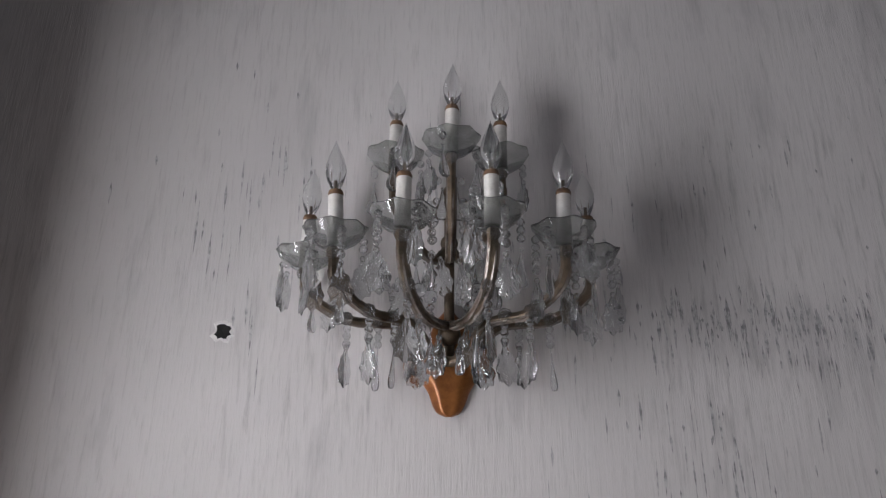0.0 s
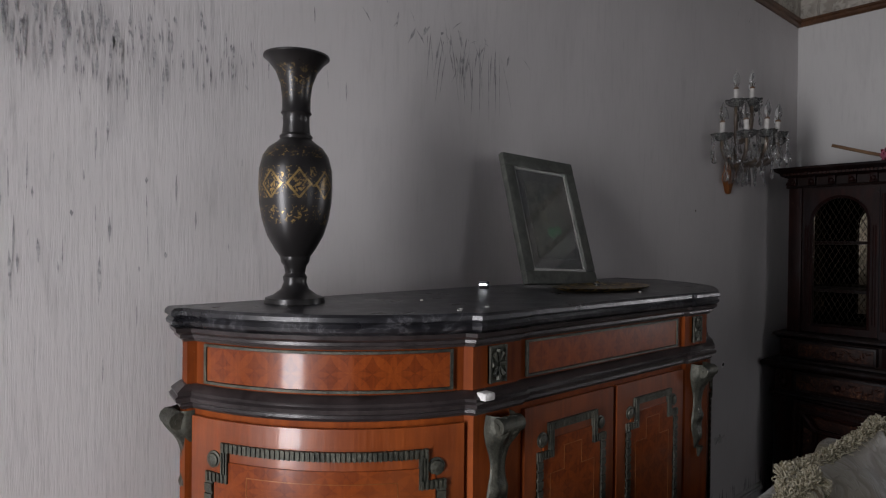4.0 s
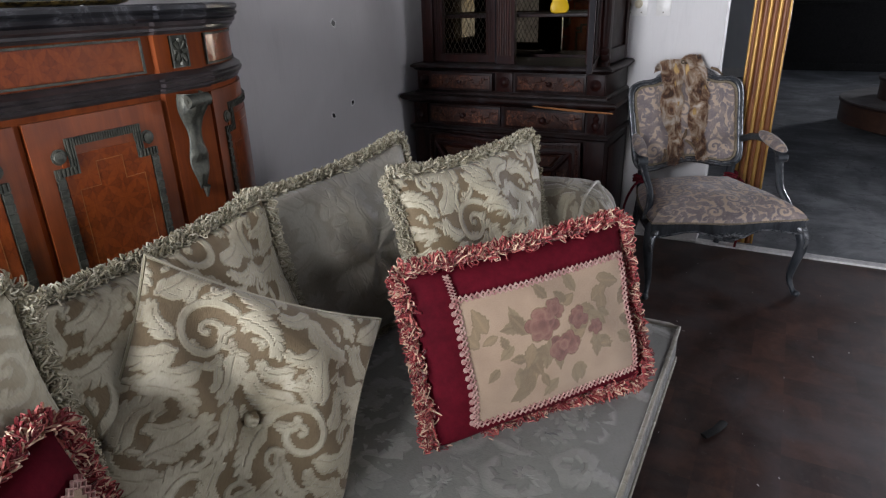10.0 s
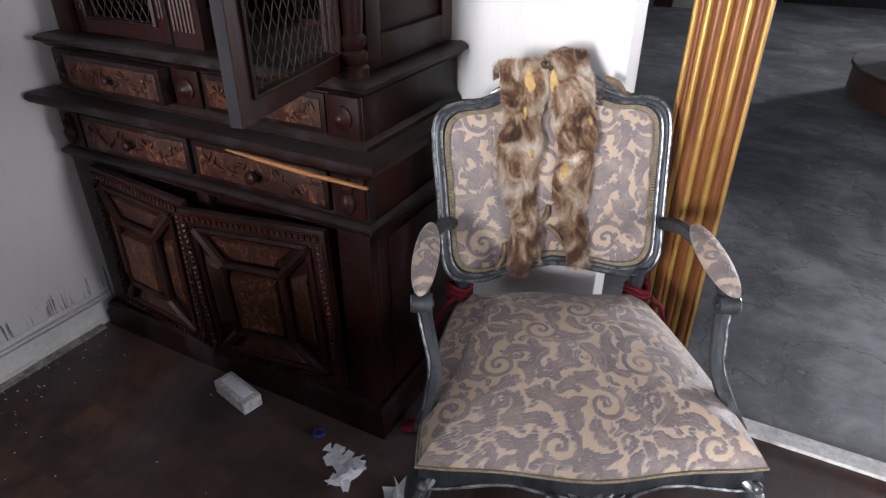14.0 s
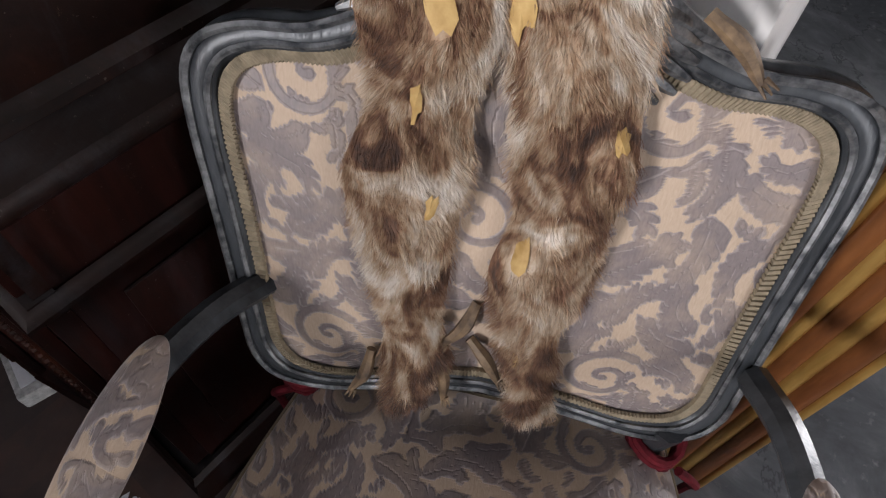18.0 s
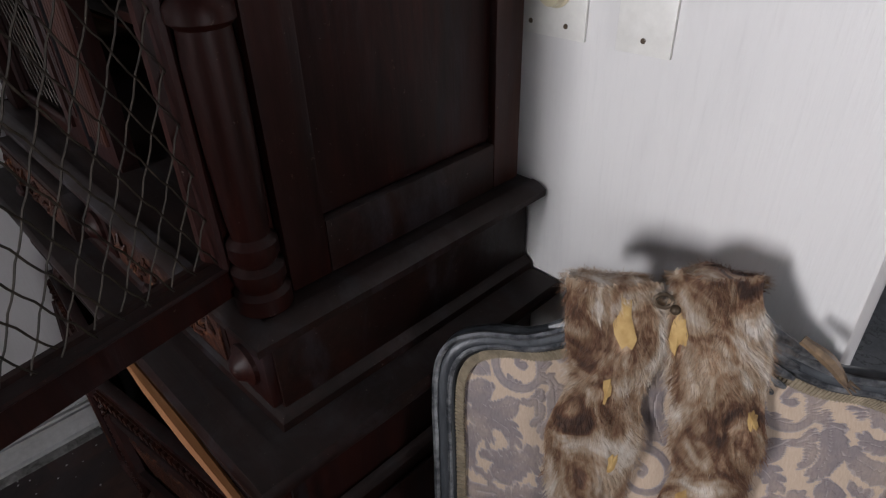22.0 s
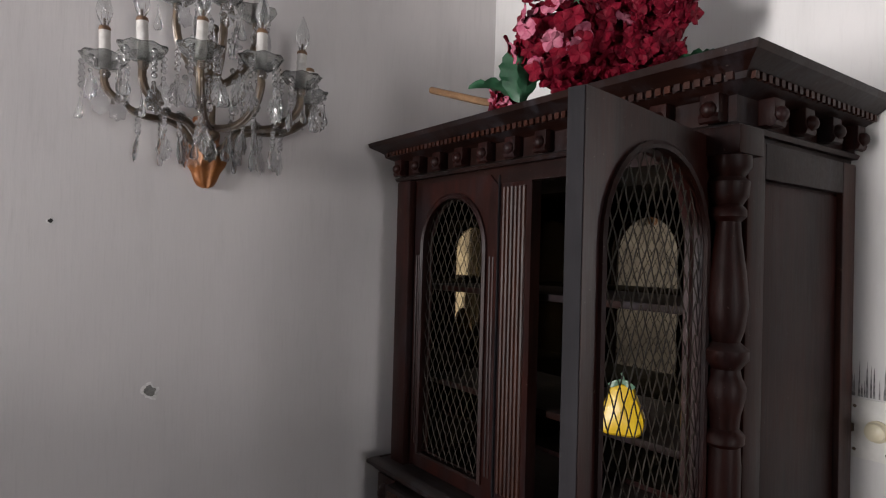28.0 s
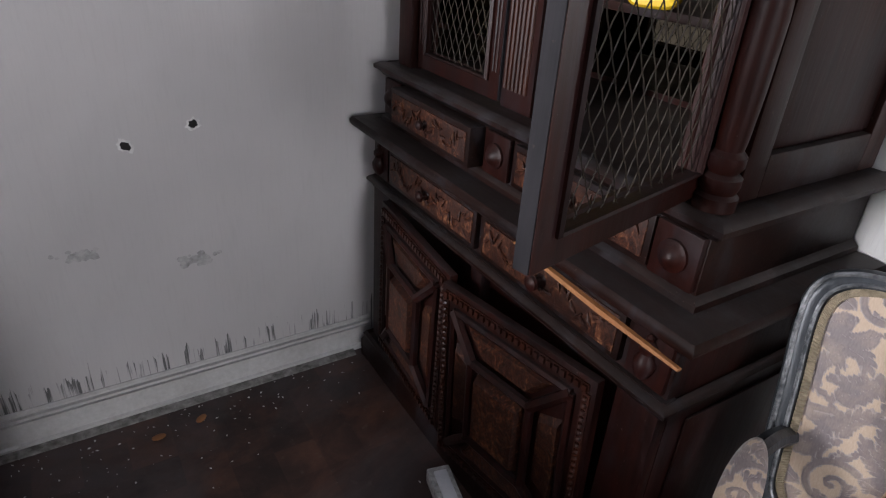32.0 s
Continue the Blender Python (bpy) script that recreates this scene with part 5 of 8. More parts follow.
def walk_rim(rim, step):
    """Even steps along a closed rim: place, way along it, way outwards."""
    mid = sum(rim, Vector()) / len(rim)
    out, carry = [], 0.0
    for a, b in zip(rim, rim[1:] + rim[:1]):
        d = (b - a).length
        while carry < d:
            along = (b - a) / max(d, 1e-6)
            side = Vector((along.z, 0, -along.x))
            side = side if side.dot(a - mid) > 0 else -side
            out.append((a + along * carry, along, side))
            carry += step
        carry -= d
    return out


def scatter(rng):
    return Vector((rng.gauss(0, 1), rng.gauss(0, 1), rng.gauss(0, 1)))


def loops(rim, seed, size=0.024, step=0.0050, count=11, thick=0.0015):
    """A bullion fringe: loose looped cords crowding round the seam."""
    rng = random.Random(seed)
    m = Mesh()
    for p, along, side in walk_rim(rim, step):
        for _ in range(count):
            way = (side * 0.8 + scatter(rng) * 0.7).normalized()
            length, spread = size * rng.uniform(0.5, 1.1), (along + scatter(rng) * 0.6).normalized() * rng.uniform(0.003, 0.0065)
            q = p + side * 0.006
            bow = way.cross(spread).normalized() * length * rng.uniform(-0.35, 0.35)
            pts = [q - spread * 0.6, q + way * length * 0.45 - spread + bow, q + way * length * 0.85 - spread * 0.9 + bow * 0.7, q + way * length + bow * 0.3, q + way * length * 0.82 + spread * 0.9 + bow * 0.5, q + way * length * 0.4 + spread + bow, q + spread * 0.6]
            m.tube(pts, thick, 3)
    return m


def pillow(label, w, h, thick, m, cloth, seed, tuft=0.0, pull=0.06, group="sage pillows on the sofa", fringe=True):
    t = thing("throw_pillow", label, "pillow", m, group)
    shape, rim, _ = pillow_shape(w, h, thick, seed, tuft, 112, pull)
    part("cover", shape, cloth, t, uv=lambda p: (p[0] + seed * 0.37, p[2] + seed * 0.21), cloth=(LEAVES, 0.38))
    if fringe:
        part("fringe", loops(rim, seed, 0.026, 0.0046, 13, 0.0015), FRINGE_SAGE, t, "thick curled sage ruche fringe")
    else:
        part("seam_cord", Mesh().tube(rim, 0.004, 6, shut=True), FRINGE_SAGE, t)
        part("tuft_button", Mesh().ball(0.014, 8, Matrix.Translation((0, -(thick / 2 - tuft + 0.004), h / 2)), (1, 0.5, 1)), cloth, t, "covered button", uv=lambda p: (p[0], p[2]), cloth=(LEAVES, 0.40))
    return t


def stand(x, y, z, yaw, lean, spin=0.0, hold=0.0):
    """The pose of a pillow standing at a place: turned by yaw, leant back by lean, spun in its own plane about its middle."""
    return pose(x, y, z, 0, 0, yaw) @ pose(0, 0, 0, -lean) @ Matrix.Translation((0, 0, hold)) @ pose(0, 0, 0, 0, spin, 0) @ Matrix.Translation((0, 0, -hold))


pillow("large faded sage damask pillow with frayed fringe on the sofa", 0.62, 0.50, 0.19, stand(1.055, -1.145, 0.480, 2, 17, -2, 0.25), PILLOW_FADED, 1)
pillow("sage damask pillow half hidden behind another, frayed fringe", 0.56, 0.46, 0.16, stand(1.60, -1.06, 0.480, -4, 14, -4, 0.23), PILLOW_CLOTH, 2)
pillow("square sage damask pillow with tufted middle, slumped on its corner", 0.47, 0.47, 0.17, stand(1.545, -1.235, 0.430, -20, 24, 33, 0.235), PILLOW_CLOTH, 3, 0.055, fringe=False)
pillow("dull grey-green damask pillow against the sofa back, frayed fringe", 0.58, 0.47, 0.16, stand(2.17, -1.03, 0.480, -6, 14, -3, 0.24), SOFA_WORN, 4)
pillow("pale sage damask pillow with leafy figures beside the sofa arm", 0.55, 0.48, 0.17, stand(2.345, -1.31, 0.480, -15, 13, 0, 0.24), PILLOW_CLOTH, 5)

# tapestry pillows in crimson velvet
n = Nodes("rose_tapestry")
co = n.coords((1, 1, 1), True)
weave = n.noise(co, 500, 2, 0.6)
at = n.node("ShaderNodeAttribute")
at.attribute_name = "figure"
drawn = n.math("ADD", at.outputs["Fac"], n.math("MULTIPLY", n.math("SUBTRACT", n.noise(co, 60, 4, 0.65), 0.5), 0.12))
ground = n.ramp(n.noise(co, 7, 4, 0.6), (0.35, (0.35, 0.255, 0.170)), (0.7, (0.25, 0.175, 0.115)))
leaf_tone = n.ramp(drawn, (0.16, (0.20, 0.155, 0.085)), (0.30, (0.13, 0.095, 0.052)), (0.44, (0.22, 0.16, 0.085)))
rose_tone = n.ramp(drawn, (0.60, (0.105, 0.042, 0.036)), (0.72, (0.165, 0.075, 0.058)), (0.82, (0.215, 0.110, 0.080)), (0.95, (0.30, 0.18, 0.125)))
c = n.mix(n.ramp(drawn, (0.10, 0.0), (0.15, 0.85)), ground, leaf_tone)
c = n.mix(n.ramp(drawn, (0.50, 0.0), (0.56, 0.92)), c, rose_tone)
n.set(Base_Color=n.mix(0.3, c, n.ramp(weave, (0.3, 0.3), (0.7, 0.8)), "SOFT_LIGHT"), Roughness=0.85, Sheen_Weight=0.2)
n.bump(n.math("ADD", weave, n.noise(co, 12, 2, 0.5)), 0.4, 0.004)
TAPESTRY = n.mat


def tapestry_pillow(label, m, seed, w=0.53, h=0.365, thick=0.13):
    t = thing("tapestry_pillow", label, "pillow", m, "crimson pillows on the sofa")
    shape, rim, skin = pillow_shape(w, h, thick, seed, pull=0.02, calm=0.3)
    part("cover", shape, VELVET, t)
    part("fringe", loops(rim, seed, 0.031, 0.0050, 12, 0.0016), FRINGE_RED, t, "looped rose and gold bullion fringe")
    a0, a1, b0, b1 = -0.70, 0.86, -0.80, 0.66
    def on_face(a, b, lift):
        x, y, z = skin((a + 1) / 2, (b + 1) / 2)
        return (x, y - lift, z)
    panel = Mesh().grid(lambda u, v: on_face(a0 + (a1 - a0) * u, b0 + (b1 - b0) * v, 0.005), 150, 110)
    part("tapestry_panel", panel, TAPESTRY, t, "beige tapestry panel with faded roses", uv=lambda p: (p[0] + 0.18, p[2] + 0.03), cloth=(ROSES, 0.40))
    braid = Mesh()
    ring = [(a0, b0), (a1, b0), (a1, b1), (a0, b1)]
    for (p0, q0), (p1, q1) in zip(ring, ring[1:] + ring[:1]):
        count = 34 if q0 == q1 else 24
        for phase in (0, 1):
            pts = []
            for k in range(count + 1):
                s = k / count
                a, b = p0 + (p1 - p0) * s, q0 + (q1 - q0) * s
                side = 0.006 * (1 if (k + phase) % 2 else -1)
                x, y, z = on_face(a, b, 0.008)
                pts.append((x + (side if p0 == p1 else 0), y, z + (side if q0 == q1 else 0)))
            braid.tube(pts, 0.0026, 5)
    for phase in (0, 1):
        braid.tube([(on_face(a0, b1 + (0.94 - b1) * k / 8, 0.008)[0] + 0.006 * (1 if (k + phase) % 2 else -1), *on_face(a0, b1 + (0.94 - b1) * k / 8, 0.008)[1:]) for k in range(9)], 0.0026, 5)
    for k in range(16):
        x, y, z = on_face(a0, b0 + (b1 - b0) * (k + 0.5) / 16, 0.006)
        braid.lathe([(0.0060, 0.0), (0.0055, 0.0012), (0.001, 0.0014)], 8, Matrix.Translation((x - 0.009, y, z)) @ pose(0, 0, 0, 90))
    part("braid", braid, LACE, t, "cream and pink zigzag braid")
    return t


tapestry_pillow("crimson velvet pillow with a faded rose tapestry panel and looped fringe", stand(2.030, -1.548, 0.487, -38, 17, -2.5, 0.18), 11)
tapestry_pillow("crimson tapestry pillow turned edge-on, leaning on a larger pillow", pose(1.085, -1.275, 0.478, -12, -4.5, 22), 12, 0.55, 0.335, 0.17)


# ---- the carved oak dresser in the corner; local x runs south along the east wall, local -y faces the room ----
dresser = thing("oak_dresser", "dark carved oak dresser with wire-mesh doors, one hanging open", "cabinet", pose(4.498, -0.62, 0, 0, 0, -90))
def dp(name, shape, material=None, parent=None, label="", **kw):
    return part(name, shape, material or BLACK_WOOD, parent or dresser, label, **kw)


def three_sides(hx, fy):
    return [(-hx, -0.004), (-hx, fy), (hx, fy), (hx, -0.004)]


dp("plinth", Mesh().box(-0.565, 0.565, -0.52, -0.004, 0, 0.085, 0.004).sweep(three_sides(0.56, -0.515), [(0, 0.0), (0.012, 0.0), (0.014, 0.06), (0.006, 0.075), (0.008, 0.088), (0, 0.10)]), OAK_FLAT)
dp("carcass", Mesh().box(-0.545, 0.545, -0.470, -0.004, 0.085, 0.80))
dp("side_panel", Mesh().box(0.546, 0.552, -0.42, -0.07, 0.16, 0.60, 0.003))
for x0, x1 in ((-0.545, -0.450), (-0.022, 0.022), (0.450, 0.545)):
    dp("stile", Mesh().box(x0, x1, -0.498, -0.470, 0.10, 0.645, 0.003))
dp("bottom_rail", Mesh().box(-0.45, 0.45, -0.498, -0.470, 0.10, 0.135, 0.003), OAK_FLAT)
dp("waist", Mesh().box(-0.55, 0.55, -0.500, -0.470, 0.632, 0.668).sweep(three_sides(0.548, -0.498), [(0, 0.640), (0.010, 0.643), (0.016, 0.650), (0.016, 0.656), (0.008, 0.664), (0, 0.666)]), OAK_FLAT)
dp("rail", Mesh().box(-0.545, 0.545, -0.490, -0.470, 0.668, 0.80), OAK_FLAT)
ledge = [(0, 0.790), (0.012, 0.790), (0.018, 0.797), (0.034, 0.802), (0.044, 0.808), (0.050, 0.816), (0.050, 0.826), (0.044, 0.834), (0, 0.836)]
dp("ledge", Mesh().sweep(three_sides(0.550, -0.500), ledge).box(-0.555, 0.555, -0.51, -0.004, 0.795, 0.8355), OAK_FLAT, label="dusty projecting ledge, its edge split")
splinter = Mesh().tube([(0.185, -0.553, 0.806), (0.30, -0.5545, 0.801), (0.42, -0.555, 0.795), (0.590, -0.557, 0.792)], [0.004, 0.009, 0.010, 0.006], 6, flat=0.6)
dp("splintered_edge", splinter, RAW_WOOD, label="strip of raw orange wood torn off the ledge", smooth=0)


def knob(x, y, z, r, parent):
    dp("knob", Mesh().lathe([(r * 0.9, 0), (r * 0.5, r * 0.3), (r * 0.45, r * 0.8), (r, r * 1.3), (r * 0.95, r * 1.7), (r * 0.5, r * 2.0), (0.001, r * 2.1)], 14, pose(x, y, z, 90)), BLACK_WOOD, parent)


def drawer(x0, x1, z0, z1, y, proud, knob_r):
    """A drawer front with a sunk carved field and a turned knob."""
    d = dp("drawer", Mesh().box(x0, x1, y - 0.014 - proud, y + 0.01, z0, z1, 0.003), OAK_FLAT)
    field = Mesh()
    rng = random.Random(int(x0 * 1000) + int(z0 * 100))
    field.box(x0 + 0.012, x1 - 0.012, y - 0.017 - proud, y - 0.012 - proud, z0 + 0.012, z1 - 0.012, 0.002)
    for k in range(26):
        s = k / 25
        cx, cz = x0 + 0.03 + (x1 - x0 - 0.06) * s, (z0 + z1) / 2 + (z1 - z0) * 0.20 * math.sin(s * 21)
        a = rng.uniform(0, 3.14)
        l = 0.010 + 0.006 * rng.random()
        field.tube([(cx - l * math.cos(a), y - 0.018 - proud, cz - l * math.sin(a)), (cx, y - 0.021 - proud, cz), (cx + l * math.cos(a), y - 0.018 - proud, cz + l * math.sin(a))], [0.002, 0.004, 0.002], 5)
    dp("carved_field", field, CARVED, d, "red-brown field carved with leaf scrolls, rubbed pale")
    knob((x0 + x1) / 2, y - 0.018 - proud, (z0 + z1) / 2, knob_r, d)
    return d


drawer(-0.44, -0.012, 0.680, 0.782, -0.490, 0.0, 0.015)
drawer(0.012, 0.44, 0.680, 0.782, -0.490, 0.0, 0.017)
for x in (-0.497, 0.497):
    dp("finial_block", Mesh().box(x - 0.042, x + 0.042, -0.500, -0.488, 0.676, 0.786, 0.003))
    dp("finial", Mesh().lathe([(0.004, 0), (0.012, 0.008), (0.018, 0.022), (0.020, 0.036), (0.014, 0.048), (0.010, 0.054), (0.016, 0.062), (0.016, 0.070), (0.006, 0.080), (0.008, 0.086), (0.001, 0.092)], 14, pose(x, -0.506, 0.686)), BLACK_WOOD)


def panel_door(width, height):
    """A lower door: mitred raised panel round a square boss, with beaded strips. Local x from the hinge, z from the sill."""
    d = Mesh().box(0, width, 0.0, 0.022, 0, height, 0.003)
    door = dp("lower_door", d)
    w, h = width, height
    def slab(name, corners, y0, y1, material):
        m = Mesh()
        inner = [Vector((sum(c[0] for c in corners) / len(corners), 0, sum(c[1] for c in corners) / len(corners)))] * len(corners)
        low = [(x, y0, z) for x, z in corners]
        high = [(x + (i.x - x) * 0.16, y1, z + (i.z - z) * 0.16) for (x, z), i in zip(corners, inner)]
        k = len(corners)
        m.add(low + high, [tuple(range(k, 2 * k))] + [(j, (j + 1) % k, k + (j + 1) % k, k + j) for j in range(k)])
        return dp(name, m, material, door, smooth=0)
    a, b = 0.050, 0.052
    cx, cz, bx, bz = w / 2, h / 2, w * 0.17, h * 0.19
    lo, hi, le, ri = b, h - b, a, w - a
    mx, mz = w * 0.10, h * 0.16
    slab("top_panel", [(le + mx, hi - 0.012), (ri - mx, hi - 0.012), (cx + bx, cz + bz + 0.03), (cx - bx, cz + bz + 0.03)], 0.0, -0.012, CARVED)
    slab("bottom_panel", [(le + mx, lo + 0.012), (cx - bx, cz - bz - 0.03), (cx + bx, cz - bz - 0.03), (ri - mx, lo + 0.012)], 0.0, -0.012, CARVED)
    slab("side_panel", [(le + 0.012, lo + mz), (le + 0.012, hi - mz), (cx - bx - 0.028, cz + bz), (cx - bx - 0.028, cz - bz)], 0.0, -0.010, CARVED)
    slab("side_panel", [(ri - 0.012, lo + mz), (cx + bx + 0.028, cz - bz), (cx + bx + 0.028, cz + bz), (ri - 0.012, hi - mz)], 0.0, -0.010, CARVED)
    slab("boss_panel", [(cx - bx, cz - bz), (cx + bx, cz - bz), (cx + bx, cz + bz), (cx - bx, cz + bz)], 0.0, -0.034, CARVED)
    ribs = [((le, hi), (cx - bx - 0.012, cz + bz + 0.014)), ((ri, hi), (cx + bx + 0.012, cz + bz + 0.014)), ((le, lo), (cx - bx - 0.012, cz - bz - 0.014)), ((ri, lo), (cx + bx + 0.012, cz - bz - 0.014))]
    for (x0, z0), (x1, z1) in ribs:
        dp("mitre_rib", Mesh().tube([(x0, -0.004, z0), (x1, -0.020, z1)], 0.013, 6), None, door, smooth=0)
    ring = [(cx - bx - 0.014, cz - bz - 0.016), (cx + bx + 0.014, cz - bz - 0.016), (cx + bx + 0.014, cz + bz + 0.016), (cx - bx - 0.014, cz + bz + 0.016)]
    for (x0, z0), (x1, z1) in zip(ring, ring[1:] + ring[:1]):
        dp("boss_moulding", Mesh().tube([(x0, -0.020, z0), (x1, -0.020, z1)], 0.011, 6), None, door, smooth=0)
    for z0 in (0.012, h - 0.030):
        beads = Mesh().box(0.015, w - 0.015, -0.004, 0, z0, z0 + 0.018)
        for k in range(24):
            x = 0.022 + (w - 0.044) * k / 23
            beads.box(x - 0.005, x + 0.005, -0.010, -0.004, z0 + 0.002, z0 + 0.016)
        dp("bead_strip", beads, REDDISH, door, smooth=0)
    for x0 in (0.010, w - 0.028):
        beads = Mesh().box(x0, x0 + 0.018, -0.004, 0, 0.034, h - 0.034)
        for k in range(26):
            z = 0.045 + (h - 0.09) * k / 25
            beads.ball(0.007, 4, Matrix.Translation((x0 + 0.009, -0.005, z)))
        dp("bead_strip", beads, REDDISH, door)
    for p, q in (((le, lo), (ri, lo)), ((le, hi), (ri, hi)), ((le, lo), (le, hi)), ((ri, lo), (ri, hi))):
        dp("frame_moulding", Mesh().tube([(p[0], -0.004, p[1]), (q[0], -0.004, q[1])], 0.009, 6), None, door, smooth=0)
    return door


ld = panel_door(0.425, 0.495)
ld.matrix_basis = pose(-0.448, -0.5235, 0.137, 0, 1.2, -5)
rd = panel_door(0.448, 0.495)
rd.matrix_basis = pose(0.450, -0.5235, 0.137, 0, -2.2, 7.0) @ Matrix.Translation((-0.448, 0, 0))

# upper part
dp("upper_plinth", Mesh().box(-0.525, 0.525, -0.465, -0.004, 0.836, 0.966, 0.003), OAK_FLAT)
dp("upper_plinth_foot", Mesh().sweep(three_sides(0.524, -0.464), [(0, 0.836), (0.016, 0.836), (0.014, 0.846), (0.004, 0.854), (0, 0.856)]), OAK_FLAT)
dp("upper_sill", Mesh().sweep(three_sides(0.532, -0.470), [(0, 0.958), (0.006, 0.960), (0.014, 0.970), (0.026, 0.976), (0.026, 0.986), (0.012, 0.994), (0, 0.996)]).box(-0.53, 0.53, -0.47, -0.004, 0.965, 0.994), OAK_FLAT, label="dusty sill under the mesh doors")
drawer(-0.43, -0.060, 0.862, 0.954, -0.463, 0.030, 0.012)
drawer(0.060, 0.43, 0.862, 0.954, -0.463, 0.0, 0.012)
for x in (-0.478, 0.0, 0.478):
    dp("plinth_block", Mesh().box(x - 0.044, x + 0.044, -0.478, -0.463, 0.860, 0.956, 0.004))
    dp("plinth_boss", Mesh().lathe([(0.028, 0), (0.028, 0.006), (0.020, 0.010), (0.014, 0.018), (0.001, 0.022)], 14, pose(x, -0.478, 0.908, 90)), BLACK_WOOD)
MIRROR = Nodes("old_mirror_back")
film = MIRROR.noise(MIRROR.coords(), 6, 5, 0.65, 0.8)
MIRROR.set(Base_Color=MIRROR.ramp(film, (0.35, (0.34, 0.30, 0.22)), (0.7, (0.15, 0.13, 0.10))), Metallic=1.0, Roughness=MIRROR.math("MULTIPLY_ADD", film, 0.05, 0.0))
MIRROR = MIRROR.mat
dp("side_wall", Mesh().box(-0.498, -0.478, -0.42, -0.004, 0.994, 1.80))
dp("side_wall", Mesh().box(0.478, 0.498, -0.42, -0.004, 0.994, 1.80))
dp("back_panel", Mesh().box(-0.478, 0.478, -0.018, -0.004, 0.994, 1.80))
dp("mirror_back", Mesh().box(-0.470, 0.470, -0.024, -0.0185, 1.01, 1.78), MIRROR, label="spotted old mirror at the back", smooth=0)
dp("mirror_side", Mesh().box(-0.4775, -0.472, -0.40, -0.026, 1.01, 1.78), MIRROR, label="spotted old mirror on the inner side", smooth=0)
dp("roof_board", Mesh().box(-0.50, 0.50, -0.42, -0.004, 1.78, 1.81), OAK_FLAT)
for z in (1.236, 1.50):
    dp("shelf", Mesh().box(-0.476, 0.476, -0.36, -0.026, z - 0.016, z, 0.003), OAK_FLAT)
dp("end_pilaster", Mesh().box(-0.498, -0.432, -0.452, -0.428, 0.996, 1.79, 0.004), label="plain dark pilaster")
for x0, x1 in ((-0.498, -0.430), (0.452, 0.498)):
    dp("upper_stile", Mesh().box(x0, x1, -0.428, -0.400, 0.994, 1.79, 0.003))
dp("top_rail", Mesh().box(-0.498, 0.498, -0.426, -0.400, 1.755, 1.80), OAK_FLAT)
mid = dp("middle_pilaster", Mesh().box(-0.074, 0.030, -0.424, -0.395, 0.994, 1.790))
for k in range(6):
    x = -0.060 + k * 0.0135
    dp("reed", Mesh().tube([(x, -0.425, 1.035), (x, -0.425, 1.745)], 0.0055, 8), REDDISH, mid)
dp("side_panel_upper", Mesh().box(0.4985, 0.504, -0.375, -0.070, 1.075, 1.715, 0.002), label="plain sunk side panel")
for y0, y1, z0, z1 in ((-0.42, -0.365, 1.0, 1.78), (-0.075, -0.020, 1.0, 1.78), (-0.365, -0.075, 1.0, 1.07), (-0.365, -0.075, 1.72, 1.78)):
    dp("side_frame", Mesh().box(0.4985, 0.516, y0, y1, z0, z1, 0.004), REDDISH if y1 > -0.05 else BLACK_WOOD if z1 - z0 > 0.3 else OAK_FLAT)

column = [(0.030, 0.0), (0.030, 0.020), (0.024, 0.026), (0.028, 0.036), (0.028, 0.050), (0.020, 0.056), (0.026, 0.066), (0.026, 0.082), (0.019, 0.090), (0.021, 0.110), (0.024, 0.180), (0.025, 0.270), (0.023, 0.300), (0.029, 0.306), (0.029, 0.318), (0.021, 0.328), (0.023, 0.350), (0.029, 0.375), (0.030, 0.392), (0.023, 0.408), (0.021, 0.420), (0.033, 0.436), (0.033, 0.450), (0.020, 0.462), (0.026, 0.480), (0.031, 0.520), (0.027, 0.570), (0.019, 0.630), (0.018, 0.650), (0.026, 0.658), (0.026, 0.668), (0.020, 0.676), (0.028, 0.690), (0.030, 0.712), (0.022, 0.720), (0.032, 0.734), (0.032, 0.752)]
for x in (0.500,):
    dp("column", Mesh().lathe([(r * 1.05, z) for r, z in column], 20, Matrix.Translation((x, -0.448, 0.996))), BLACK_WOOD, label="turned baluster column")
    dp("column_cap", Mesh().box(x - 0.036, x + 0.036, -0.482, -0.41, 1.748, 1.792, 0.004))


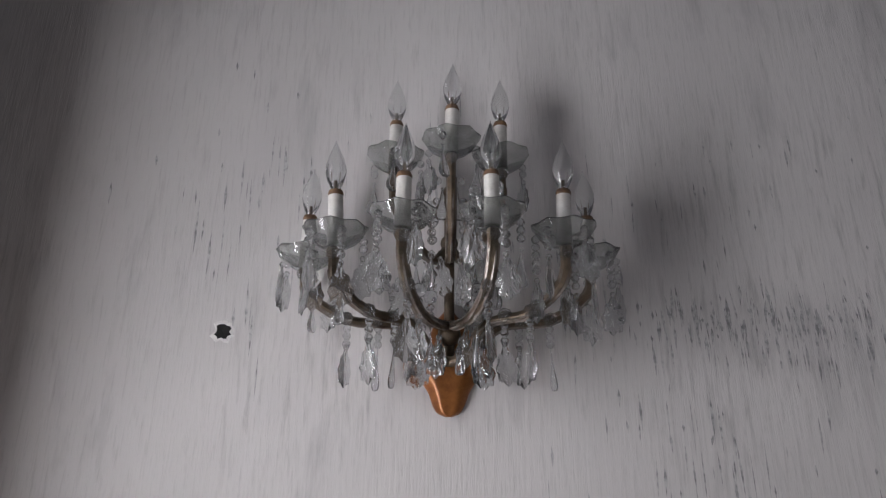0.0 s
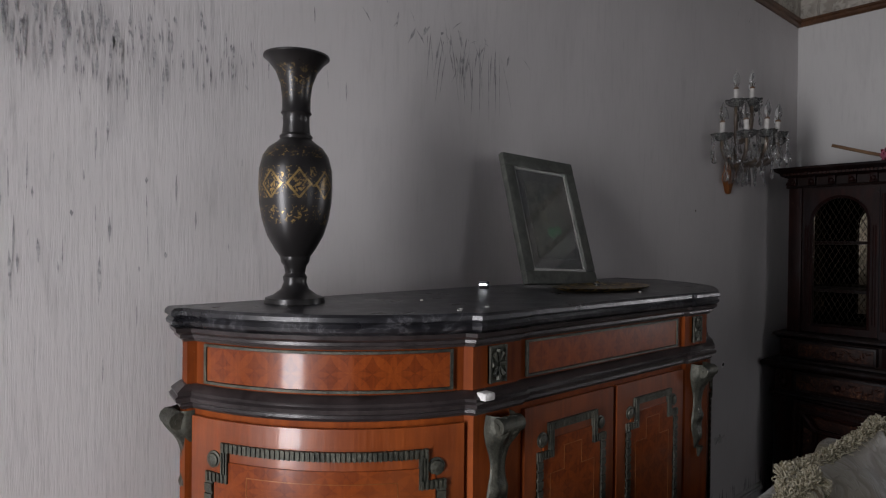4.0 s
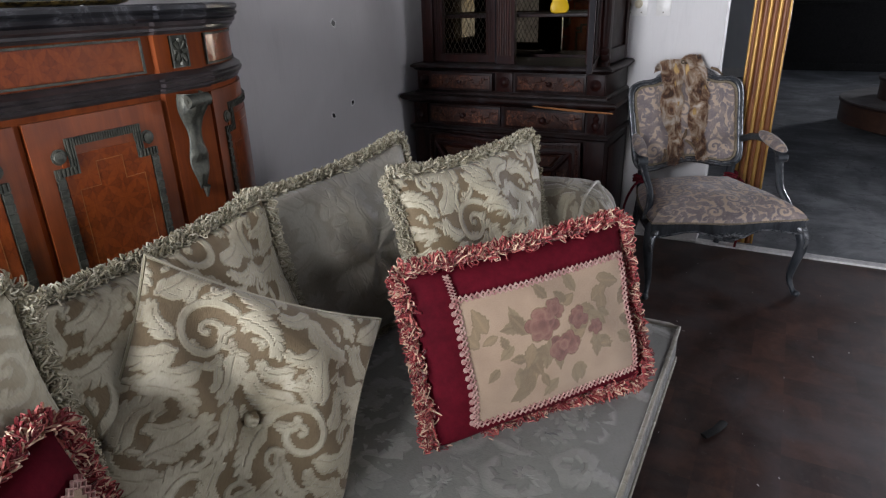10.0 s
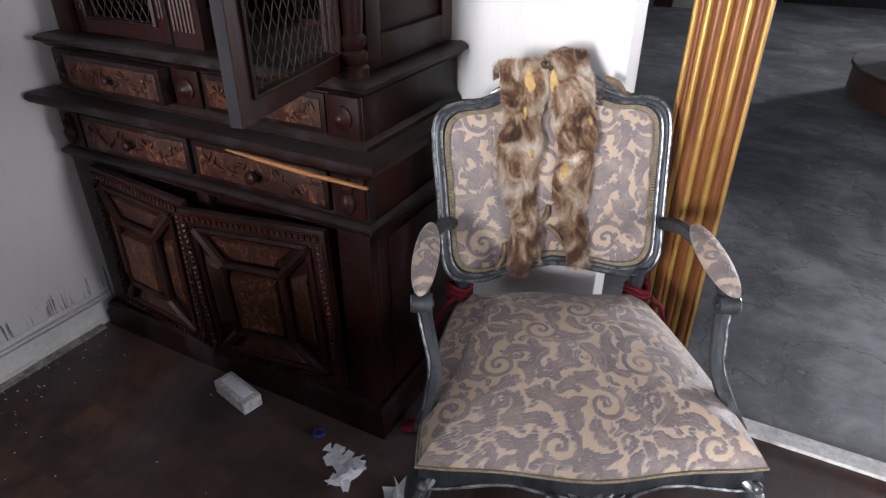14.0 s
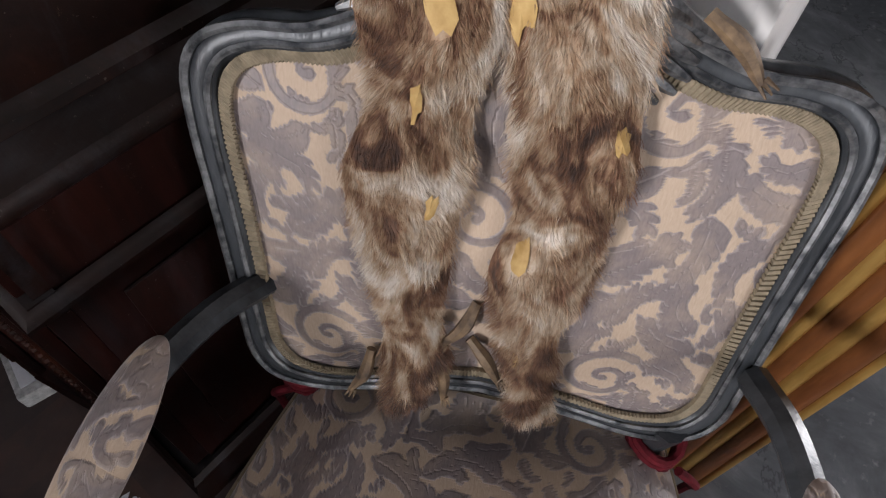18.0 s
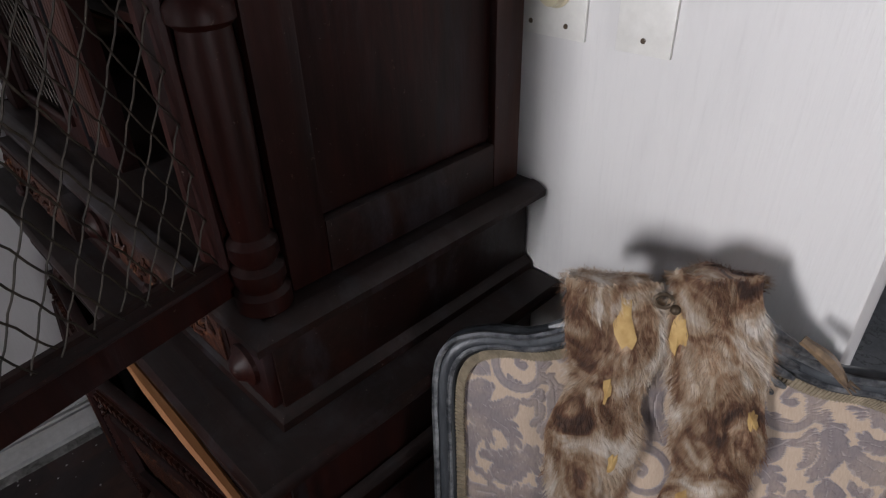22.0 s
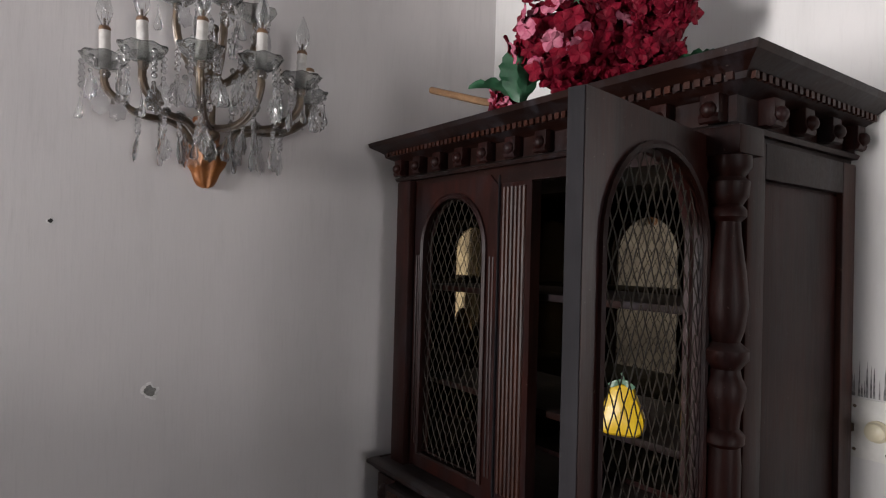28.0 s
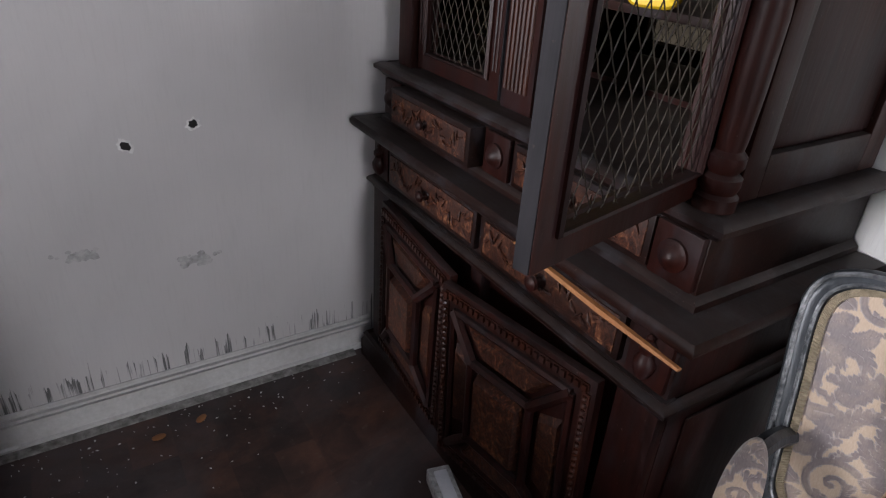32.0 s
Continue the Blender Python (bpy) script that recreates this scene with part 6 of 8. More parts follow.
def arched_door(width, height, side, spring, rise, foot, thick=0.024):
    """A frame with a round-headed opening: local x from the hinge side, z up; returns the frame and the opening's outline."""
    m = Mesh()
    n = 18
    inner = [(side, foot), (side, spring)] + [(width / 2 - (width / 2 - side) * math.cos(math.pi * k / n), spring + rise * math.sin(math.pi * k / n)) for k in range(1, n)] + [(width - side, spring), (width - side, foot)]
    outer = [(0.0, 0.0), (0.0, spring)]
    for k in range(1, n):
        a = math.pi * k / n
        dx, dz = -math.cos(a), math.sin(a)
        s = min((width / 2) / max(1e-6, abs(dx)), (height - spring) / max(1e-6, dz))
        outer.append((width / 2 + dx * s, spring + dz * s))
    outer += [(width, spring), (width, 0.0)]
    k = len(inner)
    p = [(x, y, z) for y in (0.0, thick) for ring in (inner, outer) for x, z in ring]
    f = []
    for i in range(k - 1):
        f += [(i, i + 1, k + i + 1, k + i), (2 * k + i, 3 * k + i, 3 * k + i + 1, 2 * k + i + 1), (i, 2 * k + i, 2 * k + i + 1, i + 1), (k + i, k + i + 1, 3 * k + i + 1, 3 * k + i)]
    f += [(k - 1, 0, k, 2 * k - 1), (3 * k - 1, 4 * k - 1, 3 * k, 2 * k), (0, k - 1, 3 * k - 1, 2 * k), (k, 3 * k, 4 * k - 1, 2 * k - 1)]
    m.add(p, f)
    return m, inner


def inside(x, z, inner, width, side, spring, rise, foot):
    if not (side < x < width - side and z > foot):
        return False
    half = width / 2 - side
    return z < spring + rise * math.sqrt(max(0.0, 1 - ((x - width / 2) / half) ** 2))


def mesh_door(width, m, hinge_left=True):
    height, side, spring, rise, foot = 0.775, 0.042, 0.600, 0.135, 0.040
    shape, inner = arched_door(width, height, side, spring, rise, foot)
    door = dp("mesh_door", shape, BLACK_WOOD, smooth=25, label="arched oak door with wire mesh", m=m)
    # Thin strip, greyer and paler than the door, over its free edge.
    dp("door_edge", Mesh().box(width, width + 0.002, 0.001, 0.023, 0.002, height - 0.002), GREY_EDGE, door, "thin grey strip along the free edge", smooth=0)
    dp("arch_moulding", Mesh().tube([(x, -0.002, z) for x, z in inner], 0.008, 6, shut=True), BLACK_WOOD, door)
    dp("arch_moulding", Mesh().tube([(x, 0.026, z) for x, z in inner], 0.006, 6, shut=True), BLACK_WOOD, door)
    for z0, z1 in ((0.06, spring - 0.02),):
        for x in (0.012, 0.024, width - 0.024, width - 0.012):
            dp("edge_reed", Mesh().tube([(x, 0.0, z0), (x, 0.0, z1)], 0.0035, 6), BLACK_WOOD, door)
    wires = Mesh()
    pitch, slope = 0.052, 1.85
    for way in (1, -1):
        c = -width * slope - height
        while c < height + width * slope:
            pts = []
            for k in range(61):
                x = width * k / 60
                z = way * slope * x + c + 0.0022 * math.sin(x * 300)
                if inside(x, z, inner, width, side - 0.004, spring, rise + 0.004, foot - 0.004):
                    pts.append((x, 0.012 + 0.0014 * way, z))
                elif len(pts) > 1:
                    wires.tube(pts, 0.0011, 4)
                    pts = []
                else:
                    pts = []
            if len(pts) > 1:
                wires.tube(pts, 0.0011, 4)
            c += pitch
    tagged(dp("wire_mesh", wires, WIRE, door, "diamond brass wire mesh"), kind="stuff")
    return door


mesh_door(0.352, pose(-0.428, -0.432, 1.002))
hinge = math.degrees(math.atan2(-(-0.852 + 0.442), 0.531 - 0.448))
mesh_door(0.415, pose(0.448, -0.440, 1.006, 0, 0, -hinge))

# cornice: mouldings, dentils and brackets round three sides
cornice_profile = [(0, 1.792), (0.014, 1.792), (0.018, 1.800), (0.008, 1.806), (0.008, 1.848), (0.020, 1.852), (0.040, 1.862), (0.042, 1.872), (0.060, 1.884), (0.074, 1.892), (0.078, 1.904), (0, 1.906)]
dp("cornice", Mesh().sweep(three_sides(0.498, -0.432), cornice_profile).box(-0.50, 0.50, -0.435, -0.004, 1.80, 1.9055), OAK_FLAT, label="heavy projecting cornice, dusty on top", smooth=25)
shared = {}
def bracket(x, y, turn):
    if "bracket" not in shared:
        b = Mesh().box(-0.017, 0.017, -0.028, 0, 1.806, 1.850, 0.003).ball(0.014, 6, Matrix.Translation((0, -0.028, 1.824))).tube([(-0.017, -0.022, 1.812), (0.017, -0.022, 1.812)], 0.009, 8)
        shared["bracket"] = as_mesh("bracket", b)
        shared["dentil"] = as_mesh("dentil", Mesh().box(-0.0055, 0.0055, -0.012, 0, 0, 0.012), 0)
    dp("bracket", shared["bracket"], BLACK_WOOD, m=pose(x, y, 0, 0, 0, turn))
for k in range(11):
    bracket(-0.475 + 0.095 * k, -0.440, 0)
for k in range(4):
    bracket(0.506, -0.36 + 0.105 * k, 90)
for k in range(4):
    bracket(-0.506, -0.36 + 0.105 * k, -90)
for k in range(58):
    dp("dentil", shared["dentil"], REDDISH, m=pose(-0.515 + 1.03 * k / 57, -0.468, 1.862))
for k in range(23):
    dp("dentil", shared["dentil"], REDDISH, m=pose(0.534, -0.455 + 0.44 * k / 22, 1.862, 0, 0, 90))

# pear-shaped plate on the middle shelf, flowers and a stick on top
pear = thing("pear_dish", "glossy yellow pear-shaped dish with green leaves, on a shelf", "dish", pose(4.122, -0.868, 1.2365, -8, 0, -62))
outline = [(0.0, 0.0), (0.030, 0.002), (0.044, 0.014), (0.046, 0.032), (0.038, 0.056), (0.028, 0.078), (0.022, 0.094), (0.012, 0.102)]
outline = smooth_path([(x, 0, z) for x, z in outline], 4)
ring = [(p.x, p.z) for p in outline] + [(-p.x, p.z) for p in reversed(outline)]
rows = []
body = Mesh()
layers = ((1.0, 0.0), (1.0, -0.008), (0.92, -0.014), (0.6, -0.018), (0.05, -0.019))
pts = []
for s, y in layers:
    pts += [(x * s, y, 0.046 + (z - 0.046) * s) for x, z in ring]
k = len(ring)
faces = [(j * k + i, j * k + (i + 1) % k, (j + 1) * k + (i + 1) % k, (j + 1) * k + i) for j in range(4) for i in range(k)] + [tuple(range(k))]
part("body", body.add(pts, faces), YELLOW, pear)
for a, l in ((-60, 0.032), (-25, 0.024), (35, 0.026), (62, 0.03)):
    part("leaf", Mesh().grid(lambda u, v, a=a, l=l: (math.sin(radians(a)) * l * v + math.cos(radians(a)) * 0.009 * (2 * u - 1) * math.sin(math.pi * min(1, v * 0.9 + 0.1)), -0.018 - 0.004 * math.sin(math.pi * v), 0.102 + (math.cos(radians(a)) - 0.6) * l * v - math.sin(radians(a)) * 0.009 * (2 * u - 1) * math.sin(math.pi * v)), 4, 5), GREEN, pear)
part("stem", Mesh().tube([(0, -0.012, 0.100), (0.002, -0.013, 0.112), (-0.003, -0.013, 0.122)], 0.002, 6), GREEN, pear)

flowers = thing("artificial_flowers", "bunch of faded crimson silk hydrangeas lying on the dresser", "flowers", pose(4.17, -0.68, 1.907))
petal_shapes = []
for s in range(3):
    rng = random.Random(50 + s)
    m = Mesh()
    for k in range(4):
        a = k * math.pi / 2 + rng.uniform(-0.2, 0.2)
        ca, sa = math.cos(a), math.sin(a)
        lift = rng.uniform(0.1, 0.9)
        def petal(u, v, ca=ca, sa=sa, lift=lift):
            r = 0.002 + 0.019 * v
            w = 0.0130 * math.sin(math.pi * (0.15 + 0.8 * v) * 0.9) * (2 * u - 1)
            return (ca * r - sa * w, sa * r + ca * w, 0.010 * lift * v * v + 0.003 * math.cos((2 * u - 1) * 3))
        m.grid(petal, 3, 3)
    m.ball(0.003, 4)
    petal_shapes.append(m)
rng = random.Random(8)
heads = [((-0.150, -0.090, 0.108), 0.098, 0.34), ((0.010, -0.125, 0.235), 0.092, 0.26), ((0.030, -0.205, 0.195), 0.072, 0.10), ((-0.045, -0.135, 0.110), 0.085, 0.04), ((0.02, -0.17, 0.12), 0.08, 0.03), ((-0.125, 0.085, 0.028), 0.034, 0.5)]
for (hx, hy, hz), r, pink in heads:
    head = part("flower_head", Mesh().ball(r * 0.60, 8), PETAL_RED, flowers, m=pose(hx, hy, hz))
    red, pale = Mesh(), Mesh()
    for k in range(int(13500 * r * r) + 16):
        d = Vector((rng.gauss(0, 1), rng.gauss(0, 1), rng.gauss(0, 1))).normalized()
        shape = petal_shapes[k % 3]
        spot = Matrix.Translation(d * r * rng.uniform(0.66, 1.05)) @ d.to_track_quat("Z", "Y").to_matrix().to_4x4() @ pose(0, 0, 0, rng.uniform(-30, 30), rng.uniform(-30, 30), rng.uniform(0, 360))
        # Pink florets are likelier on the side facing west and up.
        facing = d.dot(Vector((-0.75, -0.45, 0.25)))
        (pale if rng.random() < pink * (0.4 + max(0.0, facing)) else red).add(shape.v, shape.f, spot)
    tagged(part("floret", red, PETAL_RED, head, smooth=0), kind="stuff")
    if pale.v:
        tagged(part("floret", pale, PETAL_PINK, head, smooth=0), kind="stuff")
for lx, ly, lz, yaw, tip in ((-0.17, 0.00, 0.005, 150, 60), (-0.19, -0.03, 0.02, 200, 50), (0.0, -0.22, 0.05, -120, 12), (0.03, -0.24, 0.04, -70, 20), (-0.02, -0.03, 0.200, 120, 45), (0.0, -0.25, 0.050, -100, 12), (-0.13, 0.02, 0.01, 60, 15)):
    m = Mesh().grid(lambda u, v: (0.045 * (2 * u - 1) * math.sin(math.pi * (0.06 + 0.94 * v)) ** 0.8 * (1 + 0.06 * math.sin(v * 40)), 0.13 * v, 0.020 * math.sin(v * 3) - 0.012 * (1 - abs(2 * u - 1)) + 0.004 * math.sin(v * 30) * abs(2 * u - 1)), 8, 14)
    part("leaf", m, LEAF, flowers, m=pose(lx, ly, lz, tip, 0, yaw))
whole("wooden_stick", Mesh().tube([(0, 0, 0), (0.03, -0.15, -0.05), (0.06, -0.29, -0.092)], [0.0085, 0.009, 0.008], 8), STICK, "bare wooden stick lying on top of the dresser", "stick", pose(4.005, -0.343, 2.005))


# ---- the silvered armchair; local x to its left arm, local y towards its back ----
armchair = thing("armchair", "carved silvered-black armchair in worn lilac and peach damask", "chair", pose(3.83, -1.78, 0, 0, 0, -62.5))
def cp(name, shape, material, parent=None, label="", **kw):
    return part(name, shape, material, parent or armchair, label, **kw)


def mirror_path(points, s):
    return [(x * s, y, z) for x, y, z in points]


for s in (-1, 1):
    leg = smooth_path(mirror_path([(0.318, 0.035, 0.345), (0.338, 0.010, 0.300), (0.346, -0.006, 0.240), (0.334, 0.008, 0.150), (0.326, 0.012, 0.080), (0.336, -0.010, 0.030), (0.345, -0.026, 0.012)], s), 5)
    radii = [0.033 - 0.022 * min(1, k / (len(leg) - 7)) if k < len(leg) - 6 else 0.011 + 0.006 * (k - len(leg) + 6) / 5 for k in range(len(leg))]
    l = cp("leg", Mesh().tube(leg, radii, 10).ball(0.016, 6, Matrix.Translation((s * 0.347, -0.030, 0.016)), (1, 1.1, 0.9)), SILVERED, label="cabriole front leg with a scrolled foot")
    cp("knee_carving", Mesh().tube(smooth_path(mirror_path([(0.310, -0.004, 0.330), (0.336, -0.024, 0.310), (0.346, -0.036, 0.275), (0.338, -0.034, 0.240)], s), 4), [0.010, 0.012, 0.012, 0.011, 0.011, 0.010, 0.010, 0.008, 0.008, 0.006, 0.006, 0.004, 0.003], 8).ball(0.013, 6, Matrix.Translation((s * 0.331, -0.022, 0.325))), SILVER_EDGE, l)
    back_leg = smooth_path(mirror_path([(0.225, 0.545, 0.350), (0.232, 0.560, 0.240), (0.240, 0.600, 0.110), (0.246, 0.640, 0.0)], s), 4)
    cp("leg", Mesh().tube(back_leg, [0.022 - 0.006 * k / (len(back_leg) - 1) for k in range(len(back_leg))], 8), SILVERED, label="splayed rear leg")


def seat_outline(grow=0.0, n=14):
    """The seat's outline, from the front left corner round by the right."""
    front = [(-0.335 + 0.67 * k / n, 0.0 - 0.030 * math.sin(math.pi * k / n) - 0.006 * math.cos(4 * math.pi * k / n)) for k in range(n + 1)]
    right = [(0.335 + 0.018 * math.sin(math.pi * k / n) - 0.095 * k / n, 0.55 * k / n) for k in range(1, n + 1)]
    rear = [(0.24 - 0.48 * k / n, 0.55) for k in range(1, n)]
    left = [(-x, y) for x, y in reversed(right)]
    ring = front + right + rear + left
    c = Vector((0, 0.27))
    return [tuple(Vector(p) + (Vector(p) - c).normalized() * grow) for p in ring]


rail = Mesh()
ring_hi, ring_lo, inner = seat_outline(0.006), seat_outline(0.0), seat_outline(-0.03)
k = len(ring_hi)
def apron(x, y):
    return 0.298 + 0.030 * (1 - min(1.0, abs(abs(x) - 0.16) / 0.16)) * (1 if y < 0.05 else 0) - (0.016 * math.exp(-(x / 0.07) ** 2) if y < 0.05 else 0)
rail.add([(x, y, 0.372) for x, y in ring_hi] + [(x, y, 0.340) for x, y in ring_hi] + [(x, y, apron(x, y)) for x, y in ring_lo] + [(x, y, apron(x, y)) for x, y in inner] + [(x, y, 0.372) for x, y in inner],
         [(j * k + i, j * k + (i + 1) % k, (j + 1) % 5 * k + (i + 1) % k, (j + 1) % 5 * k + i) for j in range(5) for i in range(k)])
cp("seat_rail", rail, SILVERED, label="serpentine seat rail")
cp("rail_bead", Mesh().tube([(x, y, apron(x, y) + 0.004) for x, y in seat_outline(0.004)], 0.0045, 6, shut=True), SILVER_EDGE)
carving = Mesh().ball(0.012, 8, Matrix.Translation((0, -0.036, 0.314)), (1.3, 0.6, 1))
cp("apron_shell", carving, SILVER_EDGE, label="carved shell on the front rail")
for a in (-4, -3, -2, -1, 1, 2, 3, 4):
    cp("apron_leaf", Mesh().tube(smooth_path([(a * 0.004, -0.036, 0.318), (a * 0.012, -0.044, 0.322 - 0.004 * abs(a)), (a * 0.022, -0.036, 0.330 - 0.003 * abs(a))], 3), [0.004, 0.006, 0.007, 0.007, 0.006, 0.005, 0.003], 6), SILVER_EDGE)

seat = Mesh()
rings = 9
outline = seat_outline(0.010, 90)
rings, k = 90, len(outline)
pts = []
for j in range(rings + 1):
    s = 1 - j / rings
    for x, y in outline:
        px, py = x * s, 0.27 + (y - 0.27) * s
        edge = 1 - s ** 5
        pts.append((px, py, 0.368 + 0.058 * edge ** 0.55 + 0.042 * (1 - s * s) + 0.003 * math.sin(px * 21 + py * 17)))
seat.add([(x, y, 0.366) for x, y in outline] + pts, [(j * k + i, j * k + (i + 1) % k, (j + 1) * k + (i + 1) % k, (j + 1) * k + i) for j in range(rings + 1) for i in range(k)])
cp("seat_cushion", seat, CHAIR_CLOTH, label="plump damask seat, worn along the front", uv=lambda p: (p[0], p[1] + 0.6 * min(0.0, p[2] - 0.42)), cloth=(SCROLLS, 0.31))
cp("seat_gimp", Mesh().tube([(x, y, 0.371) for x, y in seat_outline(0.011)], 0.004, 6, shut=True), GIMP)

# the back: a cartouche in a leaning plane; local x across, z up the slope
BACK = pose(-0.012, 0.512, 0.474, -17, -1.5, 3)
half = [(0.0, 0.052), (0.06, 0.044), (0.13, 0.026), (0.19, 0.014), (0.243, 0.022), (0.268, 0.056), (0.273, 0.110), (0.276, 0.180), (0.280, 0.260), (0.284, 0.330), (0.280, 0.378), (0.260, 0.405), (0.222, 0.417), (0.17, 0.420), (0.11, 0.440), (0.05, 0.456), (0.0, 0.460)]
half = [(x * 0.985, z if z < 0.1 else 0.1 + (z - 0.1) * 1.075) for x, z in half]
loop = smooth_path([(x, 0, z) for x, z in half], 4)
loop = loop + [Vector((-p.x, 0, p.z)) for p in reversed(loop[1:-1])]
centre = Vector((0, 0, 0.245))
back_frame = cp("back_frame", Mesh().tube(loop, 0.0165, 10, flat=1.1, shut=True), SILVERED, label="moulded cartouche back frame, silver rubbed to black", m=BACK)
part("frame_bead", Mesh().tube([centre + (p - centre) * 1.045 + Vector((0, -0.014, 0)) for p in loop], 0.0045, 6, shut=True), SILVER_EDGE, back_frame, "rubbed silver edge")
part("frame_bead", Mesh().tube([centre + (p - centre) * 0.975 + Vector((0, -0.015, 0)) for p in loop], 0.0035, 6, shut=True), SILVER_EDGE, back_frame)
gimp = Mesh()
for i in range(0, len(loop)):
    a, b = centre + (loop[i] - centre) * 0.945, centre + (loop[(i + 1) % len(loop)] - centre) * 0.945
    for j in range(3):
        p = a + (b - a) * j / 3
        gimp.tube([p + Vector((0, -0.010, 0)), p * 1.0 + (centre - p).normalized() * 0.012 + Vector((0, -0.012, 0))], 0.0034, 5)
part("gimp_braid", gimp, GIMP, back_frame, "scalloped beige gimp braid")
panel = Mesh()
fine = smooth_path([(x, 0, z) for x, z in half], 11)
fine = fine + [Vector((-p.x, 0, p.z)) for p in reversed(fine[1:-1])]
pts, q, turns = [], len(fine), 84
for j in range(turns + 1):
    s = 0.95 * (1 - j / turns)
    for p in fine:
        v = centre + (p - centre) * s
        pts.append((v.x, -0.004 - 0.026 * (1 - (s / 0.95) ** 2.4), v.z))
panel.add(pts, [(j * q + i, j * q + (i + 1) % q, (j + 1) * q + (i + 1) % q, (j + 1) * q + i) for j in range(turns) for i in range(q)])
panel.add([(x, 0.016, z) for x, y, z in pts[:q]], [tuple(range(q))])
part("back_cushion", panel, CHAIR_CLOTH, back_frame, "damask back pad with grey scrolling leaves", uv=lambda p: (p[0] + 1.3, p[2] + 0.4), cloth=(LEAVES, 0.31))
crest = Mesh()
for s in (-1, 1):
    for t in range(7):
        a = 0.25 + 0.22 * t
        x0, z0 = s * (0.075 - 0.004 * t), 0.478 - 0.006 * t
        l = 0.030 + 0.012 * math.sin(t * 0.55)
        crest.tube(smooth_path([(x0, -0.014, z0), (x0 + s * l * 0.6, -0.026, z0 + l * (0.5 - 0.13 * t)), (x0 + s * l * 1.5, -0.018, z0 + l * (0.15 - 0.17 * t))], 4), [0.004, 0.006, 0.007, 0.008, 0.008, 0.007, 0.006, 0.005, 0.003], 6)
    scroll = [(s * 0.060 + 0.016 * (1 - q / 22) * math.cos(q * 0.5 + 1.2), -0.020 - 0.0004 * q, 0.500 + 0.016 * (1 - q / 22) * math.sin(q * 0.5 + 1.2)) for q in range(20)]
    crest.tube(scroll, 0.0045, 6)
    crest.tube(smooth_path([(0, -0.016, 0.490), (s * 0.03, -0.020, 0.506), (s * 0.07, -0.020, 0.512), (s * 0.115, -0.016, 0.486), (s * 0.150, -0.012, 0.470)], 4), [0.012] * 10 + [0.010, 0.009, 0.008, 0.007, 0.006, 0.005, 0.003], 7)
crest.ball(0.016, 6, Matrix.Translation((0, -0.016, 0.500)))
part("crest_carving", crest, SILVER_EDGE, back_frame, "carved leaf crest")
for s in (-1, 1):
    shift = 0.030 if s > 0 else 0.0
    cp("back_stile", Mesh().tube([(s * 0.232, 0.545, 0.34), (s * 0.228 - 0.012, 0.532, 0.43), (s * 0.230 - 0.012, 0.521, 0.505)], [0.024, 0.020, 0.020], 8), SILVERED)
    arm_path = smooth_path(mirror_path([(0.268, 0.548, 0.615), (0.300, 0.480, 0.640), (0.330, 0.390, 0.645), (0.338, 0.300, 0.628), (0.336, 0.238, 0.600), (0.334, 0.222, 0.585)], s), 5)
    arm_path = [p - Vector((shift * min(1.0, max(0.0, (0.56 - p.y) / 0.15)), 0, 0)) for p in arm_path]
    arm = cp("arm", Mesh().tube(arm_path, 0.017, 8).tube([(s * 0.314 - shift, 0.226, 0.592), (s * 0.356 - shift, 0.226, 0.592)], 0.021, 12).tube([(s * 0.310 - shift, 0.226, 0.592), (s * 0.360 - shift, 0.226, 0.592)], 0.009, 8), SILVERED, label="curved open arm ending in a scroll")
    part("scroll_ring", Mesh().tube([(s * 0.358 - shift, 0.226 + 0.016 * math.cos(a), 0.592 + 0.016 * math.sin(a)) for a in [i * 0.45 for i in range(14)]], 0.003, 6, shut=True), SILVER_EDGE, arm)
    post = smooth_path(mirror_path([(0.334, 0.232, 0.585), (0.322, 0.205, 0.530), (0.308, 0.168, 0.470), (0.318, 0.120, 0.410), (0.338, 0.105, 0.350)], s), 5)
    post = [p - Vector((shift * min(1.0, (p.z - 0.35) / 0.2), 0, 0)) for p in post]
    part("arm_post", Mesh().tube(post, [0.015 + 0.006 * abs(i / (len(post) - 1) - 0.4) for i in range(len(post))], 8), SILVERED, arm)
    part("post_edge", Mesh().tube([p + Vector((s * 0.012, -0.010, 0)) for p in post], 0.004, 6), SILVER_EDGE, arm)
    pad = Mesh().ball(1.0, 44, Matrix.Translation((s * 0.330 - shift, 0.318, 0.650)) @ pose(0, 0, 0, 11, 0, s * 5) @ Matrix.Diagonal((0.029, 0.118, 0.027, 1)))
    part("arm_pad", pad, CHAIR_CLOTH, arm, "damask arm pad, worn and stained", uv=lambda p: (p[0] * 1.0 + 2.2, p[1] + p[2]), cloth=(LEAVES, 0.31))

# red cord tied round the foot of the back
for s in (-1, 1):
    cord = Mesh()
    for dz in (0.0, 0.013, 0.027):
        cord.tube([(s * 0.236 - 0.012 + 0.030 * math.cos(a), 0.530 + 0.030 * math.sin(a), 0.412 + dz + 0.006 * math.sin(2 * a)) for a in [i * 0.4488 for i in range(14)]], 0.0065, 7, shut=True)
    cord.tube(smooth_path([(s * 0.255, 0.500, 0.42), (s * 0.290, 0.500, 0.38), (s * 0.315, 0.530, 0.28), (s * 0.320, 0.545, 0.12), (s * 0.315, 0.560, 0.01)], 4), 0.0065, 7)
    whole("cord", cord, CORD, "twisted crimson cord tied round the chair's stile", "cord", armchair.matrix_basis.copy(), "crimson cords")

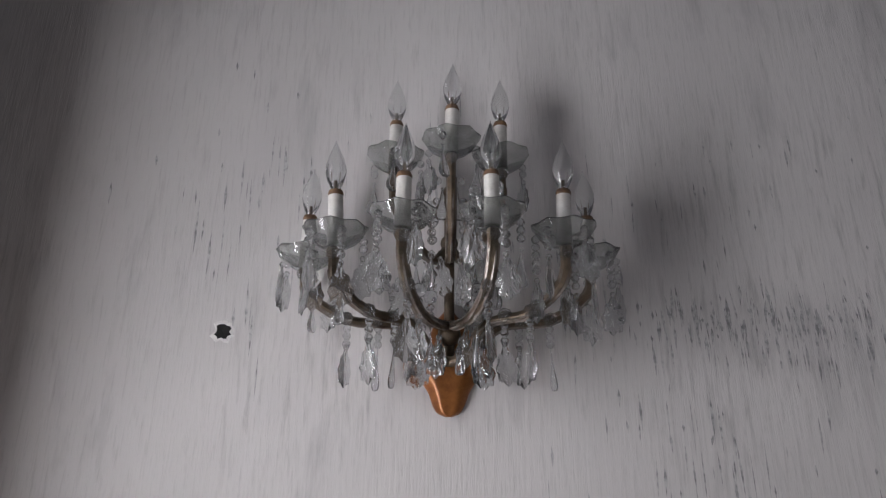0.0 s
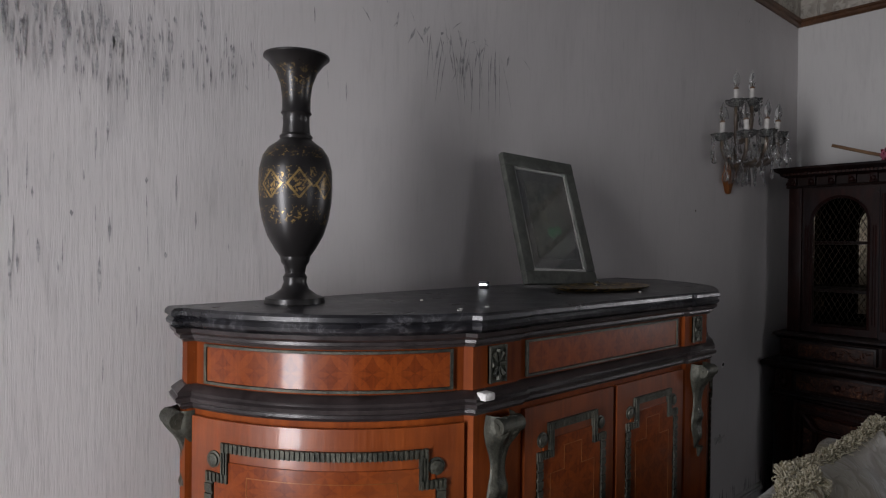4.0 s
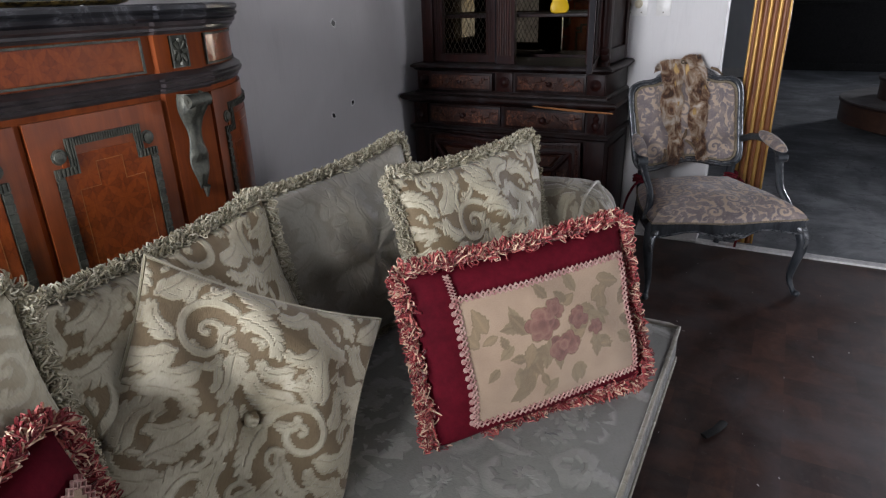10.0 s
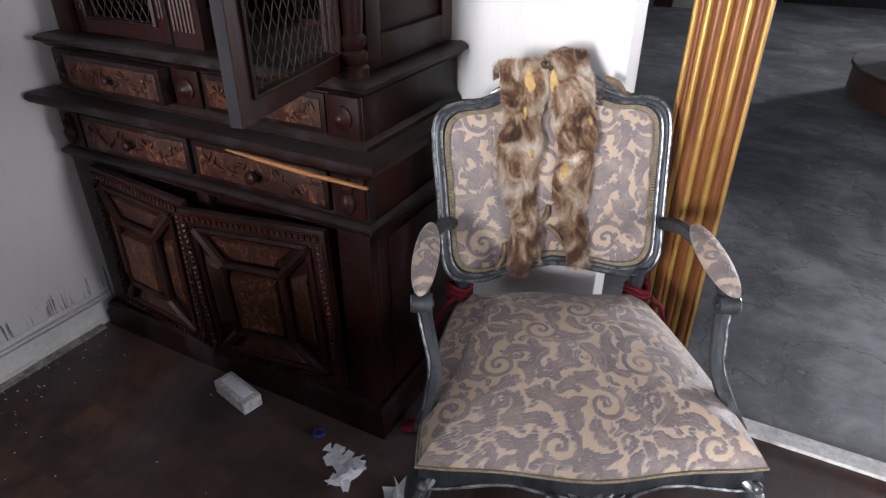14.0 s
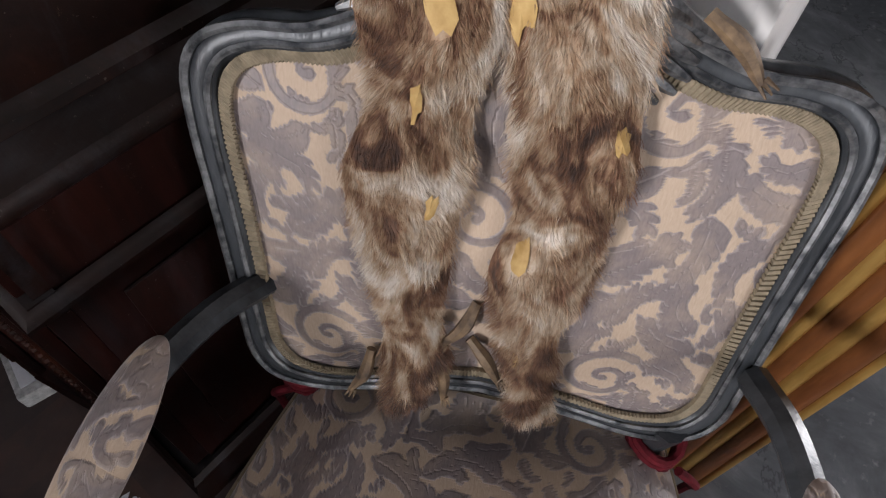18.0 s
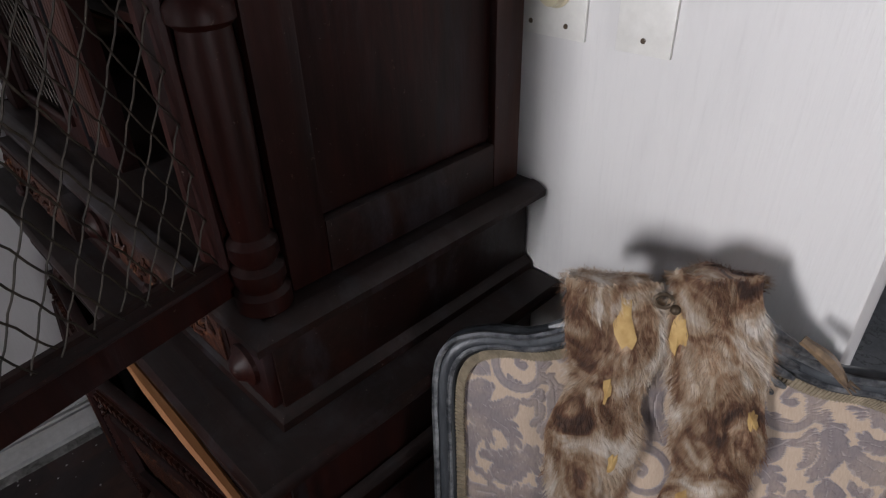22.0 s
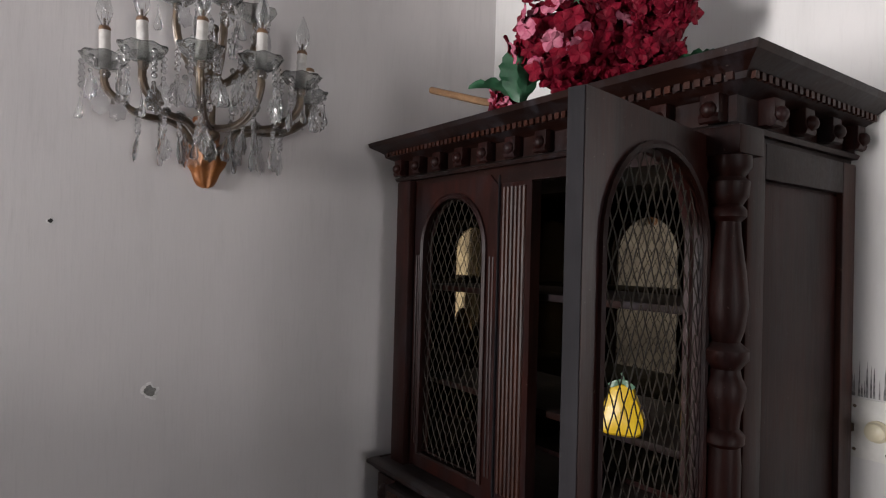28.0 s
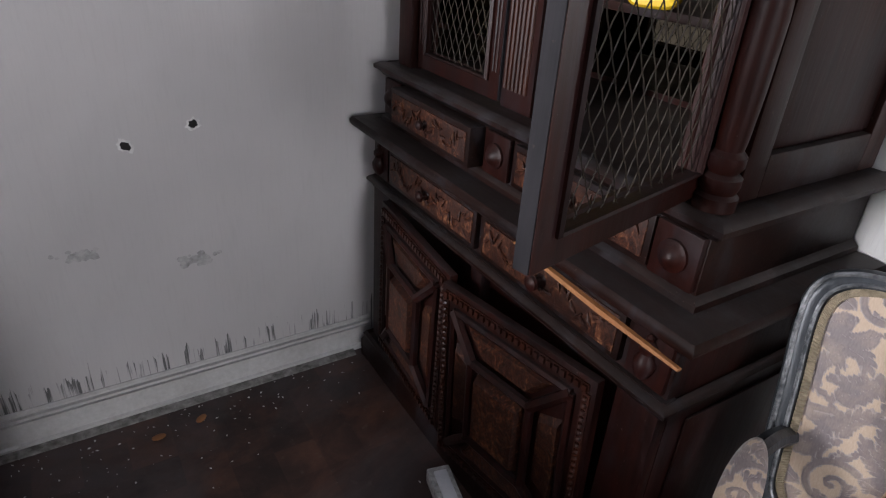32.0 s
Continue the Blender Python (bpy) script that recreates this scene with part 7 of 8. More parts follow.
# the fur stole over the back
n = Nodes("mottled_fur")
co = n.coords((1, 1, 0.75), jitter=False)
big, small = n.noise(co, 15, 3, 0.55, 1.4), n.noise(co, 150, 3, 0.7)
tone = n.math("ADD", n.math("MULTIPLY", big, 0.82), n.math("MULTIPLY", small, 0.18))
c = n.ramp(tone, (0.37, (0.050, 0.022, 0.013)), (0.45, (0.165, 0.075, 0.036)), (0.50, (0.34, 0.215, 0.125)), (0.56, (0.50, 0.39, 0.28)), (0.64, (0.70, 0.64, 0.57)))
n.set(Base_Color=c, Roughness=0.75, Sheen_Weight=0.25)
FUR = n.mat
HIDE = plain("bare_yellow_hide", (0.38, 0.23, 0.07), (0.58, 0.40, 0.16), 60, 0.7)
CLAW = plain("dry_paw", (0.03, 0.018, 0.012), (0.30, 0.20, 0.11), 40, 0.6)
stole = thing("fur_stole", "mottled brown and cream fur stole, moth-eaten, over the chair back", "stole", armchair.matrix_basis @ BACK)


def pelt(cx, width, top, bottom, seed, spots, lean=0.0):
    """One hanging pelt and its hairs: over the crest and down the pad."""
    rng = random.Random(seed)
    def skin(u, v):
        a = 2 * u - 1
        w = width / 2 * (1 - 0.55 * max(0.0, v - 0.45) / 0.55 + 0.10 * math.sin(v * 17 + seed) + 0.06 * math.sin(v * 31))
        x = cx + lean * v + w * a + 0.008 * math.sin(v * 11 + seed)
        if v < 0.12:
            s = v / 0.12
            return (x, 0.045 - 0.075 * s, top - 0.035 + (0.035 + 0.004 * math.sin(5 * a + seed)) * math.sin(math.pi / 2 * s) - 0.012 * a * a)
        s = (v - 0.12) / 0.88
        y = -0.030 - 0.022 * (1 - a * a) - 0.010 * math.sin(math.pi * s) - 0.006 * math.sin(v * 23 + 3 * a)
        return (x, y, top + (bottom - top) * s)
    sheet = Mesh().grid(skin, 14, 46).grid(lambda u, v: tuple(Vector(skin(u, v)) + Vector((0, 0.012, 0))), 14, 46)
    p = part("pelt", sheet, FUR, stole)
    hair = Mesh()
    for _ in range(36000):
        u, v = rng.random(), rng.random() ** 0.9
        if any(((u - su) * width / sw) ** 2 + ((v - sv) * 0.5 / sh) ** 2 < 0.2 for su, sv, sw, sh in spots):
            continue
        q = Vector(skin(u, v))
        a = 2 * u - 1
        swirl = 0.35 * math.sin(v * 19 + seed) + 0.25 * math.sin(u * 7 + v * 31) + 0.3 * math.sin(u * 17 - v * 47)
        d = Vector((a * rng.uniform(0.1, 0.7) + 1.5 * swirl + rng.gauss(0, 0.4), -rng.uniform(0.10, 0.7), -1.0 if v > 0.1 else rng.uniform(-0.2, 0.9))).normalized()
        l = rng.uniform(0.006, 0.017) * (1.0 if v < 0.8 else 1.3)
        side = d.cross(Vector((rng.gauss(0, 1), rng.gauss(0, 1), rng.gauss(0, 1)))).normalized() * rng.uniform(0.00015, 0.00036)
        bend = Vector((rng.gauss(0, 0.3), 0, -0.5)) * l * 0.3
        m1, tip = q + d * l * 0.55, q + d * l + bend
        hair.add([q - side, q + side, m1 + side * 0.8, tip, m1 - side * 0.8], [(0, 1, 2, 3, 4)])
    tagged(part("hair", hair, FUR, p, smooth=0), kind="stuff")
    return skin


left_spots = ((0.60, 0.20, 0.026, 0.060), (0.50, 0.33, 0.014, 0.03), (0.75, 0.50, 0.012, 0.025))
right_spots = ((0.15, 0.24, 0.018, 0.05), (0.2, 0.60, 0.020, 0.034), (0.3, 0.84, 0.016, 0.022), (0.85, 0.40, 0.014, 0.022))
left = pelt(-0.080, 0.104, 0.548, 0.030, 5, left_spots, -0.004)
right = pelt(0.036, 0.104, 0.566, 0.045, 9, right_spots, 0.016)
for skin, width, spots, seed in ((left, 0.108, left_spots, 1), (right, 0.104, right_spots, 2)):
    rng = random.Random(seed)
    for u, v, w, h in spots:
        edge = [rng.uniform(0.55, 1.15) for _ in range(14)]
        ring = [Vector(skin(u + w / 2 * e * math.cos(k * 0.4488) / width, v + h / 2 * e * math.sin(k * 0.4488) / 0.5)) + Vector((0, -0.003, 0)) for k, e in enumerate(edge)]
        part("bald_patch", Mesh().add([Vector(skin(u, v)) + Vector((0, -0.007, 0))] + ring, [(0, k + 1, (k + 1) % 14 + 1) for k in range(14)]), HIDE, stole, "bare yellow hide")
for x, z, a in ((-0.135, 0.075, 20), (-0.045, 0.085, -15), (-0.028, 0.170, 30), (0.146, 0.478, -50), (0.002, 0.12, -40)):
    m = Mesh().tube(smooth_path([(0, -0.030, 0.03), (0.004, -0.042, 0.0), (-0.002, -0.046, -0.030)], 4), [0.006, 0.006, 0.007, 0.008, 0.008, 0.007, 0.006, 0.005, 0.003], 7)
    for t in (-1, 0, 1):
        m.tube([(0.003 * t, -0.046, -0.028), (0.005 * t, -0.050, -0.040)], [0.0022, 0.0008], 5)
    part("paw", m, CLAW, stole, "shrivelled dark paw", m=pose(x, 0, z, 0, a, 0))
part("clasp", Mesh().tube([(-0.025 + 0.010 * math.cos(i * 0.7), -0.045, 0.530 + 0.008 * math.sin(i * 0.7)) for i in range(9)], 0.0025, 6, shut=True).ball(0.006, 6, Matrix.Translation((-0.012, -0.048, 0.522))), BRASS_OLD, stole)

# ---- gilt fluted pilaster in the opening ----
pil = thing("gilt_pilaster", "tall gilt and brown fluted pilaster standing in the opening", "pilaster", pose(4.60, -1.80, 0))
part("board", Mesh().box(-0.012, 0.030, -0.086, 0.086, 0, 2.745, 0.003), GILT_DARK, pil)
for k, (y, w, mt) in enumerate(((-0.079, 0.006, GILT), (-0.058, 0.014, GILT_DARK), (-0.036, 0.011, GILT), (-0.014, 0.013, GILT_DARK), (0.008, 0.010, GILT), (0.028, 0.014, GILT_DARK), (0.050, 0.009, GILT), (0.064, 0.007, GILT_DARK), (0.079, 0.006, GILT))):
    part("flute", Mesh().tube([(-0.012, y, 0.0), (-0.012, y, 2.745)], w, 10, flat=0.8), mt, pil, "worn gilt reed" if mt is GILT else "brown reed")


# ---- crystal wall sconces ----
CASING = plain("grimy_ribbed_glass", (0.10, 0.065, 0.045), (0.36, 0.33, 0.30), 30, 0.2, 0.3)
def drop_shape(w, h, d=0.35):
    """A flat pear-shaped crystal, cut thin at the rim."""
    prof = [(0.08, 0.0), (0.16, 0.06), (0.20, 0.14), (0.32, 0.30), (0.55, 0.50), (0.86, 0.68), (1.0, 0.80), (0.92, 0.92), (0.6, 0.985), (0.05, 1.0)]
    m = Mesh().lathe([(w / 2 * r, -h * z) for r, z in prof], 10, Matrix.Diagonal((1, d, 1, 1)))
    return m.ball(w * 0.12, 5, Matrix.Translation((0, 0, w * 0.10)))


def leaf_shape(w, h):
    """A flat scalloped crystal plaque."""
    pts, n = [], 36
    def edge(k):
        t = 2 * math.pi * k / n
        r = (1 + 0.09 * math.cos(9 * t))
        y = -math.cos(t)
        narrow = 0.42 + 0.58 * (0.5 - 0.5 * y) ** 0.8
        return (w / 2 * math.sin(t) * r * narrow, -h / 2 + h / 2 * y * r)
    ring = [edge(k) for k in range(n)]
    layers = ((0.05, -0.0045), (0.6, -0.004), (1.0, -0.0008), (1.0, 0.0008), (0.6, 0.004), (0.05, 0.0045))
    for s, y in layers:
        pts += [(x * s, y, -h / 2 + (z + h / 2) * s) for x, z in ring]
    f = [(j * n + k, j * n + (k + 1) % n, (j + 1) * n + (k + 1) % n, (j + 1) * n + k) for j in range(5) for k in range(n)]
    m = Mesh().add(pts, f + [tuple(range(n)), tuple(range(6 * n - 1, 5 * n - 1, -1))])
    return m.ball(w * 0.11, 5, Matrix.Translation((0, 0, w * 0.10)))


SHAPES = {
    "almond": as_mesh("almond_drop", drop_shape(0.026, 0.056)),
    "spear": as_mesh("spear_drop", drop_shape(0.013, 0.066, 0.8)),
    "plaque": as_mesh("plaque_drop", leaf_shape(0.046, 0.060), 25),
    "bead": as_mesh("bead", Mesh().ball(0.0070, 6), 25),
    "rosette": as_mesh("rosette", Mesh().lathe([(0.004, 0), (0.011, 0.002), (0.012, 0.004), (0.006, 0.006), (0.001, 0.007)], 8), 15),
}
dish = []
for r, z in ((0.006, 0.0), (0.022, 0.003), (0.036, 0.010), (0.044, 0.018), (0.050, 0.026), (0.052, 0.028), (0.049, 0.0275), (0.043, 0.020), (0.034, 0.013), (0.020, 0.006), (0.005, 0.004)):
    dish.append((r, z))
dish_mesh = Mesh()
_pts, _f, _n = [], [], 32
for r, z in dish:
    _pts += [(r * (1 + (0.030 * math.cos(8 * 2 * math.pi * k / _n) if r > 0.04 else 0)) * math.cos(2 * math.pi * k / _n), r * (1 + (0.030 * math.cos(8 * 2 * math.pi * k / _n) if r > 0.04 else 0)) * math.sin(2 * math.pi * k / _n), 1.25 * z - 0.026 + (0.0015 * math.cos(8 * 2 * math.pi * k / _n) if r > 0.04 else 0)) for k in range(_n)]
for j in range(len(dish) - 1):
    _f += [(j * _n + k, j * _n + (k + 1) % _n, (j + 1) * _n + (k + 1) % _n, (j + 1) * _n + k) for k in range(_n)]
SHAPES["dish"] = as_mesh("dish", dish_mesh.add(_pts, _f), 50)
SHAPES["sleeve"] = as_mesh("candle_sleeve", Mesh().lathe([(0.0125, -0.022), (0.013, -0.020), (0.0125, -0.018), (0.0120, 0.064), (0.010, 0.066)], 14))
SHAPES["socket"] = as_mesh("socket", Mesh().lathe([(0.0124, 0), (0.0128, 0.004), (0.011, 0.009), (0.007, 0.011)], 14))
flame = [(0.0065, 0.0), (0.0075, 0.004), (0.0125, 0.014), (0.0152, 0.024), (0.0150, 0.033), (0.0110, 0.046), (0.0060, 0.057), (0.0022, 0.065), (0.0006, 0.070)]
SHAPES["bulb"] = as_mesh("bulb", Mesh().lathe([(r * 1.12, z * 1.28) for r, z in flame], 14))
SHAPES["filament"] = as_mesh("filament_post", Mesh().tube([(0, 0, 0), (0, 0, 0.018)], 0.002, 6).tube([(-0.004, 0, 0.016), (-0.005, 0, 0.032)], 0.0004, 4).tube([(0.004, 0, 0.016), (0.005, 0, 0.032)], 0.0004, 4))


def sconce(label, x, z, size, missing=(), seed=1):
    s = thing("wall_sconce", label, "wall lamp", Matrix.Translation((x, 0, z)), "crystal sconces")
    rng = random.Random(seed)
    K = Matrix.Scale(size, 4)
    def sp(name, shape, material, parent=None, text="", m=None):
        if isinstance(shape, Mesh):
            return part(name, Mesh().add(shape.v, shape.f, K), material, parent or s, text)
        ob = part(name, shape, material, parent or s, text, m=(K @ m) if parent is None else m)
        return ob
    # carved back plate
    def plate(u, v):
        h = 0.19 * v
        shape = ((0.0, 0.004), (0.006, 0.018), (0.020, 0.025), (0.040, 0.031), (0.062, 0.044), (0.085, 0.050), (0.102, 0.045), (0.118, 0.027), (0.140, 0.030), (0.165, 0.022), (0.19, 0.003))
        w = 0.003
        for (h0, w0), (h1, w1) in zip(shape, shape[1:]):
            if h0 <= h <= h1:
                w = w0 + (w1 - w0) * (h - h0) / (h1 - h0)
        a = math.pi * u
        return (-1.14 * w * math.cos(a), -0.030 * math.sin(a) ** 0.8 * (0.55 + 0.45 * math.exp(-((h - 0.09) / 0.06) ** 2)) * (1 + 0.08 * math.cos(6 * a)) - 0.0005, h)
    sp("back_plate", Mesh().grid(plate, 18, 40), COPPER_WOOD, None, "carved gold-brown wooden back plate")
    sp("stem", Mesh().tube([(0, -0.030, 0.100), (0, -0.045, 0.13), (0, -0.045, 0.40)], 0.009, 10).ball(0.020, 8, Matrix.Translation((0, -0.045, 0.135))).ball(0.016, 8, Matrix.Translation((0, -0.045, 0.30))).ball(0.012, 8, Matrix.Translation((0, -0.045, 0.40))), BRASS_OLD)
    lower = [(-0.245, -0.085, 0.262), (-0.183, -0.175, 0.272), (-0.074, -0.222, 0.284), (0.062, -0.222, 0.288), (0.180, -0.175, 0.276), (0.240, -0.085, 0.264)]
    upper = [(-0.098, -0.085, 0.448), (0.002, -0.120, 0.462), (0.092, -0.085, 0.448)]
    hang = []
    for k, (ax, ay, az) in enumerate(lower + upper):
        low = k < 6
        root = Vector((0, -0.045, 0.118 if low else 0.295))
        end = Vector((ax, ay, az))
        flat = Vector((ax, ay + 0.045, 0))
        if low and abs(ax) > 0.1:
            root.z = 0.088
            rise = ((0.14, 0.010), (0.36, 0.058), (0.70, 0.066), (0.97, 0.108))
        elif low:
            root.z = 0.150
            rise = ((0.30, -0.006), (0.62, 0.000), (0.88, 0.030), (1.0, 0.075))
        else:
            rise = ((0.25, -0.03), (0.55, -0.01), (0.86, 0.03), (1.0, 0.075))
        path = [root] + [root + flat * f + Vector((0, 0, up)) for f, up in rise] + [end - Vector((0, 0, 0.022))]
        curve = smooth_path(path, 5)
        arm = sp("arm", Mesh().tube(curve, 0.0085, 8), BRASS_OLD, None, "curved arm cased in ribbed glass")
        case = Mesh()
        for r in range(5):
            a = 2 * math.pi * r / 5
            case.tube([p + Vector((0.0075 * math.cos(a), 0.0075 * math.sin(a) * 0.6, 0.0075 * math.sin(a))) for p in curve[2:-3]], 0.0028, 5)
        part("glass_casing", Mesh().add(case.v, case.f, K), CASING, arm)
        cup = sp("drip_dish", SHAPES["dish"], GLASS_DISH, None, "scalloped smoky glass drip dish", m=Matrix.Translation(end) @ pose(0, 0, 0, 0, 0, rng.uniform(0, 40)))
        candle = sp("candle_sleeve", SHAPES["sleeve"], CANDLE, None, "ivory candle sleeve with brown drips", m=Matrix.Translation(end + Vector((0, 0, 0.004))) @ pose(0, 0, 0, rng.uniform(-2.5, 2.5), rng.uniform(-2.5, 2.5)))
        part("socket", SHAPES["socket"], RUST, candle, m=pose(0, 0, 0.060))
        if k not in missing:
            bulb = part("bulb", SHAPES["bulb"], BULB, candle, "clear candle bulb, unlit", m=pose(0, 0, 0.069, 0, 0, 0))
            part("filament_post", SHAPES["filament"], BRASS_OLD, candle, m=pose(0, 0, 0.069))
        sp("rosette", SHAPES["rosette"], CRYSTAL, None, m=Matrix.Translation(end + Vector((0, -0.010, -0.034))) @ pose(0, 0, 0, 90))
        around = 5 if low else 3
        for j in range(around):
            a = 2 * math.pi * (j + 0.3 * rng.random()) / around
            p = end + Vector((0.046 * math.cos(a), 0.046 * math.sin(a), 0.006))
            chain = rng.choice((1, 2, 3, 4, 5)) if low else rng.choice((1, 2))
            for b in range(chain):
                sp("bead", SHAPES["bead"], CRYSTAL, None, m=Matrix.Translation(p + Vector((0, 0, -0.014 - 0.013 * b))))
            hang.append((p + Vector((0, 0, -0.022 - 0.013 * chain)), rng.choice(("almond", "plaque", "plaque"))))
        if low:
            p = Vector(path[3])
            for off in (0.0, -0.35, -0.75):
                q = p + flat * off * 0.6
                for b in range(3):
                    sp("bead", SHAPES["bead"], CRYSTAL, None, m=Matrix.Translation(q + Vector((0, 0, -0.014 - 0.013 * b))))
                hang.append((q + Vector((0, 0, -0.050)), rng.choice(("plaque", "spear", "plaque"))))
                sp("rosette", SHAPES["rosette"], CRYSTAL, None, m=Matrix.Translation(q + Vector((0, -0.010, 0))) @ pose(0, 0, 0, 90))
    for a in range(6):
        t = math.pi * (a + 0.5) / 6
        hang.append((Vector((0.070 * math.cos(t), -0.05 - 0.06 * math.sin(t), 0.115)), "plaque" if a % 2 else "almond"))
        hang.append((Vector((0.050 * math.cos(t), -0.05 - 0.04 * math.sin(t), 0.385)), "almond"))
        hang.append((Vector((0.060 * math.cos(t), -0.05 - 0.05 * math.sin(t), 0.250)), "plaque" if a % 3 == 0 else "almond"))
    for p, kind in hang:
        sp("crystal_drop", SHAPES[kind], CRYSTAL, None, m=Matrix.Translation(p) @ pose(0, 0, 0, rng.uniform(-6, 6), rng.uniform(-6, 6), rng.uniform(-70, 70)))
    for k in range(4):
        t = math.pi * (k + 0.5) / 4
        for b in range(9):
            f = b / 8
            a, c = Vector((0.055 * math.cos(t), -0.05 - 0.05 * math.sin(t), 0.40)), Vector((0.105 * math.cos(t), -0.06 - 0.09 * math.sin(t), 0.20))
            p = a + (c - a) * f + Vector((0, 0, -0.045 * math.sin(math.pi * f)))
            sp("bead", SHAPES["bead"], CRYSTAL, None, m=Matrix.Translation(p))
    return s


sconce("tarnished nine-light crystal sconce, dusty drops, on the smeared wall", -0.152, 1.701, 1.2, (), 1)
sconce("dusty nine-light crystal sconce missing one bulb, near the dresser", 3.542, 1.738, 1.0, (5,), 2)

# ---- holes, plates and marks on the walls ----
GREY_FILL = plain("grey_filler", (0.11, 0.108, 0.10), (0.24, 0.235, 0.22), 90, 0.8)
def wall_hole(label, x, z, r, dark, seed):
    rng = random.Random(seed)
    t = thing("wall_hole", label, "hole", Matrix.Translation((x, 0, z)), "holes in the north wall")
    n = 18
    edge = [r * rng.uniform(0.75, 1.2) for _ in range(n)]
    outer = [e * rng.uniform(1.35, 1.8) for e in edge]
    p = [(edge[k] * math.cos(k * 0.349), -0.0015, edge[k] * math.sin(k * 0.349)) for k in range(n)] + [(outer[k] * math.cos(k * 0.349), -0.0004, outer[k] * math.sin(k * 0.349)) for k in range(n)]
    part("plaster_rim", Mesh().add(p, [(k, (k + 1) % n, n + (k + 1) % n, n + k) for k in range(n)]), PLASTER, t, "ragged white plaster rim", smooth=0)
    # Flat disc; near-black paints the shade inside a hole, no recess is cut.
    part("cavity", Mesh().add([(0, -0.0006, 0)] + p[:n], [(0, 1 + k, 1 + (k + 1) % n) for k in range(n)]), SHADE if dark else GREY_FILL, t, "flat near-black disc painting the shade inside the hole" if dark else "grey filled cavity", smooth=0)
    return t


wall_hole("ragged black hole in the plaster beside the sconce", -0.636, 1.877, 0.017, True, 1)
wall_hole("round grey drill hole in the wall", 3.426, 1.232, 0.013, False, 2)
wall_hole("dark hole with a chipped white rim", 3.529, 0.851, 0.011, True, 3)
wall_hole("black hole in the plaster near the dresser", 3.367, 0.812, 0.012, True, 4)
wall_hole("tiny black nail hole in the wall", 3.209, 1.637, 0.005, True, 5)


def cover_plate(label, y0, y1, z0, z1, parts):
    c = thing("wall_plate", label, "switch", pose(4.4995, (y0 + y1) / 2, (z0 + z1) / 2, 0, 0, -90), "plates on the east wall")
    w, h = abs(y1 - y0) / 2, (z1 - z0) / 2
    part("plate", Mesh().box(-w, w, -0.005, 0, -h, h, 0.0015), PLATE, c)
    for x, z in parts:
        part("screw", Mesh().lathe([(0.0035, 0), (0.003, 0.0012), (0.001, 0.0014)], 10, pose(x, -0.005, z, 90)), BRASS_OLD, c)
    return c


sw = cover_plate("painted dimmer plate with an ivory knob", -1.219, -1.105, 1.208, 1.324, ((0.028, 0.042), (-0.028, 0.042), (0.028, -0.042), (-0.028, -0.042)))
part("dimmer_knob", Mesh().lathe([(0.021, 0), (0.021, 0.004), (0.018, 0.006), (0.017, 0.018), (0.014, 0.020), (0.001, 0.020)], 22, pose(0.012, -0.005, 0, 90)), IVORY, sw)
part("toggle", Mesh().box(-0.036, -0.028, -0.014, -0.004, -0.008, 0.008, 0.002), BRASS_OLD, sw)
cover_plate("blank painted plate with two screws", -1.336, -1.264, 1.207, 1.322, ((0, 0.041), (0, -0.041)))
DRIP = plain("grey_paint_run", (0.05, 0.05, 0.05), (0.34, 0.335, 0.33), 90, 0.6, low=0.40, high=0.62)
def drips(y0, y1, z, top, count, seed):
    """Black runs of old paint on the east wall above a plate."""
    rng = random.Random(seed)
    m = Mesh()
    for k in range(count):
        deep = 4.4993 - 0.00004 * k
        y, h, w = rng.uniform(y0, y1), rng.uniform(0.2, 1.0) * top, rng.uniform(0.0007, 0.0022)
        m.add([(deep, y - w, z), (deep, y + w, z), (deep, y + w * 0.7, z + h * 0.7), (deep, y, z + h), (deep, y - w * 0.6, z + h * 0.6)], [(0, 1, 2, 3, 4)])
    whole("paint_runs", m, DRIP, "dark streaks on the white wall above a plate", "stain", group="streaks on the east wall", kind="stuff", smooth=0)
drips(-1.215, -1.11, 1.327, 0.080, 30, 3)
drips(-1.332, -1.27, 1.325, 0.17, 14, 4)

def scratches(cx, cz, w, h, count, seed, long=0.10, l_tilt=0.0, wide=1.0):
    """Dark dragged scratches and soot flecks on the north wall."""
    rng = random.Random(seed)
    m = Mesh()
    for k in range(count):
        deep = -0.0006 - 0.000012 * k
        x, z = cx + rng.gauss(0, w / 2), cz + rng.gauss(0, h / 2)
        l, t, d = rng.uniform(0.15, 1.0) * long, rng.uniform(0.0008, 0.0036) * wide, rng.gauss(0, 0.0015 + l_tilt)
        m.add([(x - t * 0.3, deep, z), (x + d * 0.5 - t, deep, z - l * 0.4), (x + d, deep, z - l), (x + d * 0.5 + t, deep, z - l * 0.45)], [(0, 1, 2, 3)])
    return whole("wall_scratches", m, SOOT, "dark scratches and soot flecks on the wall", "stain", group="marks on the north wall", kind="stuff", smooth=0)


SOOT = plain("soot_mark", (0.22, 0.216, 0.22), (0.48, 0.47, 0.465), 60, 0.8, low=0.38, high=0.60)
scratches(0.56, 1.92, 0.5, 0.035, 120, 31, 0.06)
scratches(0.55, 1.88, 0.42, 0.07, 100, 21, 0.07)
scratches(0.45, 1.55, 0.45, 0.30, 70, 22, 0.09)
scratches(0.30, 2.15, 0.35, 0.25, 50, 23, 0.09)
scratches(-0.55, 2.20, 0.30, 0.30, 70, 24, 0.12)
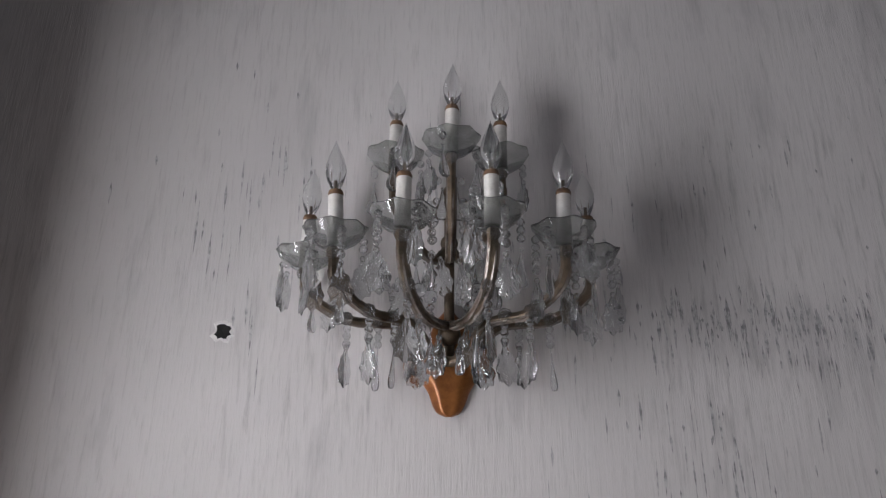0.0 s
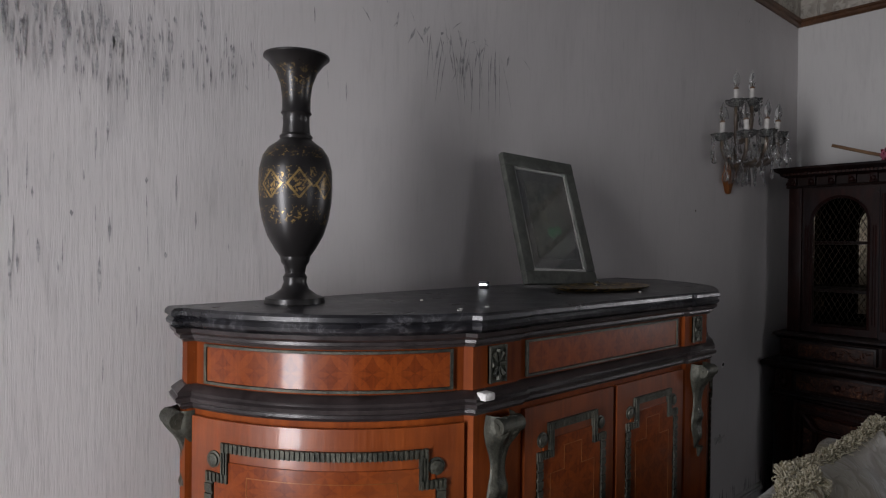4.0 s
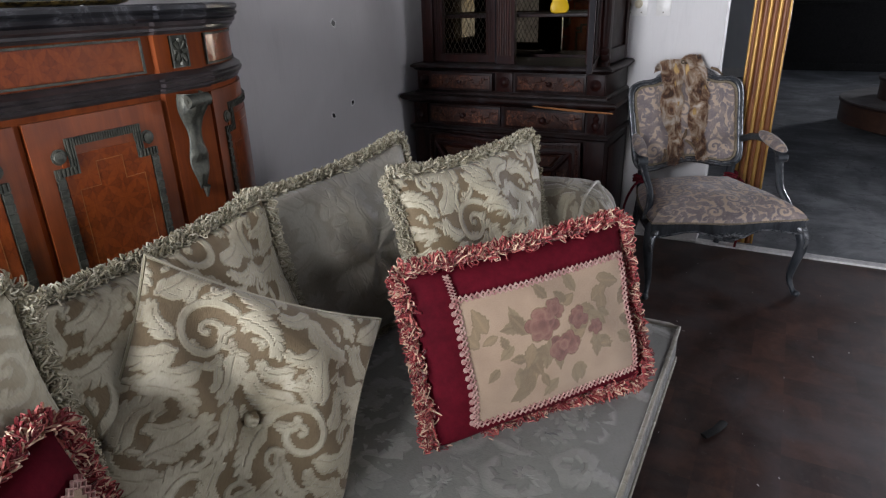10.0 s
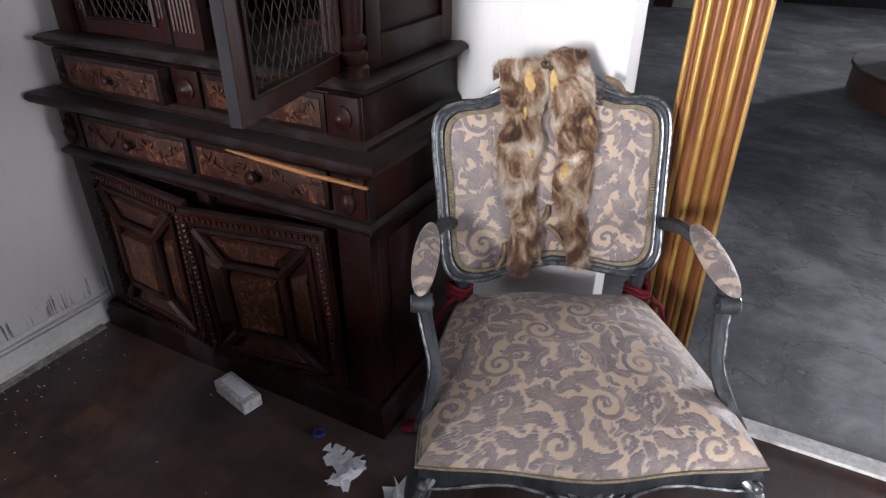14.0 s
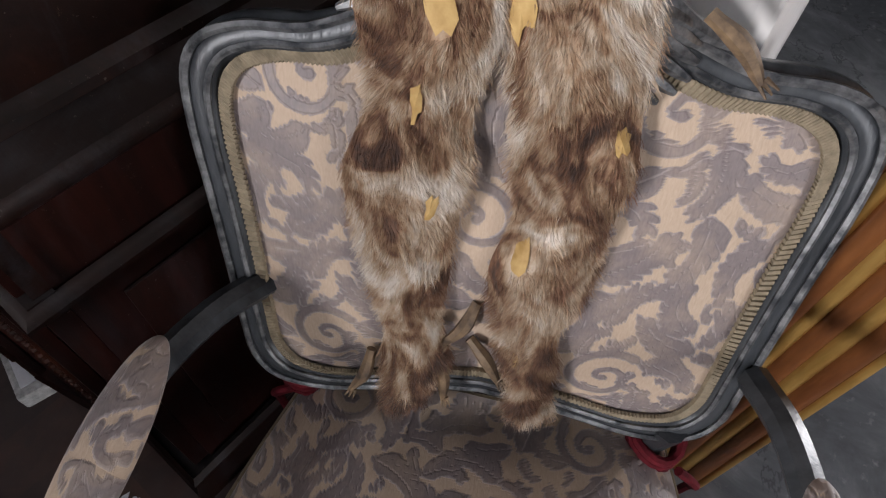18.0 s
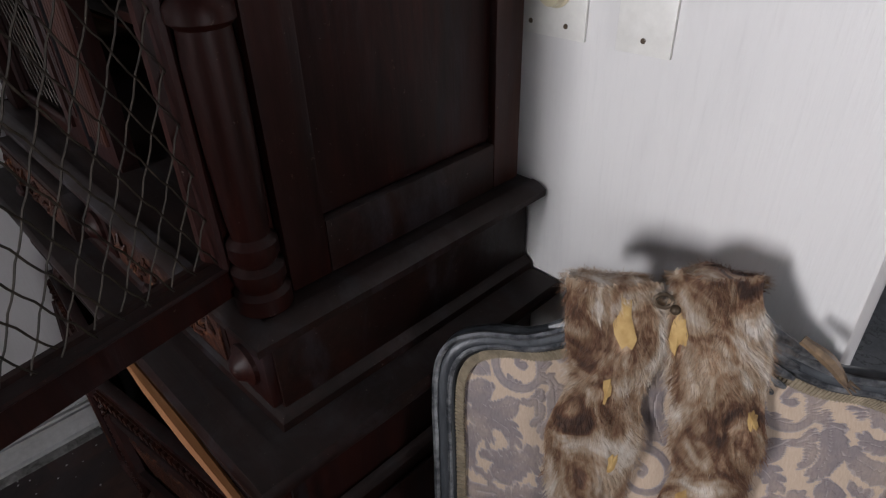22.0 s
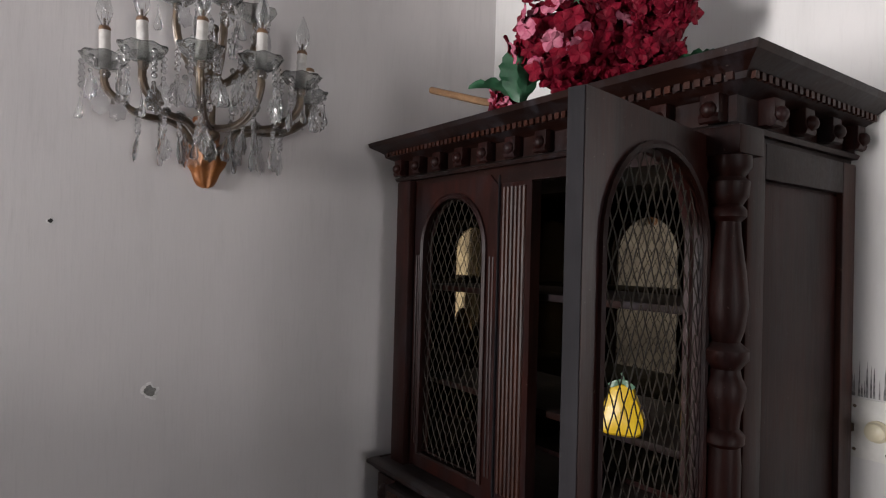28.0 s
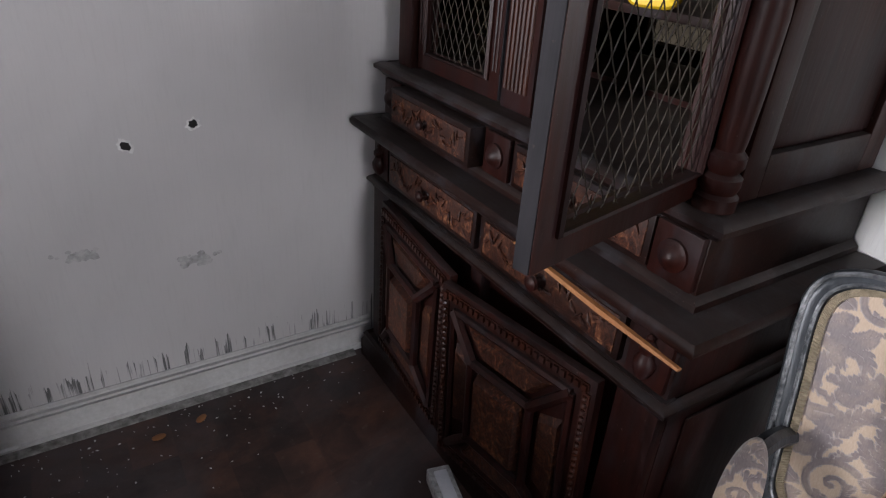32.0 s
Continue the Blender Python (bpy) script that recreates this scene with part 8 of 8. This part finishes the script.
scratches(1.68, 2.09, 0.20, 0.07, 38, 25, 0.26, 0.024, 1.1)
scratches(1.66, 2.13, 0.30, 0.05, 22, 33, 0.07, 0.025, 1.8)
scratches(0.62, 1.95, 0.36, 0.06, 50, 34, 0.085, 0.002, 1.3)
scratches(0.42, 1.62, 0.16, 0.24, 24, 35, 0.14, 0.002, 1.2)
scratches(1.76, 2.50, 0.34, 0.05, 40, 30, 0.05, 0.006)
scratches(-0.16, 2.42, 0.05, 0.04, 8, 26, 0.18)
scratches(1.50, 2.50, 0.5, 0.12, 90, 27, 0.06)
scratches(0.95, 2.35, 0.5, 0.3, 36, 28, 0.07)
scratches(3.9, 2.72, 0.3, 0.05, 10, 29, 0.04)

SMUDGE = plain("grey_smudge", (0.24, 0.232, 0.226), (0.47, 0.455, 0.445), 40, 0.7, low=0.35, high=0.58)
def smudge(x, z, w, h, seed):
    """A rubbed grey mark with a ragged outline."""
    rng = random.Random(seed)
    m = Mesh()
    for k in range(46):
        a, r = rng.uniform(0, 6.28), abs(rng.gauss(0, 0.42))
        cx, cz, s = x + w * r * math.cos(a), z + h * r * math.sin(a), rng.uniform(0.15, 0.5) * h
        m.add([(cx + s * rng.uniform(0.7, 1.6) * math.cos(t * 0.9), -0.0005 - 0.00004 * k, cz + s * math.sin(t * 0.9)) for t in range(7)], [tuple(range(7))])
    whole("wall_smudge", m, SMUDGE, "rubbed grey smudge low on the white wall", "stain", group="marks on the north wall", kind="stuff", smooth=0)
smudge(3.489, 0.468, 0.055, 0.025, 1)
smudge(3.222, 0.545, 0.060, 0.022, 2)

# ---- litter on the floor ----
acrylic = thing("acrylic_block", "clear acrylic block with a hollow, lying by the dresser", "block", pose(3.905, -0.712, 0, 0, 0, -103))
part("block", Mesh().box(-0.078, 0.078, -0.032, 0.032, 0, 0.045, 0.006), CLEAR, acrylic)
part("cap", Mesh().box(-0.060, 0.060, -0.018, 0.018, 0.0455, 0.050, 0.003), PAPER, acrylic)


def crumple(name, label, x, y, size, seed):
    rng = random.Random(seed)
    n = 9
    bumps = [[rng.gauss(0, 1) for _ in range(n + 1)] for _ in range(n + 1)]
    def sheet(u, v):
        i, j = round(u * n), round(v * n)
        b = bumps[j][i]
        return (size * (u - 0.5) * 1.6 + 0.010 * bumps[i][j], size * (v - 0.5) + 0.010 * b, 0.003 + abs(b) * size * 0.16 * (1 - abs(2 * u - 1) ** 3) * (1 - abs(2 * v - 1) ** 3))
    return whole(name, Mesh().grid(sheet, n, n), PAPER, label, "paper", pose(x, y, 0.0, 0, 0, rng.uniform(0, 180)), "crumpled tissues", smooth=0)


crumple("crumpled_tissue", "crumpled white tissue on the dark floor", 3.80, -1.345, 0.095, 2)
crumple("crumpled_tissue", "torn white tissue on the dark floor", 3.83, -1.165, 0.062, 5)
crumple("crumpled_tissue", "small white tissue scrap near the dresser", 3.86, -1.10, 0.035, 7)
whole("black_strap", Mesh().tube(smooth_path([(0, 0, 0.008), (0.03, -0.05, 0.02), (0.0, -0.09, 0.012), (-0.05, -0.03, 0.008), (-0.09, 0.02, 0.006)], 5), 0.016, 8, flat=0.4), BLACK, "black strap lying on the floor", "strap", pose(3.49, -1.38, 0))
whole("yellow_tag", Mesh().box(-0.022, 0.022, -0.010, 0.010, 0, 0.006, 0.002), YELLOW, "small yellow tag beside the strap", "tag", pose(3.488, -1.478, 0, 0, 0, -70))
whole("black_scrap", Mesh().tube(smooth_path([(0, 0, 0.008), (0.04, -0.03, 0.014), (0.10, -0.05, 0.008)], 4), 0.014, 8, flat=0.5), BLACK, "black scrap of cloth on the floor", "scrap", pose(2.74, -1.85, 0))
whole("red_scrap", Mesh().tube(smooth_path([(0, 0, 0.012), (0.03, 0.05, 0.03), (0.01, 0.12, 0.014)], 4), 0.022, 8, flat=0.6), VELVET, "dark red cloth crumpled under the chair", "scrap", pose(4.02, -1.34, 0))
for k, (x, y) in enumerate(((3.30, -0.14), (3.42, -0.12))):
    whole("ochre_flake", Mesh().ball(0.02, 5, Matrix.Diagonal((1, 0.6, 0.2, 1))), RAW_WOOD, "ochre crumb by the skirting", "flake", pose(x, y, 0.004, 0, 0, 40 * k), "crumbs by the skirting")
BLUE = plain("blue_plastic", (0.010, 0.014, 0.08), (0.03, 0.04, 0.20), 20, 0.4)
whole("blue_cap", Mesh().lathe([(0.016, 0.0), (0.017, 0.010), (0.014, 0.013), (0.012, 0.012), (0.012, 0.003)], 16), BLUE, "small blue plastic cap on the floor by the dresser", "cap", pose(3.90, -1.02, 0.001, 0, 0, 0))
rng = random.Random(77)
bits = Mesh()
for _ in range(420):
    x, y = rng.uniform(0.2, 4.4), rng.uniform(-2.9, -0.06)
    if rng.random() < 0.35:
        y = -0.05 - abs(rng.gauss(0, 0.16))
        x = rng.uniform(2.6, 3.95)
    s, a = rng.uniform(0.0012, 0.0055), rng.uniform(0, 3.14)
    c, d = math.cos(a) * s, math.sin(a) * s
    bits.add([(x + c, y + d, 0.0015), (x - d * 0.6, y + c * 0.6, 0.0025), (x - c, y - d, 0.0015), (x + d * 0.5, y - c * 0.5, 0.001)], [(0, 1, 2, 3)])
whole("plaster_crumbs", bits, PLASTER, "white plaster crumbs scattered over the dark floor", "crumbs", kind="stuff", smooth=0)

# ---- the next room ----
stage = thing("round_stage", "round two-step stage with brown risers and chrome posts", "stage", pose(8.40, -3.457, 0))
# Inset foot coloured near-black to paint the shadow under the lower step.
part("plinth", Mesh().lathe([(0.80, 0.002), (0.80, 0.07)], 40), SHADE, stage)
part("lower_step", Mesh().lathe([(1.00, 0.07), (1.02, 0.075), (1.02, 0.255), (1.00, 0.26)], 64), RIM_WOOD, stage, "curved brown riser")
part("lower_tread", Mesh().lathe([(1.02, 0.26), (1.037, 0.265), (1.037, 0.282), (1.03, 0.29), (0.74, 0.291)], 64), DARK_WOOD2, stage, "dusty dark tread")
part("upper_step", Mesh().lathe([(0.72, 0.29), (0.72, 0.465)], 64), RIM_WOOD, stage, "curved brown riser")
part("upper_tread", Mesh().lathe([(0.72, 0.465), (0.74, 0.47), (0.74, 0.492), (0.73, 0.50), (0.01, 0.501)], 64), DARK_WOOD2, stage, "dusty dark floor of the stage")
for a, r, z, h in ((95, 0.66, 0.50, 0.86), (115, 0.66, 0.50, 0.86), (75, 0.66, 0.50, 0.86), (155, 0.96, 0.29, 1.0), (40, 0.66, 0.50, 0.86), (205, 0.96, 0.29, 1.0)):
    x, y = r * math.cos(radians(a)), r * math.sin(radians(a))
    post = part("post", Mesh().tube([(x, y, z), (x, y, z + h)], 0.018, 10), CHROME, stage, "chrome post")
    part("post_flange", Mesh().lathe([(0.04, 0), (0.04, 0.008), (0.02, 0.014)], 14, Matrix.Translation((x, y, z))), CHROME, post)
# The counter's black puts the far end's shade into colour.
counter = thing("dark_counter", "long counter in the next room, blackened for the far end's shade", "counter", pose(13.7, -3.9, 0))
part("front_panel", Mesh().box(-0.35, 0.35, -2.0, 2.05, 0, 1.06, 0.01), BLACK, counter)
part("counter_top", Mesh().box(-0.42, 0.40, -2.05, 2.10, 1.06, 1.10, 0.01), BLACK, counter)
part("kick_board", Mesh().box(-0.36, -0.35, -2.0, 2.05, 0, 0.12), BLACK, counter)
# Near-black sheet added to stand for the unlit far end.
whole("dark_screen", Mesh().box(14.2, 14.35, -6.1, -1.5, 0, 3.38, 0.02), SHADE, "near-black sheet added behind the counter for the far end's shade", "partition")
dframe = thing("door_frame", "dark brown wooden door frame in the far wall", "door frame", pose(12.2, -0.42, 0))
part("jamb", Mesh().box(-0.08, 0.08, -0.12, 0.12, 0, 2.3, 0.01), RIM_WOOD, dframe)
structure("wall_far_partition", Mesh().box(12.2, 12.35, -1.75, -0.54, 0, 3.4), WALL_FAR, "pale wall of the next room", "wall")
structure("wall_far_partition_b", Mesh().box(12.2, 12.35, -0.30, 3.0, 0, 3.4), WALL_FAR, "pale wall of the next room", "wall")
structure("baseboard_far", Mesh().box(12.17, 12.2, -1.75, -0.54, 0, 0.14), SKIRTING, "white skirting board in the next room", "skirting")
